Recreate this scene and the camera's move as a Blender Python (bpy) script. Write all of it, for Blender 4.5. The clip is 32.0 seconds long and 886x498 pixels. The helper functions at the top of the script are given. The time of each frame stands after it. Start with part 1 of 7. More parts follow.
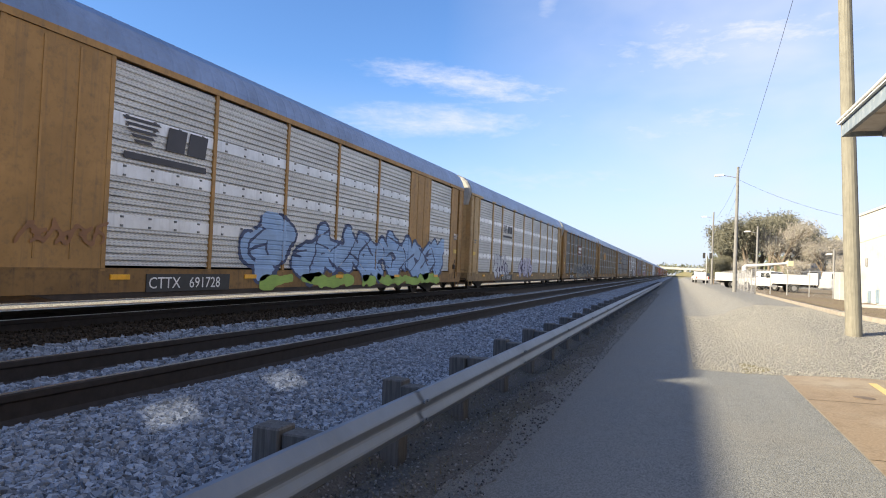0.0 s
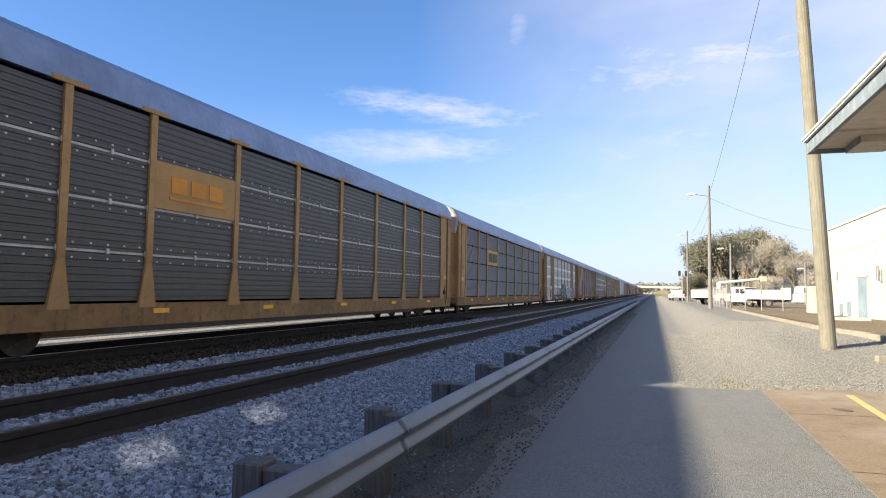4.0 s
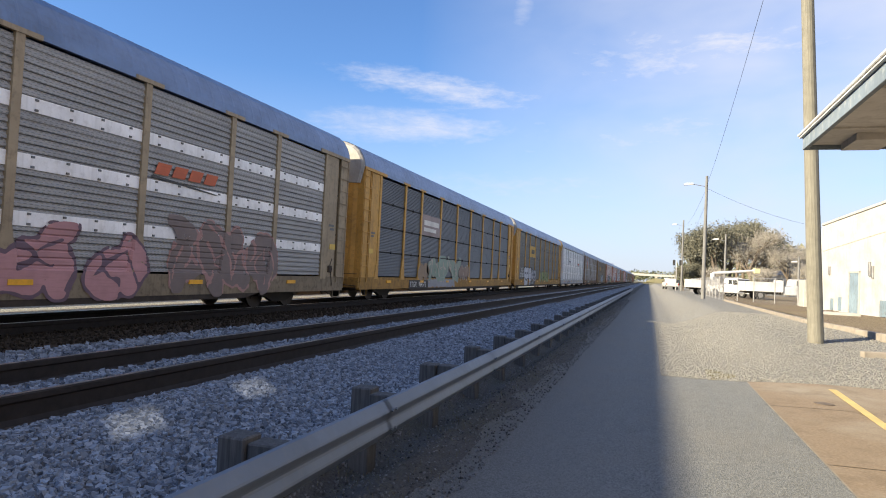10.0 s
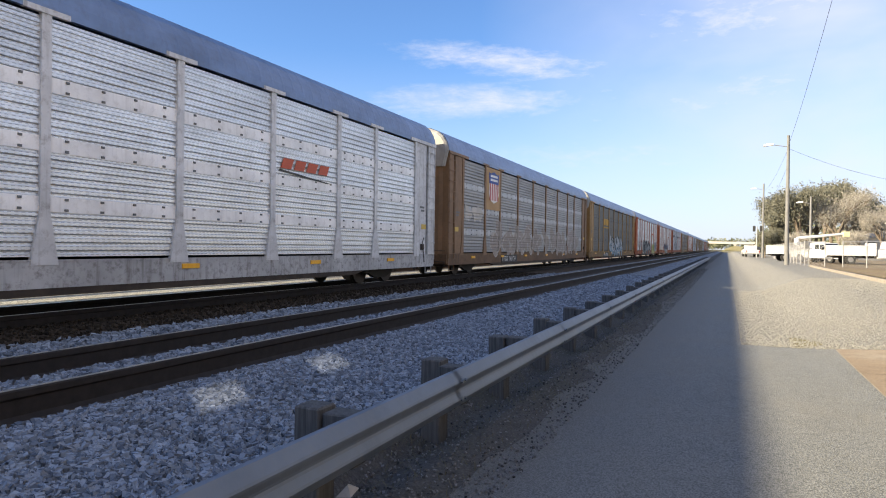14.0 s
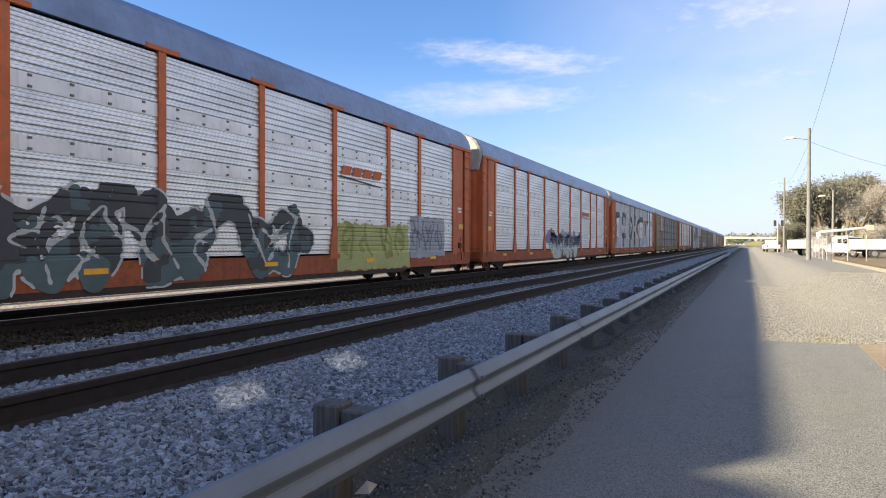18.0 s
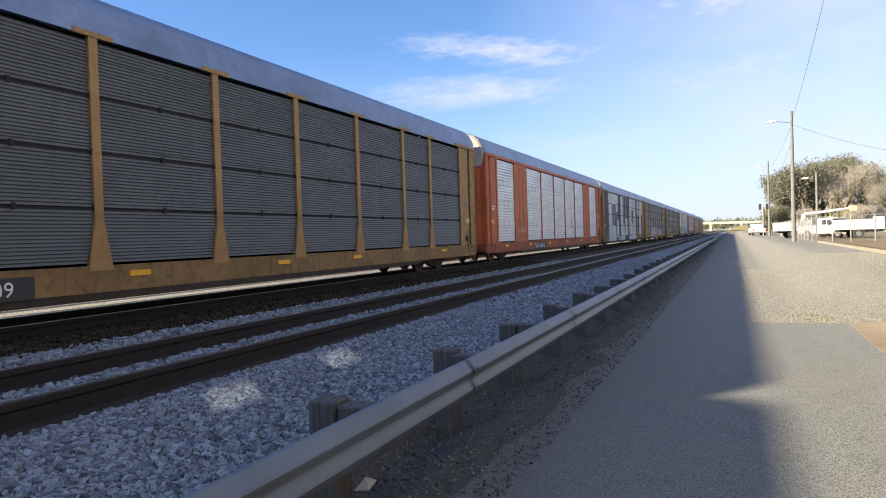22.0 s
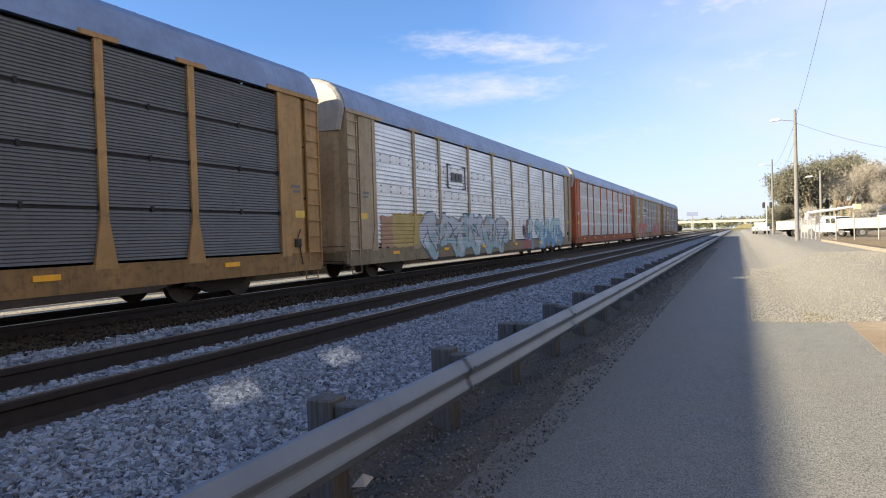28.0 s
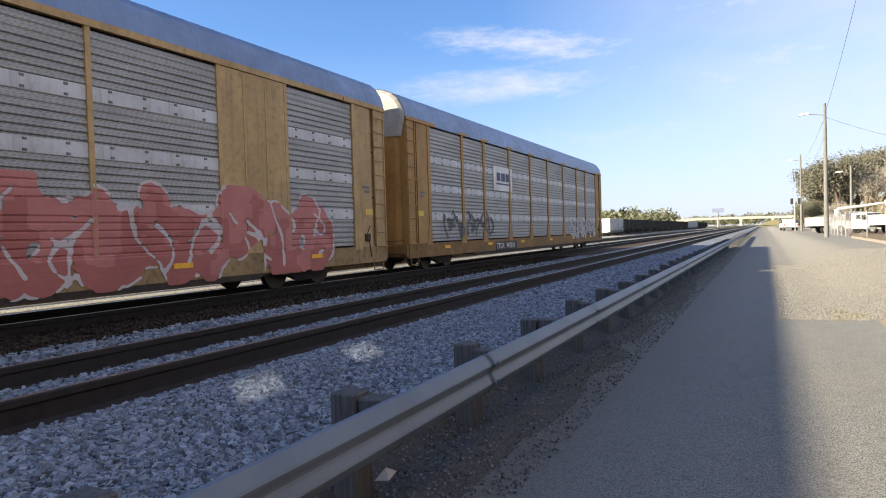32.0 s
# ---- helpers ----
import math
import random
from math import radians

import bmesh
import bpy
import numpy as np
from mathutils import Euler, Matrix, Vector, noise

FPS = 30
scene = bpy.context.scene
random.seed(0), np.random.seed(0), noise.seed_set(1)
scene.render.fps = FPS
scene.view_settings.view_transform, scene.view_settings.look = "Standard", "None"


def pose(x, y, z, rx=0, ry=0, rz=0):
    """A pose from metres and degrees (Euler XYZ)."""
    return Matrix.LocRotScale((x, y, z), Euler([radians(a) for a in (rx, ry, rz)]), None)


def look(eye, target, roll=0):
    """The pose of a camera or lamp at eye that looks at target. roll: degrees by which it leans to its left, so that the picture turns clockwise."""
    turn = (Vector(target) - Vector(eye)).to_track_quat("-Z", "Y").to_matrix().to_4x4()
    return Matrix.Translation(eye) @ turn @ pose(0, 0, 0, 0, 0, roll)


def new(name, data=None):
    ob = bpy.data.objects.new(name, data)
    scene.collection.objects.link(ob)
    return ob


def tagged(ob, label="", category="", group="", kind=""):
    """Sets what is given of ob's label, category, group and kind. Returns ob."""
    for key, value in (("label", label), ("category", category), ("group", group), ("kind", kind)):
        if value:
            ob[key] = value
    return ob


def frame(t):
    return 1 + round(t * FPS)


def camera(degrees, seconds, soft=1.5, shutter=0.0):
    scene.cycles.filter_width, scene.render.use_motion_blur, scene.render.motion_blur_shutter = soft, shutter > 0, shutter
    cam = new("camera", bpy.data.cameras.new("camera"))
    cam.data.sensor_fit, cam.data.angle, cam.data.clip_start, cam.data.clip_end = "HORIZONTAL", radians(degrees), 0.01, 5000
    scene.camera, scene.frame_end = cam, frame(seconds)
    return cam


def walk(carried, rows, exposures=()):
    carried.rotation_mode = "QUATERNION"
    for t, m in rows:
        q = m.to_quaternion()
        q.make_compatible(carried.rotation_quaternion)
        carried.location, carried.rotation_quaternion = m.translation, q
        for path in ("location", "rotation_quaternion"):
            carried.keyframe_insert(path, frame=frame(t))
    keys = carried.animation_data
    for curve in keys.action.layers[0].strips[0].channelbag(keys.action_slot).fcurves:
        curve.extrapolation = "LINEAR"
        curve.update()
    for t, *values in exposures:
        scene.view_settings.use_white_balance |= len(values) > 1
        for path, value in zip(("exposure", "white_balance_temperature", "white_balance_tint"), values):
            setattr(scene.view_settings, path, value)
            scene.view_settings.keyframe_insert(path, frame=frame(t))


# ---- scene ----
# ---------------------------------------------------------------- camera
cam = camera(69.93, 32.0, soft=1.05)
# seconds, eye x y z, yaw to the left of the track, pitch, roll
PATH = [
    (0.0, -0.051, 0.003, 1.785, 20.36, 1.42, 2.46),
    (0.5, -0.054, 0.017, 1.782, 20.54, 1.44, 2.23),
    (1.0, -0.062, 0.000, 1.789, 21.03, 1.47, 2.09),
    (1.5, -0.063, 0.018, 1.785, 21.28, 2.08, 1.24),
    (2.0, -0.062, 0.011, 1.792, 20.48, 2.87, 0.40),
    (2.5, -0.070, 0.028, 1.784, 19.75, 3.29, 1.26),
    (3.0, -0.067, 0.026, 1.790, 19.72, 3.40, 1.10),
    (3.5, -0.065, 0.019, 1.790, 19.17, 3.70, 1.15),
    (5.5, -0.026, -0.023, 1.775, 16.72, 2.72, -0.83),
    (6.0, -0.016, 0.009, 1.755, 18.00, -1.45, -1.26),
    (6.5, -0.022, 0.030, 1.749, 19.64, -2.95, -1.97),
    (7.0, -0.034, 0.038, 1.748, 19.99, -3.47, -2.60),
    (7.5, -0.025, 0.029, 1.752, 20.55, -3.00, -2.29),
    (8.0, -0.049, 0.052, 1.756, 21.22, -2.58, -2.46),
    (8.5, -0.045, 0.026, 1.791, 21.36, 2.18, 0.63),
    (9.0, -0.066, -0.014, 1.792, 20.49, 2.91, 1.68),
    (9.5, -0.065, -0.014, 1.793, 18.26, 2.07, 1.59),
    (10.0, -0.004, -0.015, 1.816, 18.06, 2.00, 2.78),
    (10.5, 0.050, -0.046, 1.820, 21.62, 2.12, 0.37),
    (11.0, 0.066, -0.056, 1.823, 24.24, 2.43, 1.48),
    (11.5, 0.034, -0.044, 1.815, 25.87, 2.55, 0.16),
    (12.0, 0.017, -0.035, 1.798, 28.55, 2.33, -0.14),
    (12.5, -0.046, 0.007, 1.763, 28.94, 2.01, -0.17),
    (13.0, -0.023, -0.028, 1.764, 26.62, 0.60, -0.25),
    (13.5, 0.017, 0.003, 1.770, 24.42, -0.80, -0.30),
    (14.0, 0.026, 0.006, 1.778, 24.13, -0.33, 0.79),
    (14.5, 0.030, 0.003, 1.790, 23.43, 0.73, 1.14),
    (16.5, 0.048, -0.007, 1.776, 24.18, -0.42, 0.56),
    (17.0, 0.060, -0.014, 1.765, 24.86, -0.59, 0.57),
    (17.5, 0.050, -0.010, 1.768, 25.05, -0.44, 0.28),
    (18.0, 0.051, -0.015, 1.777, 25.66, -0.48, 0.14),
    (18.5, 0.037, -0.006, 1.769, 25.94, -0.64, -0.02),
    (19.0, 0.038, -0.008, 1.767, 25.82, -0.57, 0.13),
    (19.5, 0.027, -0.005, 1.769, 25.70, -0.75, 0.29),
    (20.0, 0.036, -0.018, 1.768, 25.94, -0.51, 0.03),
    (20.5, 0.043, -0.021, 1.763, 25.95, -0.83, -0.26),
    (21.0, 0.070, -0.017, 1.767, 26.91, -1.18, -1.22),
    (21.5, 0.001, 0.010, 1.739, 28.12, -0.59, -0.70),
    (22.0, -0.000, 0.032, 1.747, 24.63, -0.98, -1.79),
    (22.5, 0.009, 0.056, 1.748, 22.50, -1.65, -1.57),
    (23.0, 0.064, 0.014, 1.780, 20.27, -2.27, -1.72),
    (23.5, 0.121, -0.062, 1.810, 21.61, -2.21, -1.42),
    (24.0, 0.089, -0.018, 1.779, 23.84, -1.61, -1.40),
    (24.5, 0.083, -0.015, 1.767, 24.25, -1.32, -1.92),
    (25.0, 0.098, -0.019, 1.758, 24.53, -1.61, -2.56),
    (25.5, 0.086, -0.015, 1.760, 24.56, -1.77, -2.06),
    (27.5, 0.045, 0.006, 1.744, 25.18, -0.85, -1.75),
    (28.0, 0.075, -0.009, 1.767, 24.94, -1.15, -1.74),
    (28.5, 0.073, 0.006, 1.760, 24.85, -1.52, -1.61),
    (29.0, 0.075, -0.004, 1.772, 25.09, -1.77, -1.47),
    (29.5, 0.089, -0.019, 1.754, 25.85, -1.62, -1.91),
    (30.0, 0.066, -0.009, 1.753, 26.31, -1.56, -1.95),
    (30.5, 0.075, -0.023, 1.753, 26.38, -1.67, -2.01),
    (31.0, 0.064, -0.012, 1.763, 26.28, -1.91, -1.67),
    (31.5, 0.083, -0.015, 1.754, 26.58, -1.48, -1.67),
    (32.0, 0.067, -0.011, 1.756, 26.92, -1.39, -1.73),
]


def aim(x, y, z, yaw, pitch, roll):
    eye = Vector((x, y, z))
    a, b = radians(yaw), radians(pitch)
    return look(eye, eye + Vector((-math.sin(a) * math.cos(b), math.cos(a) * math.cos(b), math.sin(b))), roll)


walk(cam, [(r[0], aim(*r[1:])) for r in PATH], exposures=[(0, 1.64, 6350, 14), (4, 1.62, 6350, 14), (6, 1.50, 6350, 14), (7, 1.64, 6370, 14), (9, 1.62, 6370, 14), (10, 1.50, 6370, 14), (12, 1.67, 6430, 14), (14, 1.65, 6530, 14), (32, 1.65, 6550, 14)])

# ---------------------------------------------------------------- world and sun
SUN_TO = Vector((-12.1, -10.75, 7.0)).normalized()
sun_data = bpy.data.lights.new("sun", "SUN")
sun_data.energy, sun_data.angle, sun_data.color = 5.0, radians(0.9), (1.0, 0.86, 0.585)
sun = new("sun", sun_data)
sun.matrix_world = Matrix.Translation((-60, -50, 60)) @ SUN_TO.to_track_quat("Z", "Y").to_matrix().to_4x4()

world = bpy.data.worlds.new("world")
scene.world = world
world.use_nodes = True


class Nodes:
    """Small helper to chain shader nodes."""

    def __init__(self, tree):
        self.tree = tree
        tree.nodes.clear()

    def add(self, kind):
        return self.tree.nodes.new(kind)

    def link(self, a, b):
        self.tree.links.new(a, b)

    def put(self, value, socket):
        if hasattr(value, "is_linked"):
            self.link(value, socket)
        else:
            socket.default_value = value

    def math(self, op, a, b=0.0, c=0.0, clamp=False):
        n = self.add("ShaderNodeMath")
        n.operation, n.use_clamp = op, clamp
        for value, socket in zip((a, b, c), n.inputs):
            self.put(value, socket)
        return n.outputs[0]

    def mix(self, fac, a, b, blend="MIX"):
        n = self.add("ShaderNodeMix")
        n.data_type, n.blend_type = "RGBA", blend
        self.put(fac, n.inputs[0])
        self.put(a if not isinstance(a, tuple) else (*a[:3], 1), n.inputs[6])
        self.put(b if not isinstance(b, tuple) else (*b[:3], 1), n.inputs[7])
        return n.outputs[2]

    def noise(self, vector, scale, detail=4.0, rough=0.55, distort=0.0):
        n = self.add("ShaderNodeTexNoise")
        if vector is not None:
            self.link(vector, n.inputs["Vector"])
        for key, value in (("Scale", scale), ("Detail", detail), ("Roughness", rough), ("Distortion", distort)):
            n.inputs[key].default_value = value
        return n.outputs["Fac"]

    def ramp(self, fac, lo, hi, clamp=True):
        n = self.add("ShaderNodeMapRange")
        n.clamp = clamp
        self.put(fac, n.inputs[0])
        n.inputs[1].default_value, n.inputs[2].default_value = lo, hi
        return n.outputs[0]

    def scaled(self, vector, sx, sy, sz):
        n = self.add("ShaderNodeVectorMath")
        n.operation = "MULTIPLY"
        self.link(vector, n.inputs[0])
        n.inputs[1].default_value = (sx, sy, sz)
        return n.outputs[0]


w = Nodes(world.node_tree)
sky = w.add("ShaderNodeTexSky")
sky.sky_type, sky.sun_disc = "NISHITA", False
sky.sun_elevation = math.asin(SUN_TO.z)
sky.sun_rotation = math.atan2(SUN_TO.x, SUN_TO.y)
sky.altitude, sky.air_density, sky.dust_density, sky.ozone_density = 50, 1.0, 0.5, 3.6
geo = w.add("ShaderNodeTexCoord").outputs["Generated"]
xyz = w.add("ShaderNodeSeparateXYZ")
w.link(geo, xyz.inputs[0])
X_, Y_, Z_ = xyz.outputs
AZ = w.math("ARCTAN2", X_, Y_)                      # to the right of the track
EL = w.math("ARCSINE", Z_)
flat = w.add("ShaderNodeCombineXYZ")
w.link(AZ, flat.inputs[0])
w.link(EL, flat.inputs[1])
streak = w.scaled(flat.outputs[0], 9.0, 34.0, 1.0)
wisp = w.noise(streak, 1.0, 8.0, 0.62, 0.35)
broad = w.noise(w.scaled(flat.outputs[0], 4.0, 9.0, 1.0), 1.0, 4.0, 0.5, 0.2)
fine = w.noise(w.scaled(flat.outputs[0], 30.0, 90.0, 1.0), 1.0, 6.0, 0.65, 0.2)


def cloud(az, el, wide, high, tilt, strength, rag):
    """A bank of cloud round a direction: degrees to the right of the track and up."""
    du = w.math("DIVIDE", w.math("SUBTRACT", AZ, radians(az)), radians(wide))
    lean = w.math("MULTIPLY", w.math("SUBTRACT", AZ, radians(az)), tilt)
    dv = w.math("DIVIDE", w.math("SUBTRACT", w.math("SUBTRACT", EL, radians(el)), lean), radians(high))
    far = w.math("ADD", w.math("POWER", w.math("ABSOLUTE", du), 2.0), w.math("POWER", w.math("ABSOLUTE", dv), 2.0))
    edge = w.math("SUBTRACT", w.math("ADD", 1.0, w.math("MULTIPLY", w.math("SUBTRACT", wisp, 0.5), rag)), far)
    edge = w.math("ADD", edge, w.math("MULTIPLY", w.math("SUBTRACT", fine, 0.5), rag * 0.8))
    soft_ = w.math("POWER", w.ramp(edge, -0.45, 1.35), 1.5)
    return w.math("MULTIPLY", soft_, strength, clamp=True)


CLOUDS = []
for bank in (
    (-18.5, 16.1, 10.0, 1.35, -0.10, 0.72, 2.8),
    (-21.0, 12.8, 9.5, 1.5, 0.02, 0.72, 2.2),
    (5.0, 18.9, 14.0, 3.4, 0.02, 0.85, 1.8),
    (-11.8, 23.0, 1.3, 1.9, 0.5, 0.5, 1.4),
    (4.0, 12.5, 17.0, 2.4, 0.02, 0.55, 2.6),
    (-6.0, 8.0, 14.0, 1.6, 0.0, 0.45, 2.4),
    (24.0, 16.0, 12.0, 9.0, 0.1, 0.6, 2.0),
):
    CLOUDS.append(cloud(*bank))
cover = CLOUDS[0]
for c_ in CLOUDS[1:]:
    cover = w.math("MAXIMUM", cover, c_)
haze = w.math("MULTIPLY", w.math("ADD", 0.4, w.math("MULTIPLY", w.ramp(broad, 0.3, 0.75), 0.6)), w.ramp(AZ, radians(-21), radians(8)))
cover = w.math("MAXIMUM", cover, w.math("MULTIPLY", haze, 0.85))
deep = w.mix(1.0, sky.outputs[0], (0.80, 1.0, 1.19), "MULTIPLY")
bright = w.mix(cover, deep, (4.6, 4.75, 5.15))
low = w.math("SUBTRACT", 1.0, w.ramp(EL, radians(-1), radians(17)))
bright = w.mix(w.math("MULTIPLY", w.math("POWER", low, 1.35), 0.8), bright, (3.95, 4.25, 4.85))
back = w.add("ShaderNodeBackground")
back.inputs[1].default_value = 0.0653
w.link(bright, back.inputs[0])
w.link(back.outputs[0], w.add("ShaderNodeOutputWorld").inputs[0])

# ---------------------------------------------------------------- materials
def material(name, rough=0.6, metal=0.0, spec=0.5):
    m = bpy.data.materials.new(name)
    m.use_nodes = True
    n = Nodes(m.node_tree)
    b = n.add("ShaderNodeBsdfPrincipled")
    b.inputs["Roughness"].default_value, b.inputs["Metallic"].default_value = rough, metal
    b.inputs["Specular IOR Level"].default_value = spec
    n.link(b.outputs[0], n.add("ShaderNodeOutputMaterial").inputs[0])
    return m, n, b


def object_space(n):
    return n.add("ShaderNodeTexCoord").outputs["Object"]


def world_space(n):
    return n.add("ShaderNodeNewGeometry").outputs["Position"]


def bump(n, b, height, strength, distance):
    k = n.add("ShaderNodeBump")
    k.inputs["Strength"].default_value, k.inputs["Distance"].default_value = strength, distance
    n.link(height, k.inputs["Height"])
    n.link(k.outputs[0], b.inputs["Normal"])


def paint(name, colour, rough=0.55, metal=0.0, dirt=(0.10, 0.075, 0.05), amount=0.6, streaks=0.42, shift=0.06):
    """Weathered paint on steel: broad fading, fine grime, streaks that run down."""
    m, n, b = material(name, rough, metal)
    p = object_space(n)
    fade = n.noise(p, 0.9, 5, 0.6)
    grime = n.noise(p, 7.0, 6, 0.68)
    run = n.noise(n.scaled(p, 9.0, 9.0, 0.5), 1.0, 5, 0.6)
    rnd = n.add("ShaderNodeObjectInfo").outputs["Random"]
    lit = tuple(min(1.0, c * 1.18 + 0.01) for c in colour)
    dim = tuple(c * 0.72 for c in colour)
    c1 = n.mix(n.ramp(fade, 0.3, 0.72), dim, lit)
    c1 = n.mix(n.math("MULTIPLY", rnd, shift * 2), c1, tuple(c * 0.7 for c in colour))
    c2 = n.mix(n.math("MULTIPLY", n.ramp(grime, 0.5, 0.78), amount), c1, dirt)
    c3 = n.mix(n.math("MULTIPLY", n.ramp(run, 0.52, 0.75), streaks), c2, dirt)
    n.link(c3, b.inputs["Base Color"])
    n.link(n.math("ADD", rough - 0.12, n.math("MULTIPLY", grime, 0.3)), b.inputs["Roughness"])
    bump(n, b, grime, 0.12, 0.01)
    return m


def perforated(name, colour, metal, rough, hole, pitch_y, pitch_z):
    """Corrugated galvanised sheet with rows of small punched slots and white bloom."""
    m, n, b = material(name, rough, metal)
    p = object_space(n)
    xyz_ = n.add("ShaderNodeSeparateXYZ")
    n.link(p, xyz_.inputs[0])
    row_ = n.math("FLOOR", n.math("MULTIPLY", xyz_.outputs[2], 1 / pitch_z))
    fy = n.math("FRACT", n.math("ADD", n.math("MULTIPLY", xyz_.outputs[1], 1 / pitch_y), n.math("MULTIPLY", n.math("FLOOR", n.math("MULTIPLY", row_, 0.34)), 0.5)))
    fz = n.math("FRACT", n.math("MULTIPLY", xyz_.outputs[2], 1 / pitch_z))
    slot = n.math("MULTIPLY", n.math("LESS_THAN", n.math("ABSOLUTE", n.math("SUBTRACT", fy, 0.5)), 0.27),
                  n.math("LESS_THAN", n.math("ABSOLUTE", n.math("SUBTRACT", fz, 0.5)), 0.125))
    fade = n.noise(n.scaled(p, 1.0, 0.8, 2.0), 0.8, 5, 0.6)
    grime = n.noise(p, 6.0, 6, 0.68)
    run = n.noise(n.scaled(p, 6.0, 6.0, 0.45), 1.0, 5, 0.6)
    rnd = n.add("ShaderNodeObjectInfo").outputs["Random"]
    c1 = n.mix(n.ramp(fade, 0.3, 0.75), tuple(c * 0.78 for c in colour), tuple(min(1, c * 1.1) for c in colour))
    c1 = n.mix(n.math("MULTIPLY", rnd, 0.22), c1, tuple(c * 0.6 for c in colour))
    c2 = n.mix(n.math("MULTIPLY", n.ramp(run, 0.5, 0.75), 0.3), c1, tuple(c * 0.4 for c in colour))
    c2 = n.mix(n.math("MULTIPLY", n.ramp(grime, 0.52, 0.8), 0.35), c2, tuple(c * 0.45 for c in colour))
    c3 = n.mix(n.math("MULTIPLY", slot, hole), c2, (0.03, 0.03, 0.035))
    n.link(c3, b.inputs["Base Color"])
    n.link(n.math("ADD", rough - 0.1, n.math("MULTIPLY", grime, 0.25)), b.inputs["Roughness"])
    bump(n, b, grime, 0.1, 0.006)
    return m


def ground_mat(name, dark, light, scale, rough=0.92, bump_s=0.6, bump_d=0.02, stones=0.0, stain=(0.1, 0.085, 0.06), stain_amount=0.3, edge_dark=False, speckle=0.75):
    """Asphalt, gravel, dirt: grains, patches and stains at real size."""
    m, n, b = material(name, rough, 0.0, 0.25)
    p = world_space(n)
    grain = n.noise(p, scale, 6, 0.7)
    patch = n.noise(p, 0.35, 5, 0.6)
    mid = n.noise(p, 2.6, 5, 0.65)
    c = n.mix(n.ramp(grain, 0.3, 0.72), dark, light)
    if stones:
        v = n.add("ShaderNodeTexVoronoi")
        n.link(p, v.inputs["Vector"])
        v.inputs["Scale"].default_value = stones
        tone = n.add("ShaderNodeSeparateColor")
        n.link(v.outputs["Color"], tone.inputs[0])
        c = n.mix(n.math("MULTIPLY", tone.outputs[0], speckle), c, tuple(min(1, x * 1.35) for x in light))
        c = n.mix(n.math("MULTIPLY", n.ramp(v.outputs["Distance"], 0.35, 0.75), min(1.0, speckle * 1.3)), c, tuple(x * 0.55 for x in dark))
    c = n.mix(n.math("MULTIPLY", n.ramp(patch, 0.45, 0.7), stain_amount), c, stain)
    c = n.mix(n.math("MULTIPLY", n.ramp(mid, 0.5, 0.75), stain_amount * 0.6), c, tuple(x * 0.7 for x in dark))
    # tone darkens towards the guardrail side, with a wavering border
    if edge_dark:
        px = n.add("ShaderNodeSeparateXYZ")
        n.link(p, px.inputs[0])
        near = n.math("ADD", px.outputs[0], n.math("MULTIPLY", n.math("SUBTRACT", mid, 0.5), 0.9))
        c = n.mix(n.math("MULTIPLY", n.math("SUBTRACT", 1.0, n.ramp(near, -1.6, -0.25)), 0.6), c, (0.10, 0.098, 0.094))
    n.link(c, b.inputs["Base Color"])
    h_ = grain
    if stones:
        h_ = n.math("ADD", n.math("MULTIPLY", n.math("SUBTRACT", 1.0, v.outputs["Distance"]), 1.0), n.math("MULTIPLY", grain, 0.3))
    bump(n, b, h_, bump_s, bump_d)
    return m


def wood_mat(name, dark, light):
    m, n, b = material(name, 0.85, 0.0, 0.2)
    p = object_space(n)
    g = n.noise(n.scaled(p, 40.0, 40.0, 2.2), 1.0, 6, 0.65, 0.4)
    q = n.noise(p, 3.0, 4, 0.6)
    rnd = n.add("ShaderNodeObjectInfo").outputs["Random"]
    c = n.mix(n.ramp(g, 0.3, 0.7), dark, light)
    c = n.mix(n.math("MULTIPLY", n.ramp(q, 0.45, 0.75), 0.5), c, tuple(x * 0.55 for x in dark))
    c = n.mix(n.math("MULTIPLY", rnd, 0.3), c, tuple(x * 0.6 for x in light))
    n.link(c, b.inputs["Base Color"])
    bump(n, b, g, 0.5, 0.006)
    return m


def plain(name, colour, rough=0.6, metal=0.0, vary=0.25, scale=5.0):
    m, n, b = material(name, rough, metal)
    p = object_space(n)
    g = n.noise(p, scale, 5, 0.62)
    c = n.mix(n.ramp(g, 0.3, 0.75), tuple(x * (1 - vary) for x in colour), tuple(min(1, x * (1 + vary * 0.6)) for x in colour))
    n.link(c, b.inputs["Base Color"])
    bump(n, b, g, 0.08, 0.004)
    return m


M = {}
FRAME = dict(
    mustard=(0.35, 0.19, 0.05), tan=(0.42, 0.275, 0.115), yellow=(0.55, 0.30, 0.055), brown=(0.22, 0.12, 0.055), putty=(0.33, 0.26, 0.165),
    orange=(0.47, 0.108, 0.026), red=(0.43, 0.10, 0.03), white=(0.62, 0.63, 0.65), ochre=(0.35, 0.20, 0.065))
for key_, col_ in FRAME.items():
    M[key_] = paint("paint_" + key_, col_, 0.6)
    M["sill_" + key_] = paint("road_grimed_" + key_, tuple(c * 0.64 for c in col_), 0.7, 0.0, (0.055, 0.04, 0.028), 0.9, 0.6)
M["silver"] = perforated("sheet_silver", (0.76, 0.78, 0.80), 0.55, 0.35, 0.45, 0.11, 0.0457)
M["mid"] = perforated("sheet_mid", (0.58, 0.575, 0.55), 0.2, 0.45, 0.55, 0.11, 0.0457)
M["dull"] = perforated("sheet_dull", (0.34, 0.34, 0.335), 0.0, 0.5, 0.6, 0.11, 0.0457)
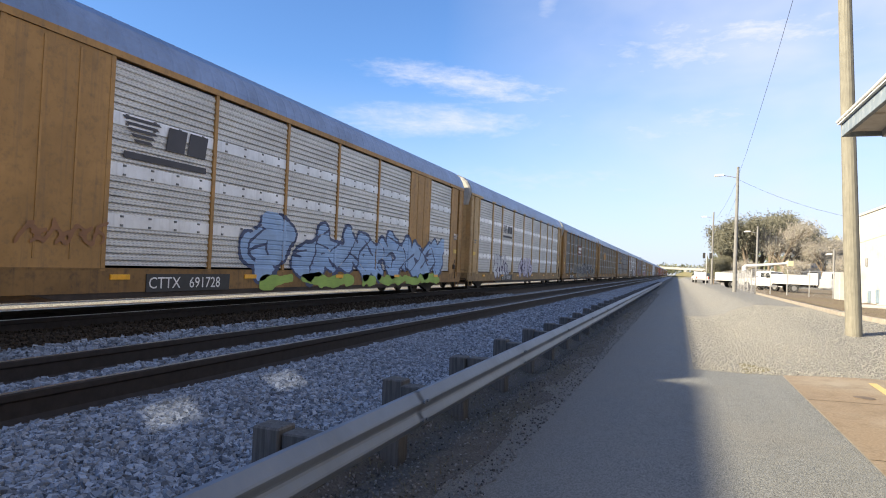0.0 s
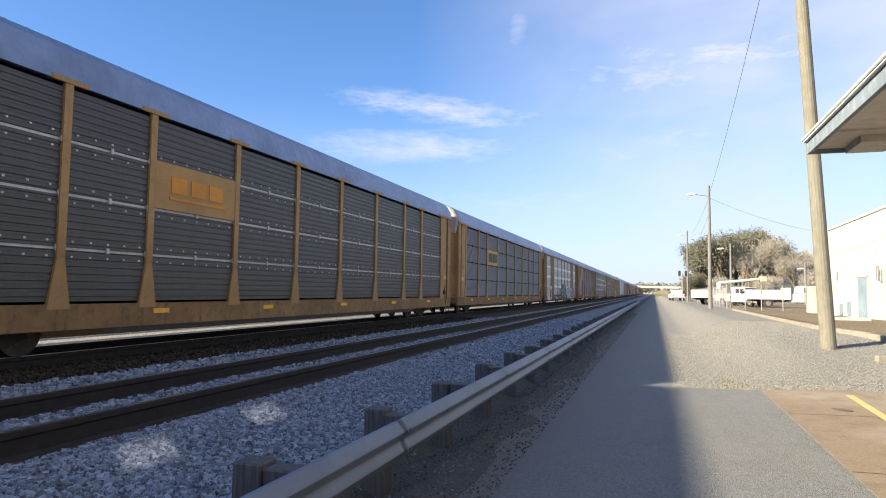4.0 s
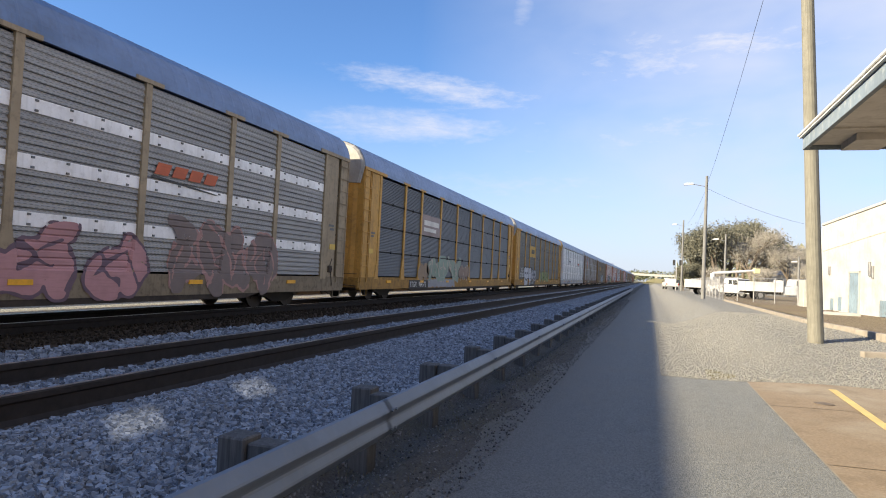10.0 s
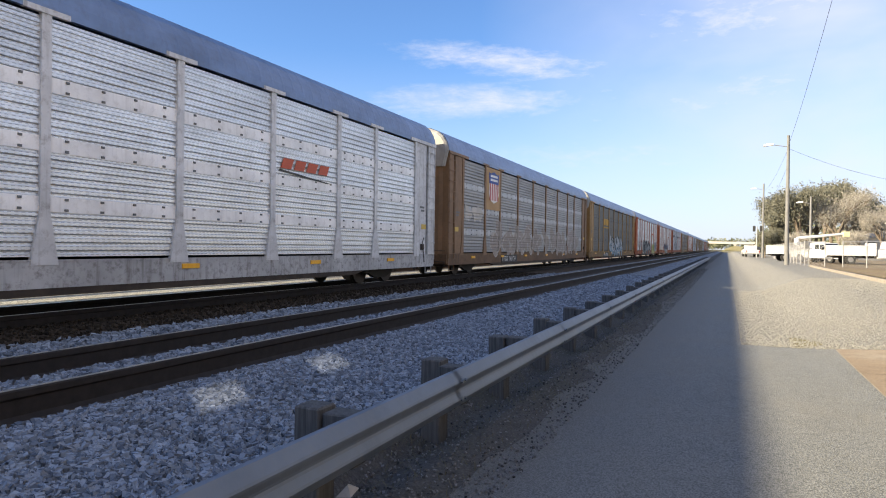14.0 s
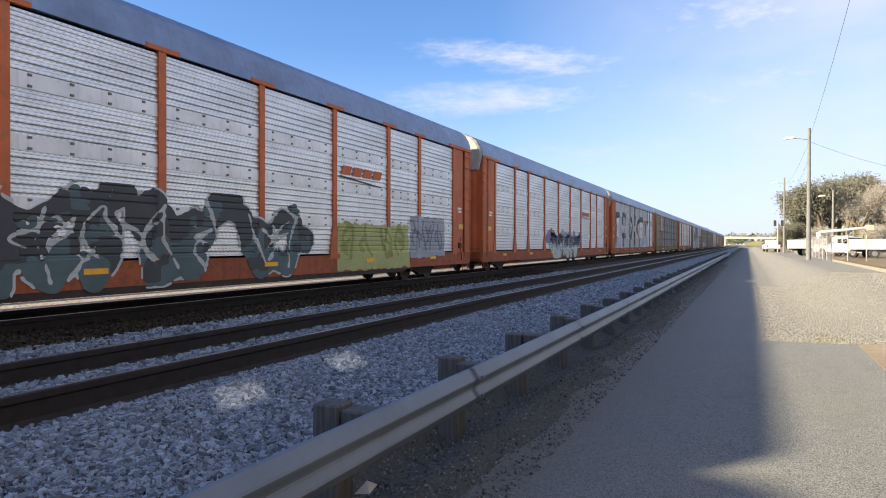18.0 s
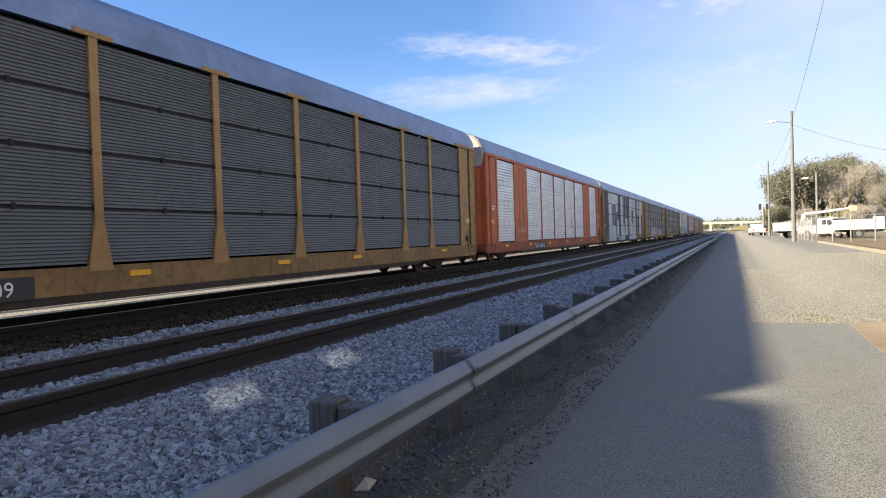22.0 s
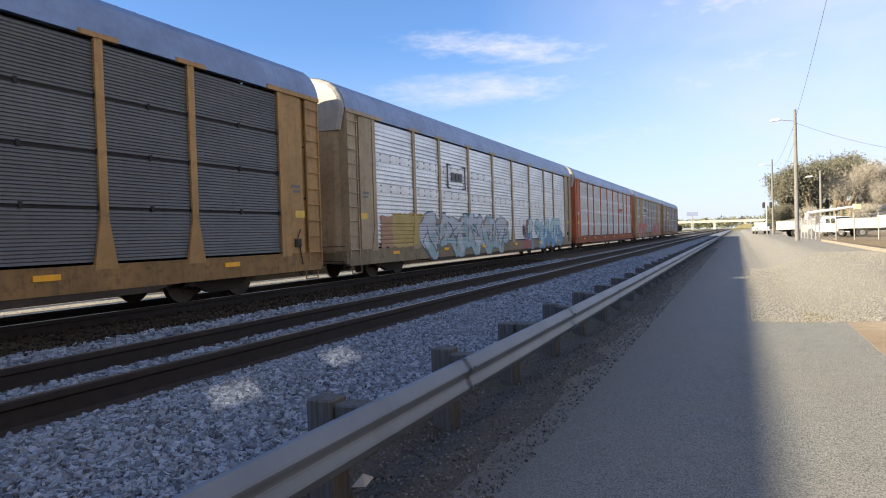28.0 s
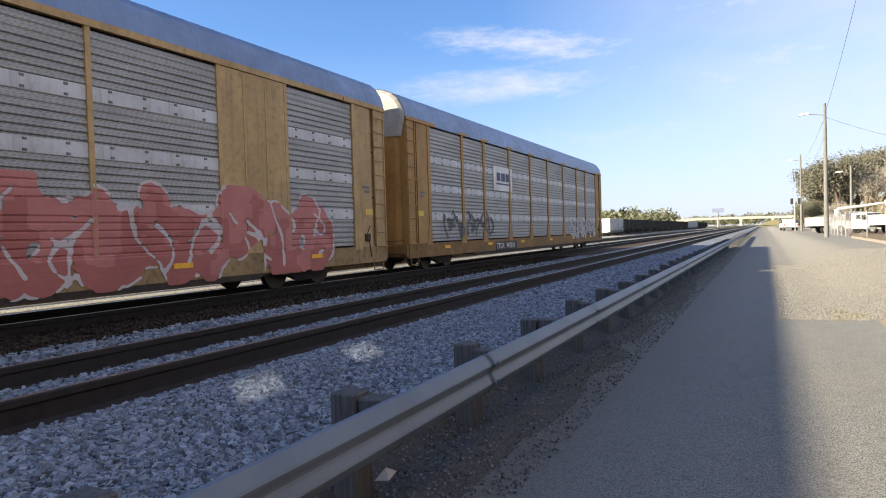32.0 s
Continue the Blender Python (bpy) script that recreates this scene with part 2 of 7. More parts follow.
M["dark"] = perforated("sheet_dark", (0.058, 0.058, 0.053), 0.0, 0.45, 0.7, 0.11, 0.0457)
M["olive"] = perforated("sheet_olive", (0.104, 0.103, 0.092), 0.0, 0.5, 0.45, 0.11, 0.0457)
M["louver"] = perforated("sheet_louver", (0.096, 0.102, 0.104), 0.1, 0.46, 0.0, 0.12, 0.1)
M["band_light"] = paint("band_light", (0.85, 0.85, 0.85), 0.4, 0.0, amount=0.3, streaks=0.2)
M["band_mid"] = paint("band_mid", (0.44, 0.45, 0.47), 0.45, 0.1, amount=0.35)
M["band_dark"] = paint("band_dark", (0.13, 0.135, 0.14), 0.55, 0.1, amount=0.35)
M["gap_dark"] = plain("shadow_gap", (0.02, 0.02, 0.022), 0.9)
# galvanised grey with the blue sky's reflection put into the base colour
M["roof"] = paint("roof_galvanised_sky_tint", (0.155, 0.225, 0.37), 0.36, 0.3, amount=0.25, streaks=0.15)
M["cap_white"] = paint("cap_white", (0.34, 0.335, 0.32), 0.55, amount=0.3)
M["cap_yellow"] = paint("cap_yellow", (0.55, 0.31, 0.02), 0.55, amount=0.3)
M["steel_dark"] = plain("undercarriage_grime", (0.03, 0.026, 0.022), 0.8, 0.2)
M["belly"] = plain("underframe_rust", (0.045, 0.033, 0.025), 0.85, 0.0, 0.5, 3)
M["wheel"] = plain("wheel_steel", (0.06, 0.05, 0.045), 0.6, 0.6)
M["rail_side"] = plain("rail_rust", (0.026, 0.022, 0.022), 0.8, 0.3, 0.4, 8)
M["rail_top"] = plain("rail_polish", (0.35, 0.34, 0.33), 0.3, 0.9)
M["reflector"] = plain("reflector_yellow", (0.85, 0.42, 0.01), 0.35)
M["mark"] = plain("stencil_white", (0.72, 0.72, 0.70), 0.6)
M["mark_plate"] = plain("stencil_black", (0.03, 0.03, 0.03), 0.6)
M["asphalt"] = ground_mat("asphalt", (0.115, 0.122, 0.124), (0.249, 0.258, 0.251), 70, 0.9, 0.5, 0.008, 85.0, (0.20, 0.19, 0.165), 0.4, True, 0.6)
M["gravel"] = ground_mat("gravel", (0.178, 0.178, 0.165), (0.278, 0.275, 0.258), 60, 0.95, 0.6, 0.012, 62.0, (0.23, 0.215, 0.185), 0.35)
M["verge"] = ground_mat("verge_dirt", (0.042, 0.043, 0.044), (0.125, 0.124, 0.12), 40, 0.95, 0.9, 0.02, 0.0, (0.06, 0.065, 0.045), 0.6)
# blue of the skylit shade is put into this near ballast colour
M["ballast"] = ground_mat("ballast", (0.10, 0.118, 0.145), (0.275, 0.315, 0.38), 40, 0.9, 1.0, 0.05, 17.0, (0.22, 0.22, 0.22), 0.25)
M["band_silver"] = paint("band_silver", (0.62, 0.63, 0.65), 0.4, 0.3, dirt=(0.3, 0.3, 0.3), amount=0.3)
M["kerb"] = plain("stained_kerb", (0.27, 0.239, 0.198), 0.9, 0, 0.35, 3)
M["notice"] = plain("notice_yellow", (0.60, 0.40, 0.06), 0.5)
# dark brown used under the train and along the near rails
M["grimy"] = ground_mat("dark_ballast", (0.03, 0.022, 0.016), (0.07, 0.052, 0.038), 30, 0.95, 0.8, 0.03, 0.0, (0.03, 0.022, 0.016), 0.4)
# same ballast again, with the sun's pale warmth in its colour
M["far_ballast"] = ground_mat("sunlit_ballast", (0.22, 0.217, 0.189), (0.37, 0.363, 0.317), 40, 0.9, 1.0, 0.05, 17.0, (0.3, 0.27, 0.22), 0.3)
M["slab"] = ground_mat("brown_concrete", (0.171, 0.131, 0.09), (0.279, 0.221, 0.158), 30, 0.85, 0.25, 0.006, 0.0, (0.31, 0.285, 0.235), 0.85)
M["lot"] = ground_mat("brown_lot", (0.117, 0.0855, 0.054), (0.225, 0.18, 0.126), 30, 0.95, 0.5, 0.02, 14.0, (0.20, 0.17, 0.08), 0.5)
M["earth"] = ground_mat("earth", (0.117, 0.108, 0.063), (0.27, 0.243, 0.162), 8, 0.95, 0.4, 0.05, 0.0, (0.12, 0.14, 0.06), 0.6)
M["concrete"] = plain("concrete", (0.378, 0.365, 0.338), 0.85, 0, 0.2, 3)
# weathered zinc; the sky it would mirror is coloured in as blue
M["galv"] = paint("guardrail_galvanised_sky_tint", (0.115, 0.15, 0.205), 0.48, 0.1, dirt=(0.17, 0.19, 0.215), amount=0.35, streaks=0.25)
M["post_wood"] = wood_mat("post_timber", (0.05, 0.052, 0.055), (0.125, 0.128, 0.132))
M["pole_wood"] = wood_mat("pole_timber", (0.135, 0.128, 0.104), (0.243, 0.234, 0.194))
M["pole_grey"] = wood_mat("pole_grey_timber", (0.138, 0.138, 0.133), (0.23, 0.23, 0.225))
M["white_wall"] = paint("white_render", (0.405, 0.4, 0.387), 0.85, 0, (0.33, 0.29, 0.23), 0.5, 0.5)
# brown for an unseen wall, kept dark to hold down its bounce
M["mask_wall_paint"] = paint("mask_wall_brown", (0.34, 0.27, 0.21), 0.85, 0, (0.1, 0.08, 0.06), 0.35, 0.25)
M["door_blue"] = paint("door_grey_blue", (0.17, 0.235, 0.29), 0.6)
M["canopy_face"] = paint("canopy_pale_blue", (0.17, 0.215, 0.26), 0.75, 0, (0.36, 0.39, 0.41), 0.9, 0.4)
M["canopy_soffit"] = paint("canopy_soffit", (0.55, 0.54, 0.52), 0.85, 0, (0.22, 0.21, 0.2), 0.5, 0.2)
M["canopy_top"] = paint("canopy_edge_white", (0.702, 0.702, 0.684), 0.6)
M["car_white"] = paint("vehicle_white", (0.594, 0.594, 0.594), 0.3, 0, (0.3, 0.27, 0.2), 0.2, 0.15)
M["glass"] = plain("dark_glass", (0.03, 0.035, 0.04), 0.08)
M["tyre"] = plain("tyre", (0.025, 0.025, 0.025), 0.9)
M["metal_grey"] = plain("metal_grey", (0.35, 0.35, 0.35), 0.4, 0.7)
M["wire"] = plain("wire", (0.04, 0.04, 0.045), 0.6)
M["bark"] = wood_mat("bark", (0.09, 0.07, 0.05), (0.22, 0.18, 0.14))
M["twig"] = plain("twigs", (0.34, 0.315, 0.272), 0.95, 0, 0.35, 2)
M["leaf"] = plain("evergreen_leaves", (0.145, 0.143, 0.106), 0.8, 0, 0.4, 0.6)
M["leaf_far"] = plain("far_leaves", (0.141, 0.15, 0.088), 0.85, 0, 0.4, 0.3)
M["red_light"] = plain("lamp_red", (0.5, 0.04, 0.03), 0.4)
M["litter"] = plain("litter", (0.34, 0.33, 0.31), 0.8, 0, 0.2, 9)

# ---------------------------------------------------------------- mesh helpers
def box(bm, x0, x1, y0, y1, z0, z1, bevel=0.0):
    vs = [bm.verts.new(p) for p in ((x0, y0, z0), (x1, y0, z0), (x1, y1, z0), (x0, y1, z0), (x0, y0, z1), (x1, y0, z1), (x1, y1, z1), (x0, y1, z1))]
    fs = [bm.faces.new([vs[i] for i in q]) for q in ((3, 2, 1, 0), (4, 5, 6, 7), (0, 1, 5, 4), (1, 2, 6, 5), (2, 3, 7, 6), (3, 0, 4, 7))]
    if bevel:
        es = {e for f_ in fs for e in f_.edges}
        bmesh.ops.bevel(bm, geom=list(es), offset=bevel, segments=1, affect="EDGES")


def tube(bm, a, b, ra, rb=None, n=10, caps=True):
    """A tapered round bar from a to b."""
    a, b = Vector(a), Vector(b)
    rb = ra if rb is None else rb
    q = (b - a).to_track_quat("Z", "Y")
    rings = []
    for p, r in ((a, ra), (b, rb)):
        rings.append([bm.verts.new(p + q @ Vector((r * math.cos(2 * math.pi * i / n), r * math.sin(2 * math.pi * i / n), 0))) for i in range(n)])
    for i in range(n):
        bm.faces.new((rings[0][i], rings[0][(i + 1) % n], rings[1][(i + 1) % n], rings[1][i]))
    if caps:
        bm.faces.new(rings[0][::-1])
        bm.faces.new(rings[1])


def prism(bm, outline, axis, lo, hi):
    """Extrudes a closed outline of (u, v) along an axis: x (u=y, v=z), y (u=x, v=z) or z (u=x, v=y)."""
    def at(u, v, d):
        return {"x": (d, u, v), "y": (u, d, v), "z": (u, v, d)}[axis]
    a = [bm.verts.new(at(u, v, lo)) for u, v in outline]
    b = [bm.verts.new(at(u, v, hi)) for u, v in outline]
    n = len(outline)
    for i in range(n):
        bm.faces.new((a[i], a[(i + 1) % n], b[(i + 1) % n], b[i]))
    bm.faces.new(a[::-1])
    bm.faces.new(b)


def sheet(bm, profile, y0, y1):
    """A bent sheet: a profile of (x, z) drawn along y."""
    a = [bm.verts.new((x, y0, z)) for x, z in profile]
    b = [bm.verts.new((x, y1, z)) for x, z in profile]
    for i in range(len(profile) - 1):
        bm.faces.new((a[i], b[i], b[i + 1], a[i + 1]))


def done(bm, name, smooth=False):
    bmesh.ops.recalc_face_normals(bm, faces=bm.faces)
    me = bpy.data.meshes.new(name)
    bm.to_mesh(me)
    bm.free()
    if smooth:
        me.shade_smooth()
    return me


def dress(ob, mat):
    if not ob.data.materials:
        ob.data.materials.append(mat)
    elif ob.data.materials[0] != mat:
        ob.material_slots[0].link = "OBJECT"
        ob.material_slots[0].material = mat
    return ob


def part(name, mesh, mat, parent, label=""):
    """Links a mesh (or a bmesh) as ONE object under a thing or a part."""
    if isinstance(mesh, bmesh.types.BMesh):
        mesh = done(mesh, name)
    ob = dress(new(name, mesh), mat)
    ob.parent = parent
    if label:
        tagged(ob, label)
    return ob


def thing(name, label, category, group="", at=None):
    ob = new(name)
    ob.empty_display_size = 0.2
    if at is not None:
        ob.matrix_world = at
    return tagged(ob, label, category, group)


def solo(name, mesh, mat, label, category, group="", kind=""):
    if isinstance(mesh, bmesh.types.BMesh):
        mesh = done(mesh, name)
    return tagged(dress(new(name, mesh), mat), label, category, group, kind)


def smooth01(v):
    v = min(1.0, max(0.0, v))
    return v * v * (3 - 2 * v)


# ---------------------------------------------------------------- the lie of the land
RAIL_Z = 0.50                     # top of the rails above the road
NEAR_RAILS = (-5.50, -7.05)
TRAIN_X = -11.69
FACE = 1.52                       # half width of a carriage
PLATEAU = 0.65


def land(x, y):
    """Height of the open ground east of the tracks: flat road, a low rise to the yard."""
    rise = smooth01((x - 0.95) / 2.4)
    return (PLATEAU - 0.05) * rise * smooth01((y - 11.0) / 11.0) + 0.05 * rise * smooth01((y - 4.0) / 6.0)


def grid_sheet(name, xs, ys, height, mat, label, category, kind="structure"):
    verts = [(x, y, height(x, y)) for y in ys for x in xs]
    n = len(xs)
    faces = [(j * n + i, j * n + i + 1, (j + 1) * n + i + 1, (j + 1) * n + i) for j in range(len(ys) - 1) for i in range(n - 1)]
    me = bpy.data.meshes.new(name)
    me.from_pydata(verts, [], faces)
    me.update()
    me.shade_smooth()
    return solo(name, me, mat, label, category, kind=kind)


def spread(*stops):
    """Numbers from stop to stop: (start, (end, step), (end, step), ...)."""
    out = [stops[0]]
    for end, step in stops[1:]:
        n = max(1, round((end - out[-1]) / step))
        a = out[-1]
        out += [a + (end - a) * (i + 1) / n for i in range(n)]
    return out


# one sheet of earth to the horizon
grid_sheet("ground", spread(-1500, (-60, 360), (-16, 11), (10, 13), (60, 10), (1500, 360)), spread(-1500, (-40, 365), (120, 16), (400, 40), (2500, 525)),
           lambda x, y: (-0.25 if x < 1.5 else land(x, y) - 0.12), M["earth"], "dry pale earth with thin grass reaching the horizon", "ground")
ROAD_Y = spread(-40, (-4, 6), (14, 0.9), (40, 2), (130, 6), (420, 40))
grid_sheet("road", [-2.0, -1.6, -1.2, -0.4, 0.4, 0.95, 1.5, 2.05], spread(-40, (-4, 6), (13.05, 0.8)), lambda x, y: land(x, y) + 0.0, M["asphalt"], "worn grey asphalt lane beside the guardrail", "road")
grid_sheet("road_strip", [-2.0, -1.6, -1.2, -0.5, 0.22], spread(13.05, (40, 2), (130, 6), (330, 40)), lambda x, y: 0.0, M["asphalt"], "asphalt lane running straight on beside the guardrail", "road")
grid_sheet("gravel_yard", spread(0.22, (3.6, 0.14), (6.4, 0.6), (12, 1.9), (40, 7)), spread(13.05, (24, 0.5), (40, 1.6), (130, 6), (330, 40)), lambda x, y: land(x, y) - 0.004, M["gravel"], "pale loose gravel yard beside the lane", "gravel")


def slope_west(x, y):
    """Ballast: from the shoulder by the guardrail up to the track beds."""
    if x > -2.05:
        return 0.018 + (x + 2.05) * -0.06
    if x > -2.35:
        return 0.018 - 0.085 * smooth01((-2.05 - x) / 0.3)
    if x > -2.9:
        return -0.067 + 0.227 * smooth01((-2.42 - x) / 0.48)
    if x > -4.7:
        return 0.16 + (-2.9 - x) * (0.13 / 1.8)
    if x > -13.6:
        near = min(abs(x + 5.5), abs(x + 7.05))
        return 0.29 - (0.075 * (1 - smooth01((near - 0.14) / 0.16)) if near < 0.3 else 0.0)
    return 0.29 - 0.21 * smooth01((-13.6 - x) / 2.0)


grid_sheet("verge", spread(-2.9, (-1.3, 0.08)), ROAD_Y, lambda x, y: slope_west(x, y) + 0.028 * noise.noise(Vector((x * 3, y * 1.6, 0))), M["verge"], "dark dirt verge with stones and dead weeds", "verge")
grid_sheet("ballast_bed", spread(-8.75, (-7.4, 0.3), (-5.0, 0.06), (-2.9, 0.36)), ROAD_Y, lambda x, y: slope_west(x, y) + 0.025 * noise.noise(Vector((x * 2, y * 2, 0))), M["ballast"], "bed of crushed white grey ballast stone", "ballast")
# dirt and the deep shade under the train both go into this colour
grid_sheet("train_bed", spread(-12.55, (-8.75, 0.55)), ROAD_Y, lambda x, y: slope_west(x, y) + 0.025 * noise.noise(Vector((x * 2, y * 2, 0))), M["grimy"], "dark brown ballast under the train, shade in its colour", "ballast")
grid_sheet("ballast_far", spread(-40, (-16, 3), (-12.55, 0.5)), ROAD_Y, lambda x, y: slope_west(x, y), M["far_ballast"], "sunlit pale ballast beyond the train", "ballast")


# ---------------------------------------------------------------- rails
RAIL_PROFILE = [(-0.07, 0), (0.07, 0), (0.07, 0.012), (0.012, 0.035), (0.012, 0.125), (0.036, 0.14), (0.036, 0.175), (0.028, 0.184), (-0.028, 0.184), (-0.036, 0.175), (-0.036, 0.14), (-0.012, 0.125), (-0.012, 0.035), (-0.07, 0.012)]


def track(name, xs, label):
    t_ = thing(name, label, "railway track", "tracks")
    tagged(t_, kind="structure")
    for x in xs:
        bm = bmesh.new()
        prism(bm, [(x + u, RAIL_Z - 0.285 + v * 1.535) for u, v in RAIL_PROFILE], "y", -60, 900)
        part("rail", bm, M["rail_side"], t_)
        bm = bmesh.new()
        box(bm, x - 0.026, x + 0.026, -60, 900, RAIL_Z - 0.006, RAIL_Z + 0.001)
        part("railhead", bm, M["rail_top"], t_, "worn bright running surface")
    return t_


# dark strip beside each near rail, wider on the east
for x_ in NEAR_RAILS:
    grid_sheet("rail_stain", [x_ - 0.26, x_ - 0.17, x_ - 0.08, x_ + 0.08, x_ + 0.17, x_ + 0.32, x_ + 0.46], ROAD_Y, lambda x, y: slope_west(x, y) + 0.012, M["grimy"], "dark ballast strip along the rail", "ballast")
track("track_near", NEAR_RAILS, "empty near track of two rusty steel rails in pale ballast")
track("track_train", (TRAIN_X - 0.755, TRAIN_X + 0.755), "track under the moving autorack train")
track("track_far", (-17.2, -18.7), "outer track of rusty rails beyond the train")

# ---------------------------------------------------------------- the train
PITCH = 28.6                      # coupled length
BODY = 27.3
BAYS = [(1.62, 4.4), (4.4, 6.5), (6.5, 9.4), (9.4, 12.3), (12.3, 15.1), (15.1, 18.0), (18.0, 20.9), (20.9, 23.0), (23.0, 25.66)]
SPEED = 21.0
Z_SILL0, Z_SILL1, Z_PAN0, Z_PAN1, Z_EAVE = 0.38, 0.92, 1.00, 4.95, 5.10
ROWS = [Z_PAN0 + (Z_PAN1 - Z_PAN0) * i / 4 for i in range(5)]
MESHES = {}


def wave(kind, z):
    """Depth of the sheet behind the posts at a height: ribs of each kind of panel."""
    if kind == "louver":
        u = (z / 0.062) % 1.0
        return -0.05 + 0.022 * (1 - u)
    u = (z / 0.137) % 1.0
    if kind == "dark":
        return -0.05 + (0.014 if u < 0.55 else 0.0)
    if u < 0.06:                              # open slit under each rib
        return -0.072
    return -0.05 + (0.020 if u < 0.52 else max(0.0, 0.020 * (0.64 - u) / 0.12))


def panel_mesh(kind, width, row):
    key = ("panel", kind, round(width, 2), row)
    if key not in MESHES:
        bm = bmesh.new()
        z0, z1 = ROWS[row], ROWS[row + 1]
        if kind in ("silver", "dull"):
            z1 -= 0.24 if row < 3 else 0.02
        else:
            z1 -= 0.05
        step = 0.0155 if kind == "louver" else 0.0137
        n = int((z1 - z0) / step)
        zs = [z0 + (z1 - z0) * i / n for i in range(n + 1)]
        pts = [(FACE + wave(kind, z), z) for z in zs]
        keep = [pts[0]]
        for i in range(1, len(pts) - 1):
            a, b, c = pts[i - 1], pts[i], pts[i + 1]
            if abs((b[0] - a[0]) - (c[0] - b[0])) > 1e-5:
                keep.append(b)
        keep.append(pts[-1])
        sheet(bm, keep, 0.0, -width)
        MESHES[key] = done(bm, "panel")
    return MESHES[key]


def cached(key, make, smooth=False):
    if key not in MESHES:
        bm = bmesh.new()
        make(bm)
        MESHES[key] = done(bm, key if isinstance(key, str) else key[0], smooth)
    return MESHES[key]


ROOF = [(0.0, 0.0), (0.02, 0.14), (0.10, 0.36), (0.24, 0.58), (0.46, 0.76), (0.80, 0.90), (1.20, 0.985), (1.52, 1.0)]


def roof_profile(extra=0.0):
    half = [(FACE + 0.02 - u + extra, Z_EAVE + v) for u, v in ROOF]
    return half + [(-x, z) for x, z in half[-2::-1]]


def make_roof(bm):
    """One ribbed arched sheet from end to end."""
    prof = roof_profile()
    lift = [(x * 1.002, z + 0.005) for x, z in prof]
    n = 66
    rows = []
    for i in range(n):
        for u, shape in ((0.0, prof), (0.80, prof), (0.86, lift), (0.97, lift)):
            rows.append((-BODY * (i + u) / n, shape))
    rows.append((-BODY, prof))
    rings = [[bm.verts.new((x, y, z)) for x, z in shape] for y, shape in rows]
    for p, q in zip(rings[:-1], rings[1:]):
        for i in range(len(p) - 1):
            bm.faces.new((p[i], q[i], q[i + 1], p[i + 1]))


def make_gable(bm):
    """The white hood over the end doors: it bows out past the roof and its upper corners slope."""
    low_, prof = 4.45, [(FACE - 0.14, 4.45)] + [(x * 0.995, z - 0.01) for x, z in roof_profile()] + [(-FACE + 0.14, 4.45)]
    rings = [[bm.verts.new((x * sx, y, z - drop * (z - low_) / 1.65)) for x, z in prof] for y, sx, drop in ((0.0, 1.0, 0.0), (0.06, 0.985, 0.03), (0.115, 0.93, 0.09))]
    for p, q in zip(rings[:-1], rings[1:]):
        for i in range(len(p)):
            j = (i + 1) % len(p)
            bm.faces.new((p[i], p[j], q[j], q[i]))
    bm.faces.new(rings[-1])
    bm.faces.new(rings[0][::-1])


def make_post(bm):
    """A side post with a flared foot and a cap plate."""
    w0, w1 = 0.085, 0.24
    prism(bm, [(-w0, 1.75), (-w1, 0.86), (w1, 0.86), (w0, 1.75), (w0, Z_PAN1 + 0.02), (-w0, Z_PAN1 + 0.02)], "x", FACE - 0.06, FACE + 0.012)
    box(bm, FACE - 0.05, FACE + 0.03, -0.40, 0.40, Z_PAN1 + 0.02, Z_PAN1 + 0.11)


def make_thin_post(bm):
    box(bm, FACE - 0.06, FACE + 0.004, -0.05, 0.05, Z_SILL1 - 0.02, Z_PAN1 + 0.06)


def make_sill(bm):
    box(bm, FACE - 0.14, FACE, -BODY + 0.05, -0.05, Z_SILL0 + 0.1, Z_SILL1)


def make_sill_lip(bm):
    box(bm, FACE - 0.10, FACE + 0.008, -BODY + 0.05, -0.05, Z_SILL1 + 0.001, Z_SILL1 + 0.03)


def make_sill_belly(bm):
    prism(bm, [(-5.0, Z_SILL0 + 0.098), (-5.6, Z_SILL0 - 0.02), (-BODY + 5.6, Z_SILL0 - 0.02), (-BODY + 5.0, Z_SILL0 + 0.098)], "x", FACE - 0.13, FACE - 0.01)


def make_rail_top(bm):
    box(bm, FACE - 0.10, FACE + 0.025, -BODY, 0, Z_PAN1 + 0.03, Z_EAVE + 0.01)


def make_far_side(bm):
    box(bm, -FACE, -FACE + 0.06, -BODY, 0, Z_SILL0, Z_EAVE + 0.01)


def make_deck(bm):
    box(bm, -FACE + 0.06, FACE - 0.14, -BODY, 0, 0.86, 0.92)
    for z in (2.35, 3.7):
        box(bm, -FACE + 0.06, FACE - 0.10, -BODY + 0.2, -0.2, z, z + 0.05)


def make_centre_sill(bm):
    box(bm, -0.35, 0.35, -BODY + 0.1, -0.1, 0.52, 0.86)
    for y in (-8.5, -13.6, -18.8):
        box(bm, -1.2, 1.2, y - 0.12, y + 0.12, 0.60, 0.86)


def make_corner_sheet(bm):
    """Solid corner sheet beside the end door."""
    box(bm, FACE - 0.08, FACE - 0.005, -1.46, -0.74, Z_SILL1 - 0.02, Z_PAN1 + 0.018)


def make_corner_post(bm):
    prism(bm, [(-1.66, 0.88), (-1.30, 0.88), (-1.48, 1.6), (-1.48, Z_PAN1 + 0.018), (-1.66, Z_PAN1 + 0.018)], "x", FACE - 0.07, FACE + 0.015)


def make_recess_sheet(bm):
    box(bm, FACE - 0.22, FACE - 0.105, -0.73, -0.06, Z_SILL1, Z_PAN1 + 0.018)


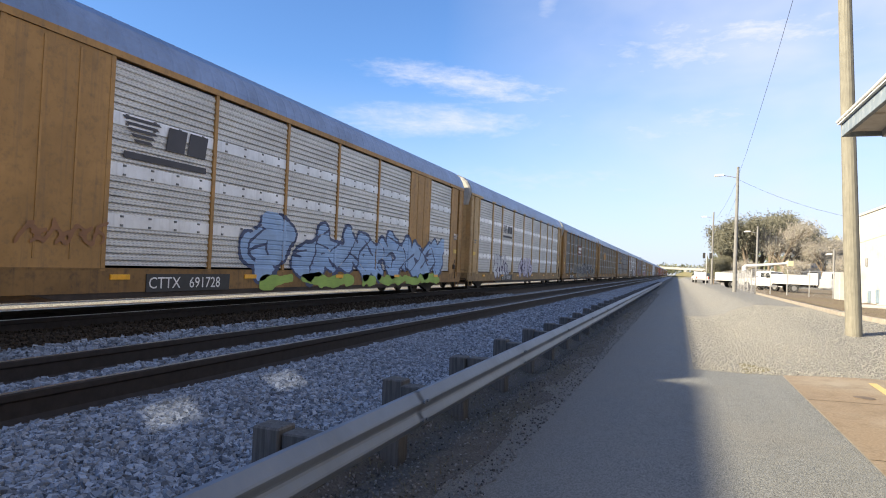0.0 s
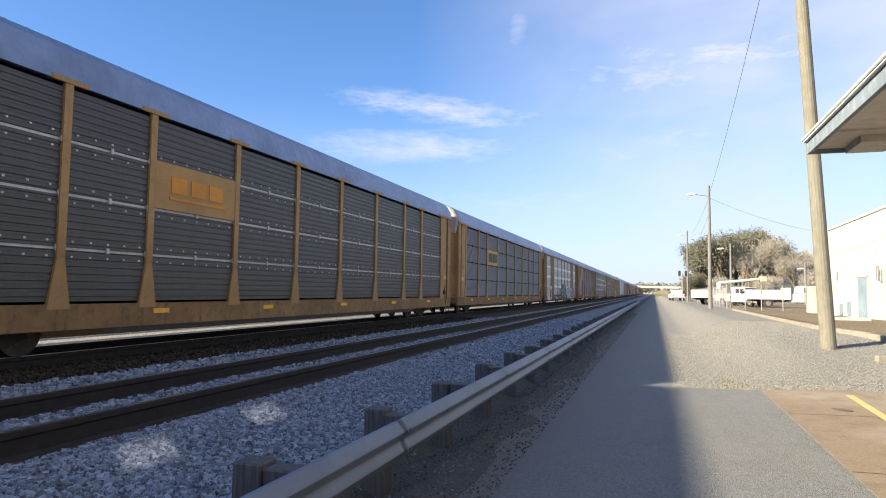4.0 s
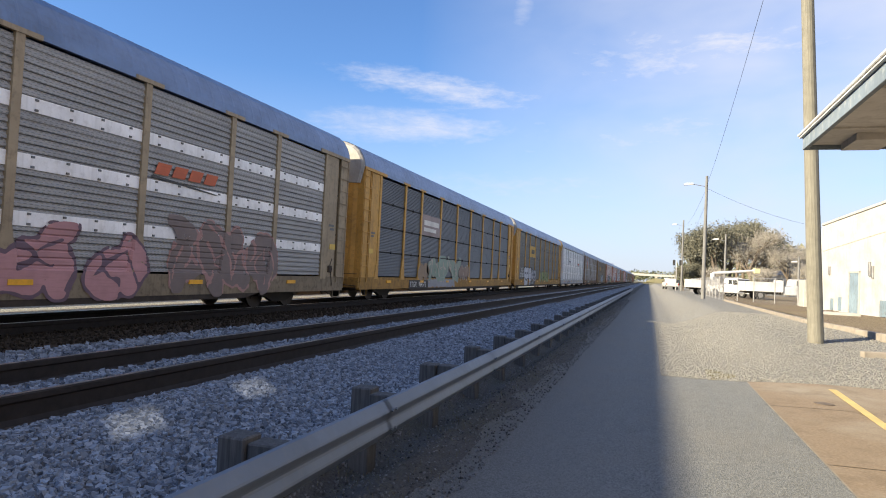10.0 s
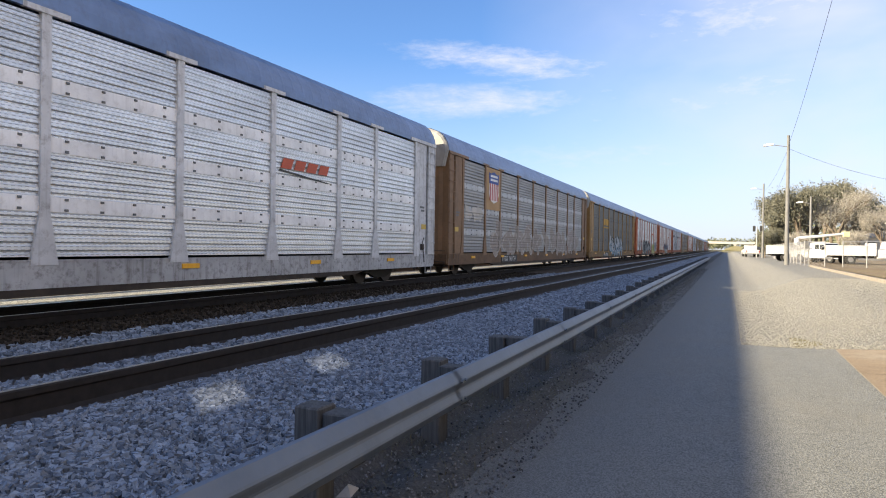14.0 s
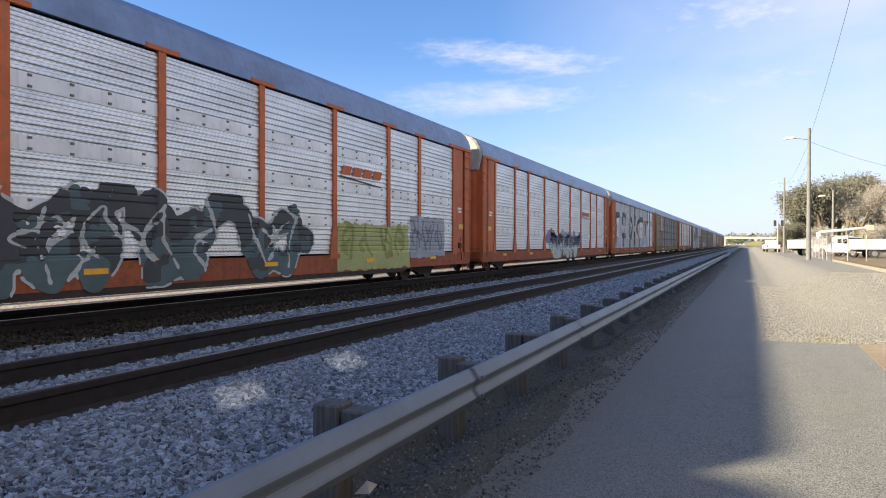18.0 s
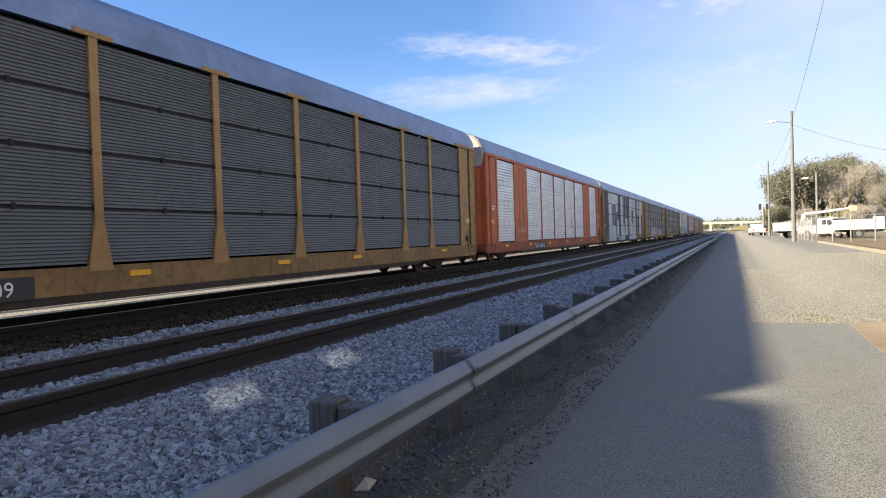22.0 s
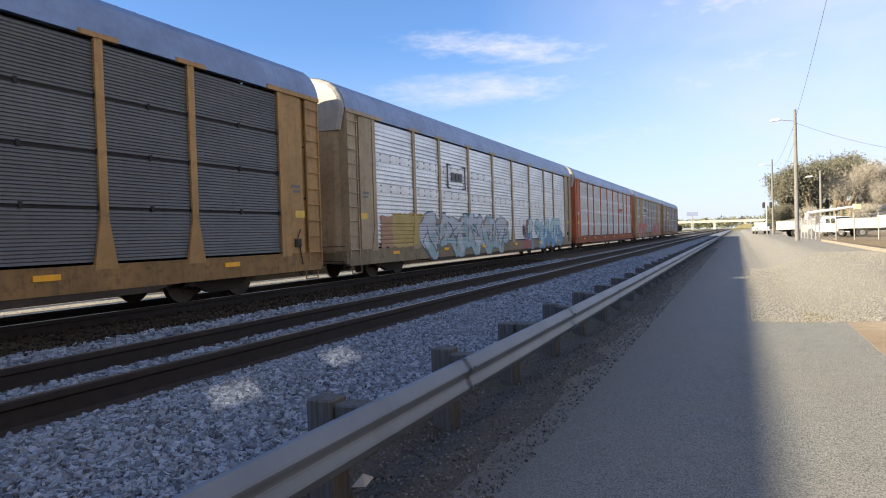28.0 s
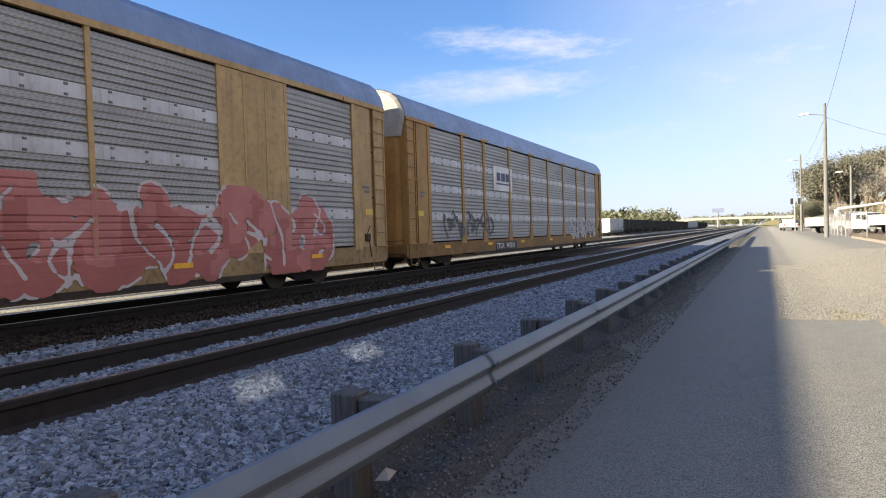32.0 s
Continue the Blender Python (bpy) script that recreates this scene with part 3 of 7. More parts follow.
def make_edge_post(bm):
    box(bm, FACE - 0.10, FACE + 0.004, -0.52, -0.03, Z_SILL1, Z_PAN1 + 0.018)


def make_top_bracket(bm):
    box(bm, FACE - 0.09, FACE + 0.05, -2.05, 0.0, Z_PAN1 + 0.02, Z_PAN1 + 0.13)


def make_ladder(bm):
    for i in range(10):
        z = 0.95 + i * 0.42
        tube(bm, (FACE + 0.045, -0.58, z), (FACE + 0.045, -0.05, z), 0.016, n=6)
        for y in (-0.58, -0.06):
            tube(bm, (FACE - 0.02, y, z), (FACE + 0.045, y, z), 0.012, n=5)
    box(bm, FACE - 0.01, FACE + 0.03, -0.60, -0.56, 0.75, Z_PAN1)
    box(bm, FACE + 0.021, FACE + 0.04, -0.085, -0.045, 0.75, Z_PAN1)


def make_end_door(bm, sx=1):
    """A radial end door: one shallow bowed leaf."""
    pts = []
    for i in range(9):
        a = i / 8
        pts.append((sx * (0.02 + 1.26 * a), 0.105 - 0.14 * a ** 6))
    back = [(x, y - 0.05) for x, y in pts[::-1]]
    prism(bm, pts + back, "z", Z_SILL1 - 0.05, 4.445)
    for z in (1.9, 3.1):                     # pressed seams across the leaf
        prism(bm, [(x, y + 0.012) for x, y in pts] + [(x, y + 0.001) for x, y in pts[::-1]], "z", z, z + 0.035)


def make_end_door_far(bm):
    make_end_door(bm, -1)


def make_door_edge(bm):
    box(bm, 1.24, 1.43, -0.12, -0.03, Z_SILL1, Z_EAVE)


def make_latch(bm):
    """Upright lock bar and handles where the two end doors meet."""
    box(bm, -0.035, 0.035, 0.12, 0.145, Z_SILL1, 5.6)
    box(bm, -0.16, -0.10, 0.11, 0.135, Z_SILL1, 5.5)
    tube(bm, (0.12, 0.15, 5.15), (0.62, 0.15, 5.2), 0.015, n=6)
    for z in (1.3, 2.1, 3.4):
        box(bm, -0.09, 0.09, 0.11, 0.165, z, z + 0.30, 0.01)


def make_notice(bm):
    box(bm, FACE - 0.006, FACE + 0.004, -1.10, -0.72, 1.86, 2.04)


def make_stencil_bar(bm):
    """Two lines of small worn stencilling, too faint to read."""
    for z, a, b in ((2.62, -1.22, -0.86), (2.50, -1.14, -0.86)):
        box(bm, FACE - 0.006, FACE - 0.0025, a, b, z, z + 0.075)


def make_end_sill(bm):
    box(bm, -FACE + 0.05, FACE - 0.02, -0.30, 0.05, 0.55, 0.92)
    for y in (-0.2,):
        tube(bm, (FACE - 0.02, y, 0.50), (FACE - 0.02, y, 0.25), 0.02, n=6)
        tube(bm, (FACE - 0.02, y - 0.5, 0.50), (FACE - 0.02, y - 0.5, 0.25), 0.02, n=6)
        tube(bm, (FACE - 0.02, y - 0.5, 0.26), (FACE - 0.02, y, 0.26), 0.02, n=6)


def make_brake_gear(bm):
    """Pipes, reservoir, cylinder and cross bearers slung under the floor."""
    tube(bm, (1.05, -24.0, 0.60), (1.05, -3.4, 0.60), 0.03, n=6)
    tube(bm, (1.30, -20.5, 0.44), (1.30, -6.6, 0.44), 0.022, n=6)
    tube(bm, (0.85, -12.2, 0.52), (0.85, -10.9, 0.52), 0.20, n=12)
    tube(bm, (0.80, -16.4, 0.55), (0.80, -15.7, 0.55), 0.16, n=12)
    tube(bm, (0.80, -15.7, 0.55), (0.55, -13.2, 0.50), 0.02, n=6)
    for y in (-5.9, -10.0, -14.4, -17.3, -21.3):
        box(bm, 0.36, 1.34, y - 0.06, y + 0.06, 0.40, 0.60)


def make_end_gear(bm):
    """Uncoupling lever, air hose, hand holds and step irons at an end."""
    tube(bm, (1.42, 0.10, 0.62), (0.30, 0.22, 0.66), 0.016, n=6)
    tube(bm, (1.42, 0.10, 0.62), (1.42, 0.10, 0.42), 0.016, n=6)
    tube(bm, (0.45, 0.10, 0.62), (0.50, 0.42, 0.30), 0.028, n=6)
    tube(bm, (0.50, 0.42, 0.30), (0.46, 0.62, 0.40), 0.028, n=6)
    tube(bm, (1.46, 0.09, 1.06), (0.50, 0.40, 1.06), 0.014, n=6)


def make_coupler(bm):
    box(bm, -0.12, 0.12, -0.1, 0.66, 0.62, 0.86, 0.02)
    box(bm, -0.2, 0.2, 0.48, 0.66, 0.58, 0.92, 0.03)
    tube(bm, (0.5, 0.0, 0.60), (0.42, 0.62, 0.36), 0.03, n=6)


def make_jack_box(bm):
    box(bm, FACE - 0.03, FACE + 0.05, -0.12, 0.12, 1.40, 1.62, 0.02)
    tube(bm, (FACE + 0.03, 0.06, 1.40), (FACE + 0.03, 0.16, 0.95), 0.016, n=6)
    tube(bm, (FACE + 0.03, -0.04, 1.60), (FACE + 0.03, 0.10, 1.85), 0.014, n=6)
    tube(bm, (FACE + 0.03, 0.0, 1.51), (FACE + 0.06, 0.0, 1.51), 0.09, n=12)


def make_truck_frame(bm):
    for sx in (1, -1):
        prism(bm, [(-1.1, 0.36), (-0.95, 0.52), (-0.45, 0.62), (0.45, 0.62), (0.95, 0.52), (1.1, 0.36), (0.75, 0.34), (0.35, 0.18), (-0.35, 0.18), (-0.75, 0.34)], "x", sx * 1.02 - 0.07, sx * 1.02 + 0.07)
        for i in (-0.16, 0, 0.16):
            tube(bm, (sx * 1.02, i, 0.22), (sx * 1.02, i, 0.50), 0.065, n=8)
    box(bm, -1.0, 1.0, -0.2, 0.2, 0.36, 0.62)


def make_wheelset(bm):
    for sx in (1, -1):
        x = sx * 0.755
        tube(bm, (x - 0.045, 0, 0), (x + 0.055, 0, 0), 0.42, n=28)
        tube(bm, (x - sx * 0.045 - 0.012, 0, 0), (x - sx * 0.045 + 0.012, 0, 0), 0.445, n=28)
        for i in range(3):
            a = i * 2.09
            tube(bm, (x + sx * 0.055, 0.2 * math.cos(a), 0.2 * math.sin(a)), (x + sx * 0.07, 0.2 * math.cos(a), 0.2 * math.sin(a)), 0.05, n=6)
        tube(bm, (x + sx * 0.05, 0, 0), (x + sx * 0.34, 0, 0), 0.09, n=10)
    tube(bm, (-0.75, 0, 0), (0.75, 0, 0), 0.08, n=8)


def make_reflector(bm):
    box(bm, FACE, FACE + 0.024, -0.23, 0.23, -0.05, 0.05)


# ----- flat work painted on the sides
def side_depth(kind, s, z, thick):
    """How far the painted skin stands out at a place on the side."""
    if z < Z_PAN0:
        return 0.006
    edges = [b[0] for b in BAYS] + [BAYS[-1][1]]
    d = min(abs(s - e) for e in edges)
    far_ = min(s, BODY - s)
    if far_ < 1.68:
        return 0.020 if far_ > 1.28 else -0.002
    if not thick and (BAYS[1][0] < s < BAYS[1][1] or BAYS[7][0] < s < BAYS[7][1]):
        return 0.010
    if thick and d < 0.125 + max(0.0, (1.75 - z) * 0.174):
        return 0.012
    if not thick and d < 0.055:
        return 0.004
    if kind == "louver":
        return -0.012
    if kind != "dark" and any(r - 0.26 < z < r + 0.02 for r in ROWS[1:4]):
        return -0.010
    return max(wave(kind, z - 0.014), wave(kind, z), wave(kind, z + 0.014))


def pieces(mask, least=10):
    """The separate islands of a mask, largest shapes kept."""
    left, out = mask.copy(), []
    nz, ns = mask.shape
    for i, j in zip(*np.nonzero(mask)):
        if left[i, j]:
            left[i, j] = False
            heap, cells = [(i, j)], []
            while heap:
                a, b = heap.pop()
                cells.append((a, b))
                for c, d in ((a + 1, b), (a - 1, b), (a, b + 1), (a, b - 1)):
                    if 0 <= c < nz and 0 <= d < ns and left[c, d]:
                        left[c, d] = False
                        heap.append((c, d))
            if len(cells) >= least:
                m = np.zeros_like(mask)
                m[tuple(np.array(cells).T)] = True
                out.append(m)
    return out


def depths(shape, s0, z0, ds, dz, kind, thick):
    return np.array([[side_depth(kind, s0 + j * ds, z0 + i * dz, thick) for j in range(shape[1] + 1)] for i in range(shape[0] + 1)])


def skin(mask, s0, z0, ds, dz, D, lift):
    """A mesh of small faces that follow the ribs wherever the mask is set."""
    nz, ns = mask.shape
    verts, faces, index = [], [], {}

    heights = z0 + (np.arange(nz) + 0.5) * dz
    seam = np.min(np.abs(heights[:, None] - (np.array(ROWS[1:4]) - 0.025)[None]), 1) < 0.024
    if D.min() == -0.012:                    # louvred sides keep their open seams
        mask = mask & ~(seam[:, None] & (D[:-1, :-1] < 0.0))
    jj, ii = np.meshgrid(np.arange(ns + 1), np.arange(nz + 1))
    P = np.stack([s0 + jj * ds, z0 + ii * dz], 2).astype(float)
    wide_ = np.zeros((nz + 2, ns + 2), bool)
    wide_[1:-1, 1:-1] = mask
    across = (wide_[1:, 1:-1] != wide_[:-1, 1:-1])[..., None]      # outline edges along s
    up = (wide_[1:-1, 1:] != wide_[1:-1, :-1])[..., None]          # outline edges along z
    for _ in range(4):                       # round off the stair steps of the outline
        total, count = np.zeros_like(P), np.zeros(P.shape[:2] + (1,))
        total[:, :-1] += P[:, 1:] * across
        total[:, 1:] += P[:, :-1] * across
        count[:, :-1] += across
        count[:, 1:] += across
        total[:-1] += P[1:] * up
        total[1:] += P[:-1] * up
        count[:-1] += up
        count[1:] += up
        P = np.where(count > 0, 0.5 * P + 0.5 * total / np.maximum(count, 1), P)

    def vert(i, j):
        if (i, j) not in index:
            index[(i, j)] = len(verts)
            verts.append((FACE + D[i, j] + lift, -P[i, j, 0], P[i, j, 1]))
        return index[(i, j)]

    for i, j in zip(*np.nonzero(mask)):
        faces.append((vert(i, j), vert(i + 1, j), vert(i + 1, j + 1), vert(i, j + 1)))
    me = bpy.data.meshes.new("paint")
    me.from_pydata(verts, [], faces)
    me.update()
    return me


def strokes_field(shape, strokes, s0, z0, ds, dz):
    """Distance of every cell from the nearest stroke."""
    nz, ns = shape
    S = s0 + (np.arange(ns) + 0.5) * ds
    Z = z0 + (np.arange(nz) + 0.5) * dz
    S, Z = np.meshgrid(S, Z)
    best = np.full(shape, 1e9)
    for line in strokes:
        for (a, b), (c, d) in zip(line[:-1], line[1:]):
            u, v = c - a, d - b
            t = np.clip(((S - a) * u + (Z - b) * v) / (u * u + v * v + 1e-9), 0, 1)
            best = np.minimum(best, np.hypot(S - a - t * u, Z - b - t * v))
    return best


def scrawl(rng, s0, s1, z0, z1, count):
    """Loose interlocking sprayed forms, side by side, that spell nothing."""
    out = []
    wide, tall = (s1 - s0) / count, z1 - z0
    for i in range(count):
        mid = s1 - (i + 0.5) * wide
        lean = rng.uniform(-0.35, 0.35) * wide
        foot, head = (mid - lean, z0 + tall * rng.uniform(0.0, 0.15)), (mid + lean, z1 - tall * rng.uniform(0.0, 0.2))
        out.append([foot, (mid + rng.uniform(-0.2, 0.2) * wide, z0 + 0.5 * tall), head])
        for _ in range(2):                   # hooks that bow out to one side
            side, a, b = rng.choice((-1, 1)), rng.uniform(0.0, 0.5), rng.uniform(0.55, 1.0)
            arc = []
            for n in range(6):
                u = n / 5
                arc.append((mid + side * wide * (0.05 + 0.46 * math.sin(math.pi * (0.15 + 0.8 * u))), z0 + tall * (a + (b - a) * u)))
            out.append(arc)
        if rng.random() < 0.45:              # an arrow-like spike
            out.append([head, (head[0] + rng.uniform(-0.6, 0.6) * wide, z1 + tall * 0.12)])
    return out


STROKES = dict(A="002640 1232", E="40000646 0333", G="460600404323", T="0646 2620", M="0006234640", S="460603434000", Z="06460040", N="00064046",
               O="0006464000", D="00063644423000", K="0006 460340", R="0006464303 1340", P="0006464303", J="1646 36300002", X="0046 0640")


def letters(word, s0, s1, z0, z1, lean=0.0):
    """Sprayed capitals as strokes, read from the high end of the car to the low."""
    out, wide = [], (s1 - s0) / len(word)
    for i, ch in enumerate(word):
        for run in STROKES[ch].split():
            out.append([(s1 - wide * (i + 0.14 + 0.18 * int(run[j])) - lean * int(run[j + 1]) / 6, z0 + (z1 - z0) * int(run[j + 1]) / 6) for j in range(0, len(run), 2)])
    return out


PAINTS = {}


def rolled(colour):
    """Paint rolled over punched sheet: the slots still show."""
    key = ("rolled", colour)
    if key not in PAINTS:
        PAINTS[key] = perforated("rolled_paint", colour, 0.0, 0.65, 0.5, 0.11, 0.0457)
    return PAINTS[key]


def spray(colour):
    if colour not in PAINTS:
        m, n, b = material("spray_" + "_".join(str(int(c * 100)) for c in colour), 0.65)
        p = object_space(n)
        cloudy = n.noise(p, 1.6, 5, 0.6)
        worn = n.noise(n.scaled(p, 1.0, 2.2, 34.0), 1.0, 5, 0.65)
        c = n.mix(n.ramp(cloudy, 0.3, 0.75), tuple(x * 0.8 for x in colour), tuple(min(1, x * 1.12) for x in colour))
        c = n.mix(n.math("MULTIPLY", n.ramp(worn, 0.5, 0.72), 0.45), c, tuple(x * 0.5 + 0.02 for x in colour))
        n.link(c, b.inputs["Base Color"])
        bump(n, b, worn, 0.25, 0.006)
        PAINTS[colour] = m
    return PAINTS[colour]


def graffiti(car, kind, thick, area, fill, outline, seed, count=4, pen=0.13, edge=0.07, strokes=None, cell=0.045, second=None, label="spray-painted graffiti lettering"):
    s0, s1, z0, z1 = area
    rng = random.Random(seed)
    ds, dz = cell, 0.0137 * 2
    pad = pen + edge
    S0, Zb = max(0.0, s0 - pad), int(max(Z_SILL0 + 0.04, z0 - pad) / dz) * dz
    shape = (int((min(z1 + pad, Z_PAN1) - Zb) / dz), int((s1 - s0 + 2 * pad) / ds))
    lines = strokes or scrawl(rng, s0, s1, z0, z1, count)
    field = strokes_field(shape, lines, S0, Zb, ds, dz)
    wob = np.array([[noise.noise(Vector((j * ds * 2.2, i * dz * 2.2, seed))) for j in range(0, shape[1], 4)] for i in range(0, shape[0], 4)])
    wob = np.repeat(np.repeat(wob, 4, 0), 4, 1)[:shape[0], :shape[1]]
    field = field + wob * pen * 0.45
    done_any = None
    D = depths(shape, S0, Zb, ds, dz, kind, thick)
    inner = np.zeros(shape, bool)
    if outline is not None and fill is not None and strokes is None and pen > 0.12:
        seams = scrawl(random.Random(seed + 500), s0, s1, z0, z1, count + 1)
        inner = (strokes_field(shape, seams, S0, Zb, ds, dz) + wob * 0.05 < 0.028) & (field < pen)
    shade = np.zeros(shape, bool)
    if second is not None:
        rows_, cols_ = np.mgrid[0:shape[0], 0:shape[1]]
        shade = rows_ / shape[0] + wob * 0.9 + 0.22 * np.sin(cols_ * ds * 2.3 + seed) < 0.42
    for colour, mask, lift, what in ((outline, ((field < pen + edge) & (field >= pen)) | inner, 0.008, "graffiti_outline"), (fill, (field < pen) & ~inner & ~shade, 0.009, "graffiti_fill"), (second, (field < pen) & ~inner & shade, 0.009, "graffiti_shade")):
        if colour is not None:
            for m in pieces(mask):
                done_any = part(what, skin(m, S0, Zb, ds, dz, D, lift), spray(colour), car, label)
    return done_any


def paint_blocks(car, kind, thick, rects, colour, seed, rag=0.05, cell=0.06, label="sprayed patch of paint", name="paint_patch", holes=False):
    """Ragged rectangles of paint (s0, s1, z0, z1) that follow the ribs."""
    s0, s1 = min(r[0] for r in rects) - 0.2, max(r[1] for r in rects) + 0.2
    z0, z1 = max(Z_SILL0 + 0.1, min(r[2] for r in rects) - 0.1), min(Z_PAN1, max(r[3] for r in rects) + 0.1)
    ds, dz = cell, 0.0137 * 2
    z0 = int(z0 / dz) * dz
    shape = (int((z1 - z0) / dz), int((s1 - s0) / ds))
    S, Z = np.meshgrid(s0 + (np.arange(shape[1]) + 0.5) * ds, z0 + (np.arange(shape[0]) + 0.5) * dz)
    wob = np.array([[noise.noise(Vector((j * ds * 3.0, i * dz * 3.0, seed))) + 0.6 * noise.noise(Vector((j * ds * 9.0, i * dz * 2.0, seed + 5))) for j in range(0, shape[1], 2)] for i in range(0, shape[0], 2)])
    wob = np.repeat(np.repeat(wob, 2, 0), 2, 1)[:shape[0], :shape[1]] * rag
    mask = np.zeros(shape, bool)
    for a, b, c, d in rects:
        mask |= np.minimum(np.minimum(S - a, b - S), np.minimum(Z - c, d - Z)) + wob > 0
    D, last = depths(shape, s0, z0, ds, dz, kind, thick), None
    for m in pieces(mask, 16):
        last = part(name, skin(m, s0, z0, ds, dz, D, 0.0045 + 0.0025 * (seed % 4)), rolled(colour) if holes else spray(colour), car, label)
    return last


def paint_shapes(car, kind, thick, polys, colour, seed, wobble=0.06, cell=0.05, label="sprayed shape", name="paint_shape"):
    """Freehand closed shapes (s, z) of paint that follow the ribs."""
    allp = [p for q in polys for p in q]
    s0, s1 = min(p[0] for p in allp) - 0.1, max(p[0] for p in allp) + 0.1
    z0, z1 = max(Z_SILL0 + 0.1, min(p[1] for p in allp) - 0.1), min(Z_PAN1, max(p[1] for p in allp) + 0.1)
    ds, dz = cell, 0.0137 * 2
    z0 = int(z0 / dz) * dz
    shape = (int((z1 - z0) / dz), int((s1 - s0) / ds))
    S, Z = np.meshgrid(s0 + (np.arange(shape[1]) + 0.5) * ds, z0 + (np.arange(shape[0]) + 0.5) * dz)
    S = S + wobble * np.sin(Z * 5.1 + seed) + wobble * 0.6 * np.sin(Z * 13.0 + S * 3)
    Z = Z + wobble * np.sin(S * 3.7 + seed * 2)
    mask = np.zeros(shape, bool)
    for q in polys:
        inside = np.zeros(shape, bool)
        for (a, b), (c, d) in zip(q, q[1:] + q[:1]):
            if b != d:
                inside ^= ((b > Z) != (d > Z)) & (S < (c - a) * (Z - b) / (d - b) + a)
        mask |= inside
    D, last = depths(shape, s0, z0, ds, dz, kind, thick), None
    for m in pieces(mask, 16):
        last = part(name, skin(m, s0, z0, ds, dz, D, 0.0045 + 0.0025 * (seed % 4)), spray(colour), car, label)
    return last


def plate(car, s0, s1, z0, z1, colour, lift=0.02, label="painted sign plate", name="sign_plate"):
    bm = bmesh.new()
    box(bm, FACE - 0.01, FACE - 0.02 + lift, -s1, -s0, z0, z1)
    return part(name, bm, spray(colour), car, label)


def emblem(car, s0, s1, z0, z1, style, colour, lift):
    """Plain coloured shapes in place of a railway's emblem."""
    w_, h_ = s1 - s0, z1 - z0
    x0, x1 = FACE - 0.012 + lift, FACE - 0.004 + lift

    def bar(a, b, c, d, slant=0.0):
        bm = bmesh.new()
        prism(bm, [(-(s1 - w_ * a), z0 + h_ * c), (-(s1 - w_ * b), z0 + h_ * c), (-(s1 - w_ * (b + slant)), z0 + h_ * d), (-(s1 - w_ * (a + slant)), z0 + h_ * d)], "x", x0, x1)
        part("emblem_bar", bm, spray(colour), car)

    if style == "stripes":
        for i in range(5):
            bar(0.02 + 0.03 * i, 0.40 - 0.02 * i, 0.86 - i * 0.11, 0.92 - i * 0.11, -0.03)
        bar(0.46, 0.68, 0.40, 0.92, 0.03)
        bar(0.72, 0.95, 0.40, 0.92, 0.03)
        bar(0.02, 0.97, 0.06, 0.20)
    elif style == "blocks":
        for i in range(3):
            bar(0.03 + i * 0.33, 0.29 + i * 0.33, 0.30, 0.95)
        bar(0.0, 1.0, 0.02, 0.14)
    elif style == "frame":
        for a, b, c, d in ((0, 0.06, 0, 1), (0.94, 1, 0, 1), (0, 0.2, 0.94, 1), (0.8, 1, 0.94, 1), (0, 0.2, 0, 0.06), (0.8, 1, 0, 0.06), (0.22, 0.40, 0.32, 0.68), (0.44, 0.58, 0.32, 0.68), (0.62, 0.80, 0.32, 0.68)):
            bar(a, b, c, d)
    elif style == "noodle":
        bar(0.04, 0.46, 0.15, 0.85)
        bar(0.54, 0.96, 0.15, 0.85)
    elif style == "lines":
        bar(0.02, 0.98, 0.55, 0.92, 0.0)
        bar(0.02, 0.80, 0.10, 0.38, 0.0)
    elif style == "swoosh":                    # slanted blocks over a tapering dash
        for i in range(4):
            bar(0.04 + i * 0.23, 0.22 + i * 0.23, 0.45, 0.95, 0.05)
        bm = bmesh.new()
        prism(bm, [(-(s1 - w_ * 0.0), z0 + h_ * 0.30), (-(s1 - w_ * 0.92), z0 + h_ * 0.02), (-(s1 - w_ * 0.97), z0 + h_ * 0.06), (-(s1 - w_ * 0.03), z0 + h_ * 0.40)], "x", x0, x1)
        part("emblem_dash", bm, spray((0.05, 0.05, 0.05)), car)
    elif style == "cross":
        bar(0.02, 0.07, 0.0, 1.0, 0.22)
        bar(0.24, 0.29, 0.0, 1.0, -0.22)
        bar(0.36, 0.95, 0.38, 0.60)


def shield(car, s0, s1, z0, z1, lift):
    w_, h_ = s1 - s0, z1 - z0
    x0, x1 = FACE - 0.012 + lift, FACE - 0.004 + lift

    def shape(pts, colour, name, more=0.0):
        bm = bmesh.new()
        prism(bm, [(-(s1 - w_ * u), z0 + h_ * v) for u, v in pts], "x", x0, x1 + more)
        part(name, bm, spray(colour), car)

    shape([(0.1, 0.1), (0.5, 0.0), (0.9, 0.1), (1.0, 0.3), (0.95, 0.62), (0.05, 0.62), (0.0, 0.3)], (0.75, 0.72, 0.68), "shield_field")
    shape([(0.05, 0.62), (0.95, 0.62), (1.0, 0.95), (0.8, 0.93), (0.5, 1.0), (0.2, 0.93), (0.0, 0.95)], (0.03, 0.08, 0.30), "shield_top")
    for i in range(5):
        u = 0.08 + i * 0.19
        shape([(u, 0.1), (u + 0.09, 0.08), (u + 0.09, 0.62), (u, 0.62)], (0.45, 0.03, 0.03), "shield_stripe", 0.003)
    for v in (0.70, 0.82):
        shape([(0.15, v), (0.85, v), (0.85, v + 0.07), (0.15, v + 0.07)], (0.75, 0.75, 0.74), "shield_bar", 0.003)


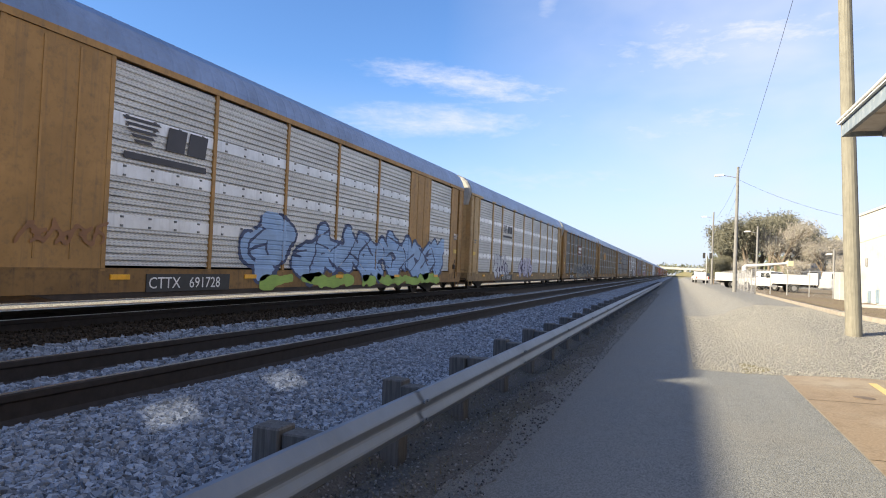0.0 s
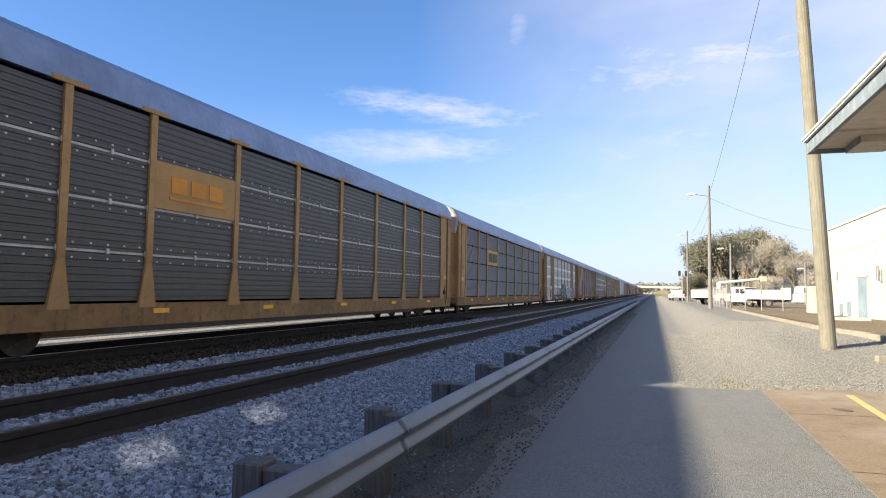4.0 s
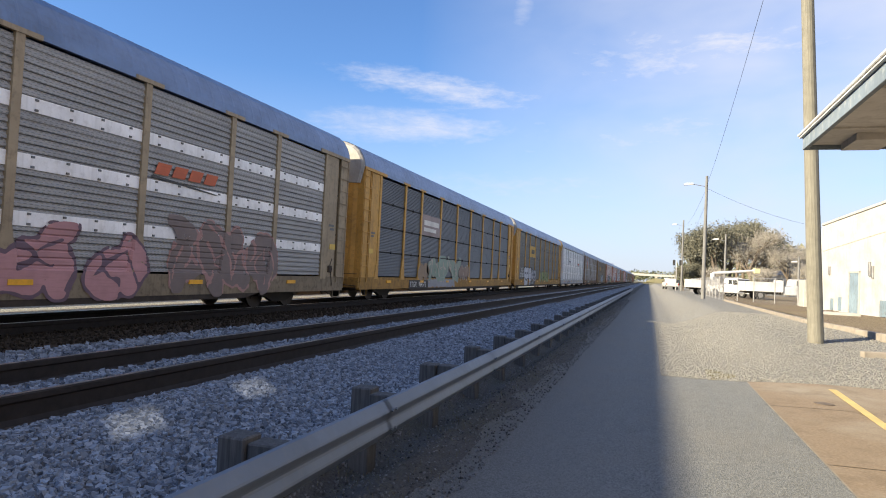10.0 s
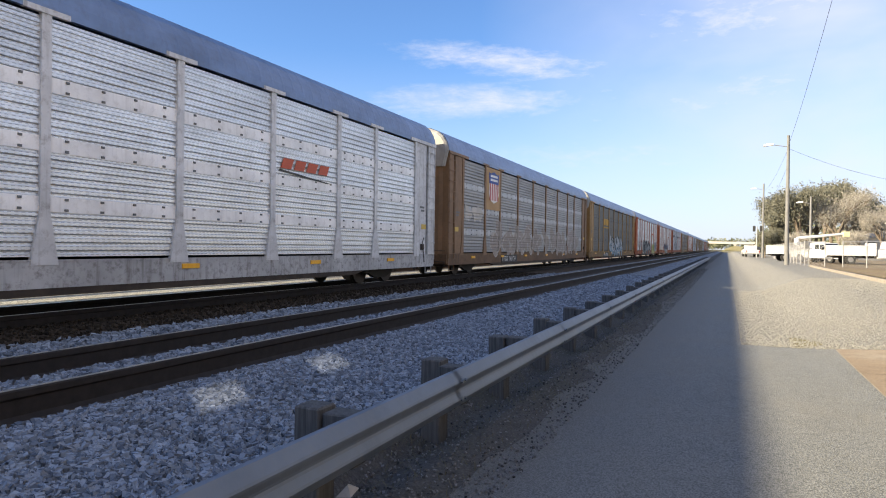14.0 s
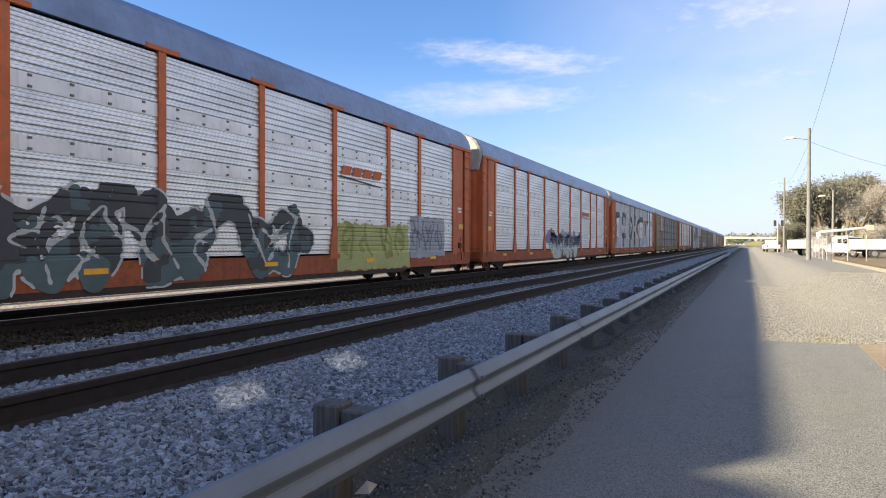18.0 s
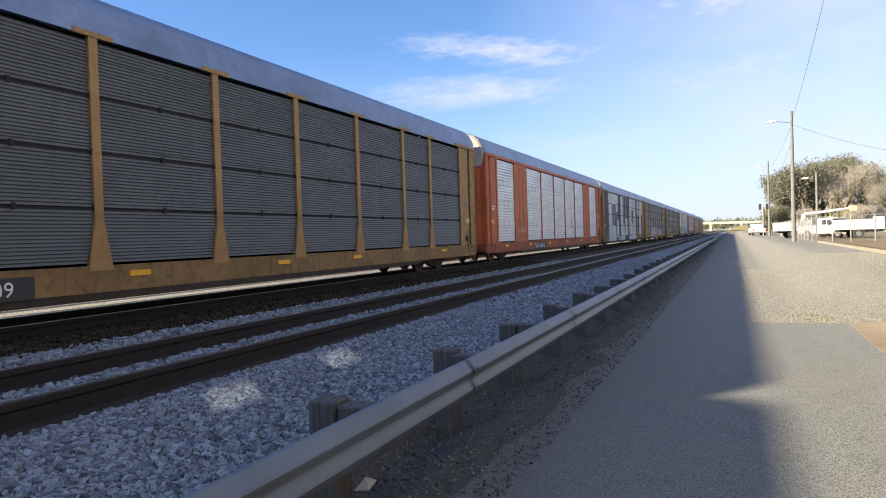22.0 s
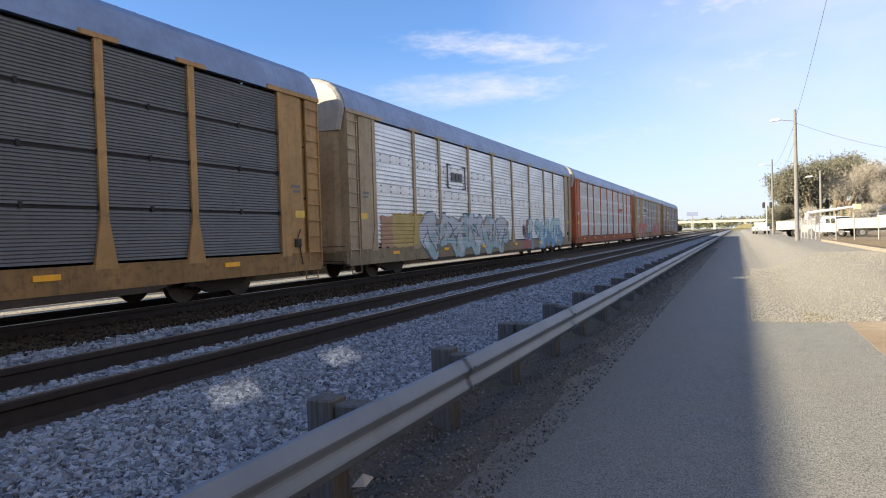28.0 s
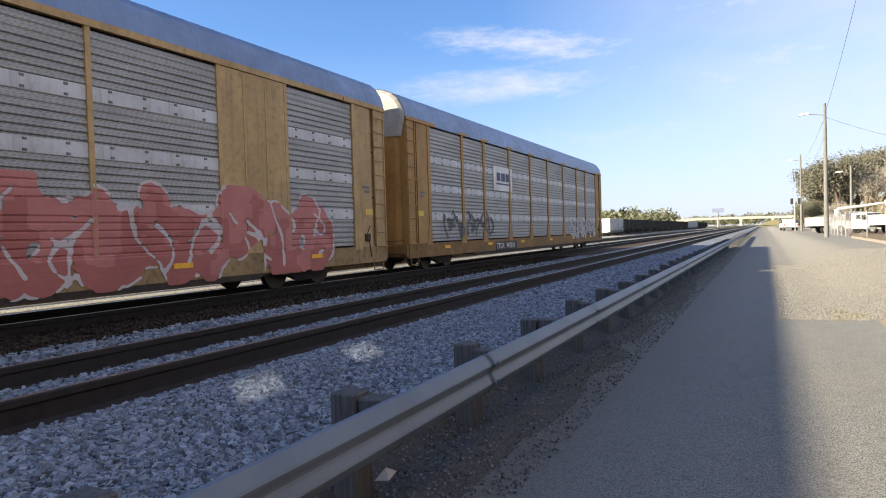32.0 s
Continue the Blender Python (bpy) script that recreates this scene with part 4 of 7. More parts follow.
def lettering(parent, words, y, z, size, mat, x=FACE + 0.0225, name="reporting_mark"):
    cu = bpy.data.curves.new(name, "FONT")
    cu.body, cu.size, cu.extrude, cu.resolution_u = words, size, 0.001, 2
    tmp = bpy.data.objects.new("tmp_text", cu)
    scene.collection.objects.link(tmp)
    me = bpy.data.meshes.new_from_object(tmp.evaluated_get(bpy.context.evaluated_depsgraph_get()))
    bpy.data.objects.remove(tmp)
    bpy.data.curves.remove(cu)
    me.transform(Matrix.Translation((x, y, z)) @ Euler((radians(90), 0, radians(90))).to_matrix().to_4x4())
    me.materials.clear()
    return part(name, me, mat, parent, ("black" if mat == M["mark_plate"] else "white") + " stencilled letters " + words)


def autorack(spec):
    """One enclosed car carrier; origin at its rear end on the rail, near side towards +x."""
    kind, frame_, doors = spec["kind"], M[spec["frame"]], spec.get("doors", False)
    thick = not doors
    c_ = thing("autorack_car", spec["label"], "autorack car", "train of autorack cars")
    sheet_mat = M[spec.get("sheet") or kind]
    band = M["band_silver" if kind == "silver" and spec.get("band", "band_mid") == "band_mid" else spec.get("band", "band_mid")]
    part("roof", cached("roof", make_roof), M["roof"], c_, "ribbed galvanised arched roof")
    grimed = M["sill_" + spec["frame"]]
    part("side_sill", cached("side_sill", make_sill), grimed, c_, "road-grimed side sill")
    part("sill_lip", cached("sill_lip", make_sill_lip), grimed, c_)
    part("sill_belly", cached("sill_belly", make_sill_belly), M["belly"], c_, "rust-brown lower sill edge")
    part("brake_gear", cached("brake_gear", make_brake_gear), M["belly"], c_, "brake pipes, cylinder and air tank")
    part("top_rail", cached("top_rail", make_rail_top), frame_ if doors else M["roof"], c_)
    part("far_side", cached("far_side", make_far_side), frame_, c_)
    part("deck", cached("deck", make_deck), M["steel_dark"], c_)
    part("centre_sill", cached("centre_sill", make_centre_sill), M["steel_dark"], c_)
    for end in (0, 1):
        turn = Matrix.Identity(4) if end == 0 else Matrix.Translation((0, -BODY, 0)) @ Matrix.Diagonal((1, -1, 1, 1))
        for name, make, mat in (("roof_gable", make_gable, M[spec.get("cap", "cap_white")]), ("corner_sheet", make_corner_sheet, frame_), ("corner_post", make_corner_post, frame_), ("recess_sheet", make_recess_sheet, frame_), ("edge_post", make_edge_post, frame_), ("top_bracket", make_top_bracket, frame_), ("end_ladder", make_ladder, frame_),
                                ("end_door", make_end_door, frame_), ("end_door_far", make_end_door_far, frame_), ("door_edge", make_door_edge, frame_), ("end_sill", make_end_sill, grimed), ("end_gear", make_end_gear, M["belly"]), ("door_latch", make_latch, M["steel_dark"]), ("notice_plate", make_notice, M["notice"]), ("stencil_bar", make_stencil_bar, M["mark" if spec["frame"] in ("orange", "red") else "band_dark"]), ("coupler", make_coupler, M["steel_dark"])):
            def flipped(bm, make=make, turn=turn):
                make(bm)
                bmesh.ops.transform(bm, matrix=turn, verts=bm.verts)
            part("end_door" if name == "end_door_far" else name, cached((name, end), flipped), mat, c_)
    ob = part("hand_brake", cached("hand_brake", make_jack_box), M["belly"], c_, "grimy hand brake wheel and box")
    ob.location = (0, -1.05, -0.30)
    for i, (a, b) in enumerate(BAYS):
        solid = doors and i in (1, 7)
        lo, hi = a + 0.05, b - 0.05
        if solid:
            bm_key = ("door_panel", round(b - a, 2))

            def make_door(bm, w_=b - a):
                box(bm, FACE - 0.05, FACE - 0.004, -w_ + 0.04, -0.04, Z_SILL1, Z_PAN1 + 0.02)
            ob = part("door_panel", cached(bm_key, make_door), frame_, c_, "solid painted side panel")
            ob.location = (0, -a, 0)
            for v in (0.33, 0.66):
                ob = part("door_rib", cached("door_rib", lambda bm: box(bm, FACE - 0.004, FACE + 0.008, -0.02, 0.02, Z_PAN0 + 0.1, Z_PAN1 - 0.05)), frame_, c_)
                ob.location = (0, -a - (b - a) * v, 0)
            continue
        for row in range(4):
            ob = part("side_panel", panel_mesh(kind, hi - lo, row), sheet_mat, c_)
            ob.location = (0, -lo, 0)
        for row in range(1, 4):
            z = ROWS[row]

            def make_band(bm, w_=hi - lo):
                if kind in ("silver", "dull"):
                    box(bm, FACE - 0.07, FACE - 0.028, -w_, 0, -0.245, 0.005)
                else:
                    box(bm, FACE - 0.09, FACE - 0.06, -w_, 0, -0.06, 0.01)
                    for y in (-0.02, -w_ / 2, -w_ + 0.02):
                        box(bm, FACE - 0.06, FACE - 0.015, y - 0.03, y + 0.03, -0.075, 0.035)
                    if kind == "dark":         # bolt rows beside the seam
                        m_ = max(3, round(w_ / 0.42))
                        for k in range(m_):
                            y = -w_ * (k + 0.5) / m_
                            for z_ in (0.11, -0.17):
                                box(bm, FACE - 0.05, FACE - 0.022, y - 0.022, y + 0.022, z_ - 0.018, z_ + 0.018)
            ob = part("panel_band", cached(("panel_band", "wide" if kind in ("silver", "dull") else kind, round(hi - lo, 2)), make_band), band, c_)
            ob.location = (0, -lo, z)
        if kind in ("silver", "dull"):

            def make_bolts(bm, w_=hi - lo):
                for z in ROWS[1:4]:
                    for k in range(4):
                        y = -w_ * (k + 0.5) / 4
                        for dz in (-0.032, -0.208):
                            box(bm, FACE - 0.029, FACE - 0.010, y - 0.032, y + 0.032, z + dz - 0.02, z + dz + 0.02)
            ob = part("bolt_strip", cached(("bolt_strip", round(hi - lo, 2)), make_bolts), M["band_dark"], c_, "dark bolt heads")
            tagged(ob, kind="stuff").location = (0, -lo, 0)
    for i, e in enumerate([b[0] for b in BAYS[1:]]):
        ob = part("side_post", cached("side_post" if thick else "thin_post", make_post if thick else make_thin_post), frame_, c_)
        ob.location = (0, -e, 0)
    for s in spec.get("reflect", (3.4, 7.6, 12.0, 16.5, 20.5, 24.5)):
        ob = part("reflector", cached("reflector", make_reflector), M["reflector"], c_, "yellow reflective strip")
        ob.location = (0, -s, 0.78)
    for s in (3.3, BODY - 3.3):
        truck = new("truck")
        truck.parent = c_
        truck.location = (0, -s, 0)
        tagged(truck, "dark grimy four-wheel truck")
        part("side_frame", cached("side_frame", make_truck_frame), M["steel_dark"], truck)
        for dy in (-0.86, 0.86):
            ob = part("wheelset", cached("wheelset", make_wheelset, False), M["wheel"], truck)
            ob.location = (0, dy, 0.42)
            WHEELS.append((ob, spec["k"], s - dy))
    if spec.get("mark"):
        s = spec.get("mark_s", 15.5)
        bm = bmesh.new()
        box(bm, FACE - 0.01, FACE + 0.020, -s - 0.05, -s + 2.5, 0.47, 0.84)
        if spec.get("dark_mark"):
            bm.free()
        else:
            part("mark_plate", bm, M["mark_plate"], c_, "black stencil panel")
        ink = M["mark_plate" if spec.get("dark_mark") else "mark"]
        owner, number = spec["mark"].split()
        first = lettering(c_, owner, -s, 0.54, 0.34, ink)
        lettering(c_, number, max(v.co.y for v in first.data.vertices) + 0.26, 0.54, 0.34, ink, name="car_number")
    for words, s_, z_, size in spec.get("stencils", ()):
        lettering(c_, words, -s_, z_, size, M["mark"], x=FACE - 0.0035, name="stencil")
    for args in spec.get("plates", ()):
        plate(c_, *args)
    for args in spec.get("emblems", ()):
        emblem(c_, *args)
    for args in spec.get("shields", ()):
        shield(c_, *args)
    for n_, (rects, colour, label) in enumerate(spec.get("coats", ())):
        paint_blocks(c_, kind, thick, rects, colour, 60 + n_ % 3, 0.09, 0.05, label)
    for kw in spec.get("spray", ()):
        graffiti(c_, kind, thick, **kw)
    return c_


WHEELS = []
WHITE, BLACK, SILV = (0.62, 0.63, 0.65), (0.02, 0.02, 0.025), (0.42, 0.43, 0.45)
CARS = [
    dict(k=-2, kind="silver", frame="tan", label="tan autorack car with silver side panels"),
    dict(k=-1, kind="dark", frame="yellow", label="yellow autorack car with dark side panels"),
    dict(k=0, kind="silver", frame="tan", label="tan autorack car with silver ribbed panels"),
    dict(k=1, kind="silver", sheet="mid", stencils=[("TRI", 1.16, 2.55, 0.36)], frame="mustard", doors=True, band="band_mid", mark="CTTX 691728", mark_s=19.8,
         label="mustard autorack car, silver ribbed panels and blue graffiti",
         emblems=[(18.2, 20.6, 3.05, 4.0, "stripes", (0.05, 0.05, 0.06), 0.0)],
         spray=[dict(area=(2.8, 16.6, 0.85, 2.1), fill=(0.27, 0.40, 0.60), outline=(0.05, 0.07, 0.14), seed=1, count=6, pen=0.3, edge=0.1),
                dict(area=(20.9, 22.7, 1.35, 1.75), fill=(0.25, 0.12, 0.05), outline=None, seed=31, count=4, pen=0.03),
                dict(area=(3.0, 16.0, 0.5, 0.75), fill=(0.28, 0.42, 0.08), outline=None, seed=32, count=8, pen=0.12)]),
    dict(k=2, kind="silver", sheet="mid", frame="tan", band="band_light", mark="ETTX 703485", mark_s=20.6,
         label="tan autorack car with silver panels and pale bands",
         emblems=[(18.3, 20.6, 3.1, 3.95, "stripes", (0.05, 0.05, 0.06), 0.0)],
         spray=[dict(area=(19.2, 22.2, 0.7, 1.8), fill=(0.55, 0.56, 0.58), outline=(0.06, 0.04, 0.1), seed=2, count=3, pen=0.2), dict(area=(12.2, 16.1, 0.75, 1.8), fill=(0.52, 0.50, 0.60), outline=(0.08, 0.06, 0.1), seed=3, count=4, pen=0.18)]),
    dict(k=3, kind="dark", frame="mustard", band="band_mid", mark="ETTX 701351", mark_s=22.8,
         label="mustard autorack car, dark panels and a maroon plate",
         plates=[(15.2, 17.9, 2.98, 4.0, (0.13, 0.03, 0.03))],
         emblems=[(15.5, 17.5, 3.1, 3.85, "lines", (0.7, 0.7, 0.7), 0.02)],
         coats=[([(14.0, 18.6, 0.6, 1.95)], (0.30, 0.27, 0.19), "beige sprayed ground")],
         spray=[dict(area=(3.2, 18.2, 0.65, 1.9), fill=(0.05, 0.055, 0.07), outline=(0.5, 0.5, 0.49), seed=4, count=11, pen=0.2, edge=0.045), dict(area=(3.2, 18.4, 0.62, 1.0), fill=(0.30, 0.26, 0.2), outline=None, seed=44, count=9, pen=0.1), dict(area=(20.0, 24.9, 1.0, 1.8), fill=(0.5, 0.5, 0.52), outline=None, seed=5, count=6, pen=0.025)]),
    dict(k=4, kind="dark", frame="ochre", band="band_mid", label="ochre autorack car with dark panels and a small orange plate",
         plates=[(18.05, 20.8, 2.98, 4.0, (0.38, 0.22, 0.07))],
         emblems=[(18.5, 20.4, 3.2, 3.75, "blocks", (0.60, 0.25, 0.02), 0.02)]),
    dict(k=5, kind="louver", frame="ochre", band="gap_dark", label="ochre autorack car with grey louvred panels and a yellow plate",
         plates=[(18.1, 20.8, 2.98, 3.95, (0.50, 0.30, 0.05))],
         emblems=[(18.25, 20.65, 3.05, 3.88, "noodle", (0.05, 0.05, 0.05), 0.02)]),
    dict(k=6, kind="silver", sheet="mid", frame="brown", doors=True, band="band_light", mark="CTTX 690073", mark_s=20.0, label="brown autorack car, dull silver panels and black and white graffiti",
         spray=[dict(area=(22.4, 25.7, 0.6, 1.8), fill=(0.62, 0.60, 0.57), outline=(0.10, 0.08, 0.07), seed=6, strokes=letters("AGET", 22.5, 25.6, 0.62, 1.75, 0.1), pen=0.13, edge=0.05), dict(area=(15.4, 17.5, 1.0, 1.7), fill=(0.06, 0.06, 0.06), outline=None, seed=7, strokes=letters("ZENO", 15.5, 17.4, 1.05, 1.65, 0.1), pen=0.05), dict(area=(11.2, 15.2, 0.6, 1.9), fill=(0.07, 0.075, 0.08), outline=(0.55, 0.54, 0.52), seed=7, count=4, pen=0.3, edge=0.04),
                dict(area=(6.0, 10.5, 0.55, 1.85), fill=(0.55, 0.54, 0.55), outline=(0.10, 0.09, 0.10), seed=8, strokes=letters("MANEK", 6.0, 10.4, 0.65, 1.75, 0.15), pen=0.15, edge=0.05), dict(area=(1.6, 5.7, 0.6, 1.95), fill=(0.34, 0.2, 0.18), outline=(0.6, 0.55, 0.52), seed=9, count=4, pen=0.2, edge=0.04)]),
    dict(k=7, kind="dark", sheet="olive", frame="mustard", band="band_dark", mark="TTGX 986681", mark_s=21.4, label="mustard autorack car covered in tall red and white graffiti",
         plates=[(20.95, 22.95, 2.98, 5.0, (0.42, 0.24, 0.05))], shields=[(21.4, 22.8, 3.3, 4.85, 0.02)], spray="giant"),
    dict(k=8, kind="dull", frame="putty", band="band_light", cap="cap_yellow", mark="TTGX 967056", mark_s=21.4, label="tan autorack car, silver panels with white bands, pink graffiti",
         emblems=[(6.9, 9.2, 2.88, 3.40, "swoosh", (0.5, 0.12, 0.05), 0.0)],
         spray=[dict(area=(8.8, 19.0, 0.6, 1.6), fill=(0.46, 0.24, 0.25), outline=(0.14, 0.09, 0.12), seed=12, count=6, pen=0.24, edge=0.06), dict(area=(4.4, 8.6, 0.65, 2.0), fill=(0.19, 0.15, 0.14), outline=(0.38, 0.22, 0.2), seed=13, count=4, pen=0.26, edge=0.05), dict(area=(17.8, 19.4, 1.3, 1.8), fill=(0.1, 0.25, 0.5), outline=None, seed=46, count=2, pen=0.16)]),
    dict(k=9, kind="louver", frame="yellow", band="gap_dark", mark="TTGX 964572", mark_s=22.1, label="yellow autorack car, dark panels and a grey name plate",
         plates=[(18.1, 20.8, 2.98, 3.96, (0.30, 0.24, 0.23))],
         emblems=[(18.3, 20.6, 3.1, 3.75, "lines", (0.68, 0.66, 0.62), 0.02)],
         coats=[([(15.2, 19.8, 0.5, 0.9)], (0.28, 0.29, 0.32), "grey sprayed sill")],
         spray=[dict(area=(14.0, 19.6, 0.95, 1.85), fill=(0.24, 0.31, 0.25), outline=(0.42, 0.36, 0.30), seed=14, count=5, pen=0.24, edge=0.04), dict(area=(12.4, 14.2, 0.95, 1.6), fill=(0.24, 0.17, 0.13), outline=(0.40, 0.36, 0.3), seed=49, count=3, pen=0.12, edge=0.04), dict(area=(19.6, 20.9, 0.95, 1.5), fill=(0.28, 0.20, 0.13), outline=None, seed=50, count=2, pen=0.2)]),
    dict(k=10, kind="dark", sheet="olive", frame="yellow", band="band_dark", label="yellow autorack car, dark panels and silver graffiti",
         plates=[(18.1, 20.85, 2.98, 3.96, (0.50, 0.30, 0.04))],
         emblems=[(18.6, 20.2, 3.2, 3.75, "noodle", (0.05, 0.05, 0.05), 0.02)], mark="CNA 712711", mark_s=20.4,
         spray=[dict(area=(19.5, 23.1, 0.55, 1.95), fill=(0.50, 0.51, 0.54), outline=BLACK, seed=15, strokes=letters("EPR", 19.7, 23.1, 0.65, 1.8, -0.1), pen=0.2, edge=0.08), dict(area=(17.4, 19.6, 0.85, 1.75), fill=(0.46, 0.47, 0.50), outline=BLACK, seed=51, count=4, pen=0.13, edge=0.06), dict(area=(23.4, 24.9, 1.5, 2.0), fill=(0.55, 0.55, 0.55), outline=None, seed=16, strokes=letters("TREX", 23.5, 24.7, 1.62, 1.92), pen=0.03, cell=0.03), dict(area=(23.3, 24.9, 1.1, 1.6), fill=(0.55, 0.55, 0.55), outline=None, seed=16, strokes=letters("JETSKE", 23.3, 24.9, 1.18, 1.48), pen=0.03, cell=0.03),
                dict(area=(9.2, 14.8, 0.85, 1.7), fill=(0.25, 0.30, 0.12), outline=(0.08, 0.1, 0.03), seed=17, count=6, pen=0.16)]),
    dict(k=11, kind="silver", frame="white", band="band_light", mark="SFLC 300025", mark_s=20.8, dark_mark=True, cap="cap_yellow", label="white autorack car with clean silver panels",
         emblems=[(18.2, 20.6, 3.0, 3.85, "cross", (0.05, 0.05, 0.1), 0.0), (6.9, 9.2, 2.93, 3.45, "swoosh", (0.5, 0.1, 0.05), 0.0)]),
    dict(k=12, kind="dull", frame="brown", band="band_mid", mark="TTGX 965724", mark_s=20.6, label="brown autorack car, weathered panels and a shield emblem",
         plates=[(20.95, 22.9, 2.98, 4.95, (0.40, 0.24, 0.1))], shields=[(21.2, 22.6, 3.3, 4.8, 0.02)],
         spray=[dict(area=(3.0, 22.0, 0.95, 2.2), fill=(0.30, 0.26, 0.23), outline=(0.42, 0.39, 0.36), seed=18, count=11, pen=0.25, edge=0.05), dict(area=(23.4, 25.4, 2.4, 2.9), fill=(0.5, 0.47, 0.43), outline=None, seed=19, count=3, pen=0.12)]),
    dict(k=13, kind="dark", sheet="olive", frame="ochre", band="band_dark", mark="TTGX 952160", mark_s=20.8, label="ochre autorack car, grey panels and yellow letters",
         emblems=[(18.2, 20.7, 3.05, 3.95, "blocks", (0.55, 0.30, 0.03), 0.0)],
         spray=[dict(area=(9.8, 17.3, 0.6, 2.1), fill=(0.46, 0.48, 0.50), second=(0.25, 0.36, 0.44), outline=(0.03, 0.04, 0.035), seed=20, count=5, pen=0.22, edge=0.16)]),
    dict(k=14, kind="silver", frame="orange", band="band_mid", mark="TTGX 953397", mark_s=20.8, label="orange autorack car with silver panels and black graffiti",
         emblems=[(6.8, 9.2, 2.98, 3.50, "swoosh", (0.45, 0.1, 0.03), 0.0)],
         spray=[dict(area=(10.6, 20.4, 0.6, 2.05), fill=(0.045, 0.05, 0.055), second=(0.07, 0.11, 0.12), outline=(0.42, 0.45, 0.45), seed=21, count=7, pen=0.27, edge=0.045), dict(area=(21.1, 24.9, 1.0, 2.4), fill=(0.16, 0.16, 0.17), outline=None, seed=22, count=4, pen=0.05),
                dict(area=(2.6, 4.9, 1.0, 2.0), fill=(0.16, 0.17, 0.2), outline=None, seed=23, count=4, pen=0.05), dict(area=(5.5, 9.0, 0.8, 1.8), fill=(0.24, 0.27, 0.07), outline=None, seed=47, count=4, pen=0.07)],
         coats=[([(5.15, 9.3, 0.5, 1.85)], (0.37, 0.39, 0.15), "yellow green sprayed block"), ([(2.4, 5.05, 0.8, 2.2)], (0.30, 0.33, 0.37), "grey blue sprayed block")]),
    dict(k=15, kind="silver", frame="orange", band="band_mid", label="orange autorack car with bright silver ribbed panels",
         emblems=[(6.8, 9.2, 2.98, 3.50, "swoosh", (0.4, 0.1, 0.04), 0.0)],
         spray=[dict(area=(9.4, 17.6, 1.2, 1.95), fill=(0.22, 0.19, 0.33), outline=None, seed=53, count=7, pen=0.16), dict(area=(9.6, 17.2, 0.6, 1.85), fill=(0.40, 0.46, 0.46), outline=(0.10, 0.13, 0.14), seed=24, count=4, pen=0.33, edge=0.06)]),
    dict(k=16, kind="silver", frame="orange", band="band_mid", label="orange autorack car painted over in grey with dark shapes",
         emblems=[(6.95, 9.4, 3.33, 3.85, "swoosh", (0.5, 0.12, 0.04), 0.02)], spray="buffed"),
    dict(k=17, kind="louver", frame="ochre", band="gap_dark", mark="TTGX 255809", mark_s=21.7, label="ochre autorack car, grey louvred panels and a shield emblem", reflect=(3.4, 9.6, 13.0, 17.2, 20.9, 25.4),
         plates=[(20.95, 22.95, 2.98, 5.0, (0.46, 0.28, 0.09))], shields=[(21.3, 22.7, 3.25, 4.8, 0.02)]),
    dict(k=18, kind="silver", stencils=[("BI", 1.0, 2.62, 0.34)], frame="orange", doors=True, band="band_mid", mark="TTGX 694733", mark_s=19.8, label="bright orange autorack car with silver panels and solid doors",
         spray=[dict(area=(6.4, 14.8, 1.0, 2.1), fill=None, outline=(0.10, 0.10, 0.10), seed=25, count=7, pen=0.13, edge=0.04), dict(area=(21.2, 22.7, 1.35, 1.7), fill=(0.48, 0.26, 0.15), outline=None, seed=26, count=4, pen=0.03)]),
    dict(k=19, kind="louver", frame="ochre", band="gap_dark", mark="TTGX 159590", mark_s=20.8, label="ochre autorack car with huge white block graffiti", spray="blocks"),
    dict(k=20, kind="louver", frame="mustard", band="gap_dark", mark="TTGX 159364", mark_s=22.6, label="mustard autorack car with dark louvred panels and tags",
         spray=[dict(area=(13.9, 20.4, 0.65, 1.9), fill=(0.42, 0.46, 0.52), outline=(0.4, 0.12, 0.1), seed=27, count=4, pen=0.2, edge=0.08), dict(area=(6.0, 12.1, 0.7, 1.7), fill=(0.5, 0.53, 0.55), outline=None, seed=28, count=5, pen=0.1)]),
    dict(k=21, kind="louver", frame="ochre", band="gap_dark", label="weathered autorack car with dark louvred panels",
         plates=[(18.1, 20.8, 2.98, 3.95, (0.14, 0.14, 0.14))], emblems=[(18.3, 20.6, 3.05, 3.9, "stripes", (0.4, 0.4, 0.4), 0.02)],
         spray=[dict(area=(9.6, 16.2, 0.8, 1.7), fill=(0.05, 0.05, 0.05), outline=(0.25, 0.22, 0.18), seed=29, count=4, pen=0.16, edge=0.04)]),
    dict(k=22, kind="silver", frame="putty", band="band_mid", label="tan autorack car, silver panels and blue green graffiti",
         emblems=[(18.35, 20.2, 3.15, 4.1, "frame", (0.08, 0.08, 0.09), 0.0)],
         spray=[dict(area=(13.2, 22.4, 0.65, 1.85), fill=(0.40, 0.44, 0.50), second=(0.27, 0.38, 0.42), outline=(0.07, 0.14, 0.17), seed=30, count=6, pen=0.33, edge=0.06), dict(area=(2.7, 10.0, 0.65, 1.8), fill=(0.36, 0.50, 0.54), second=(0.13, 0.26, 0.42), outline=(0.10, 0.22, 0.30), seed=34, count=5, pen=0.36, edge=0.05), dict(area=(9.9, 10.7, 1.1, 1.75), fill=(0.06, 0.06, 0.06), outline=None, seed=52, count=4, pen=0.03, cell=0.03)],
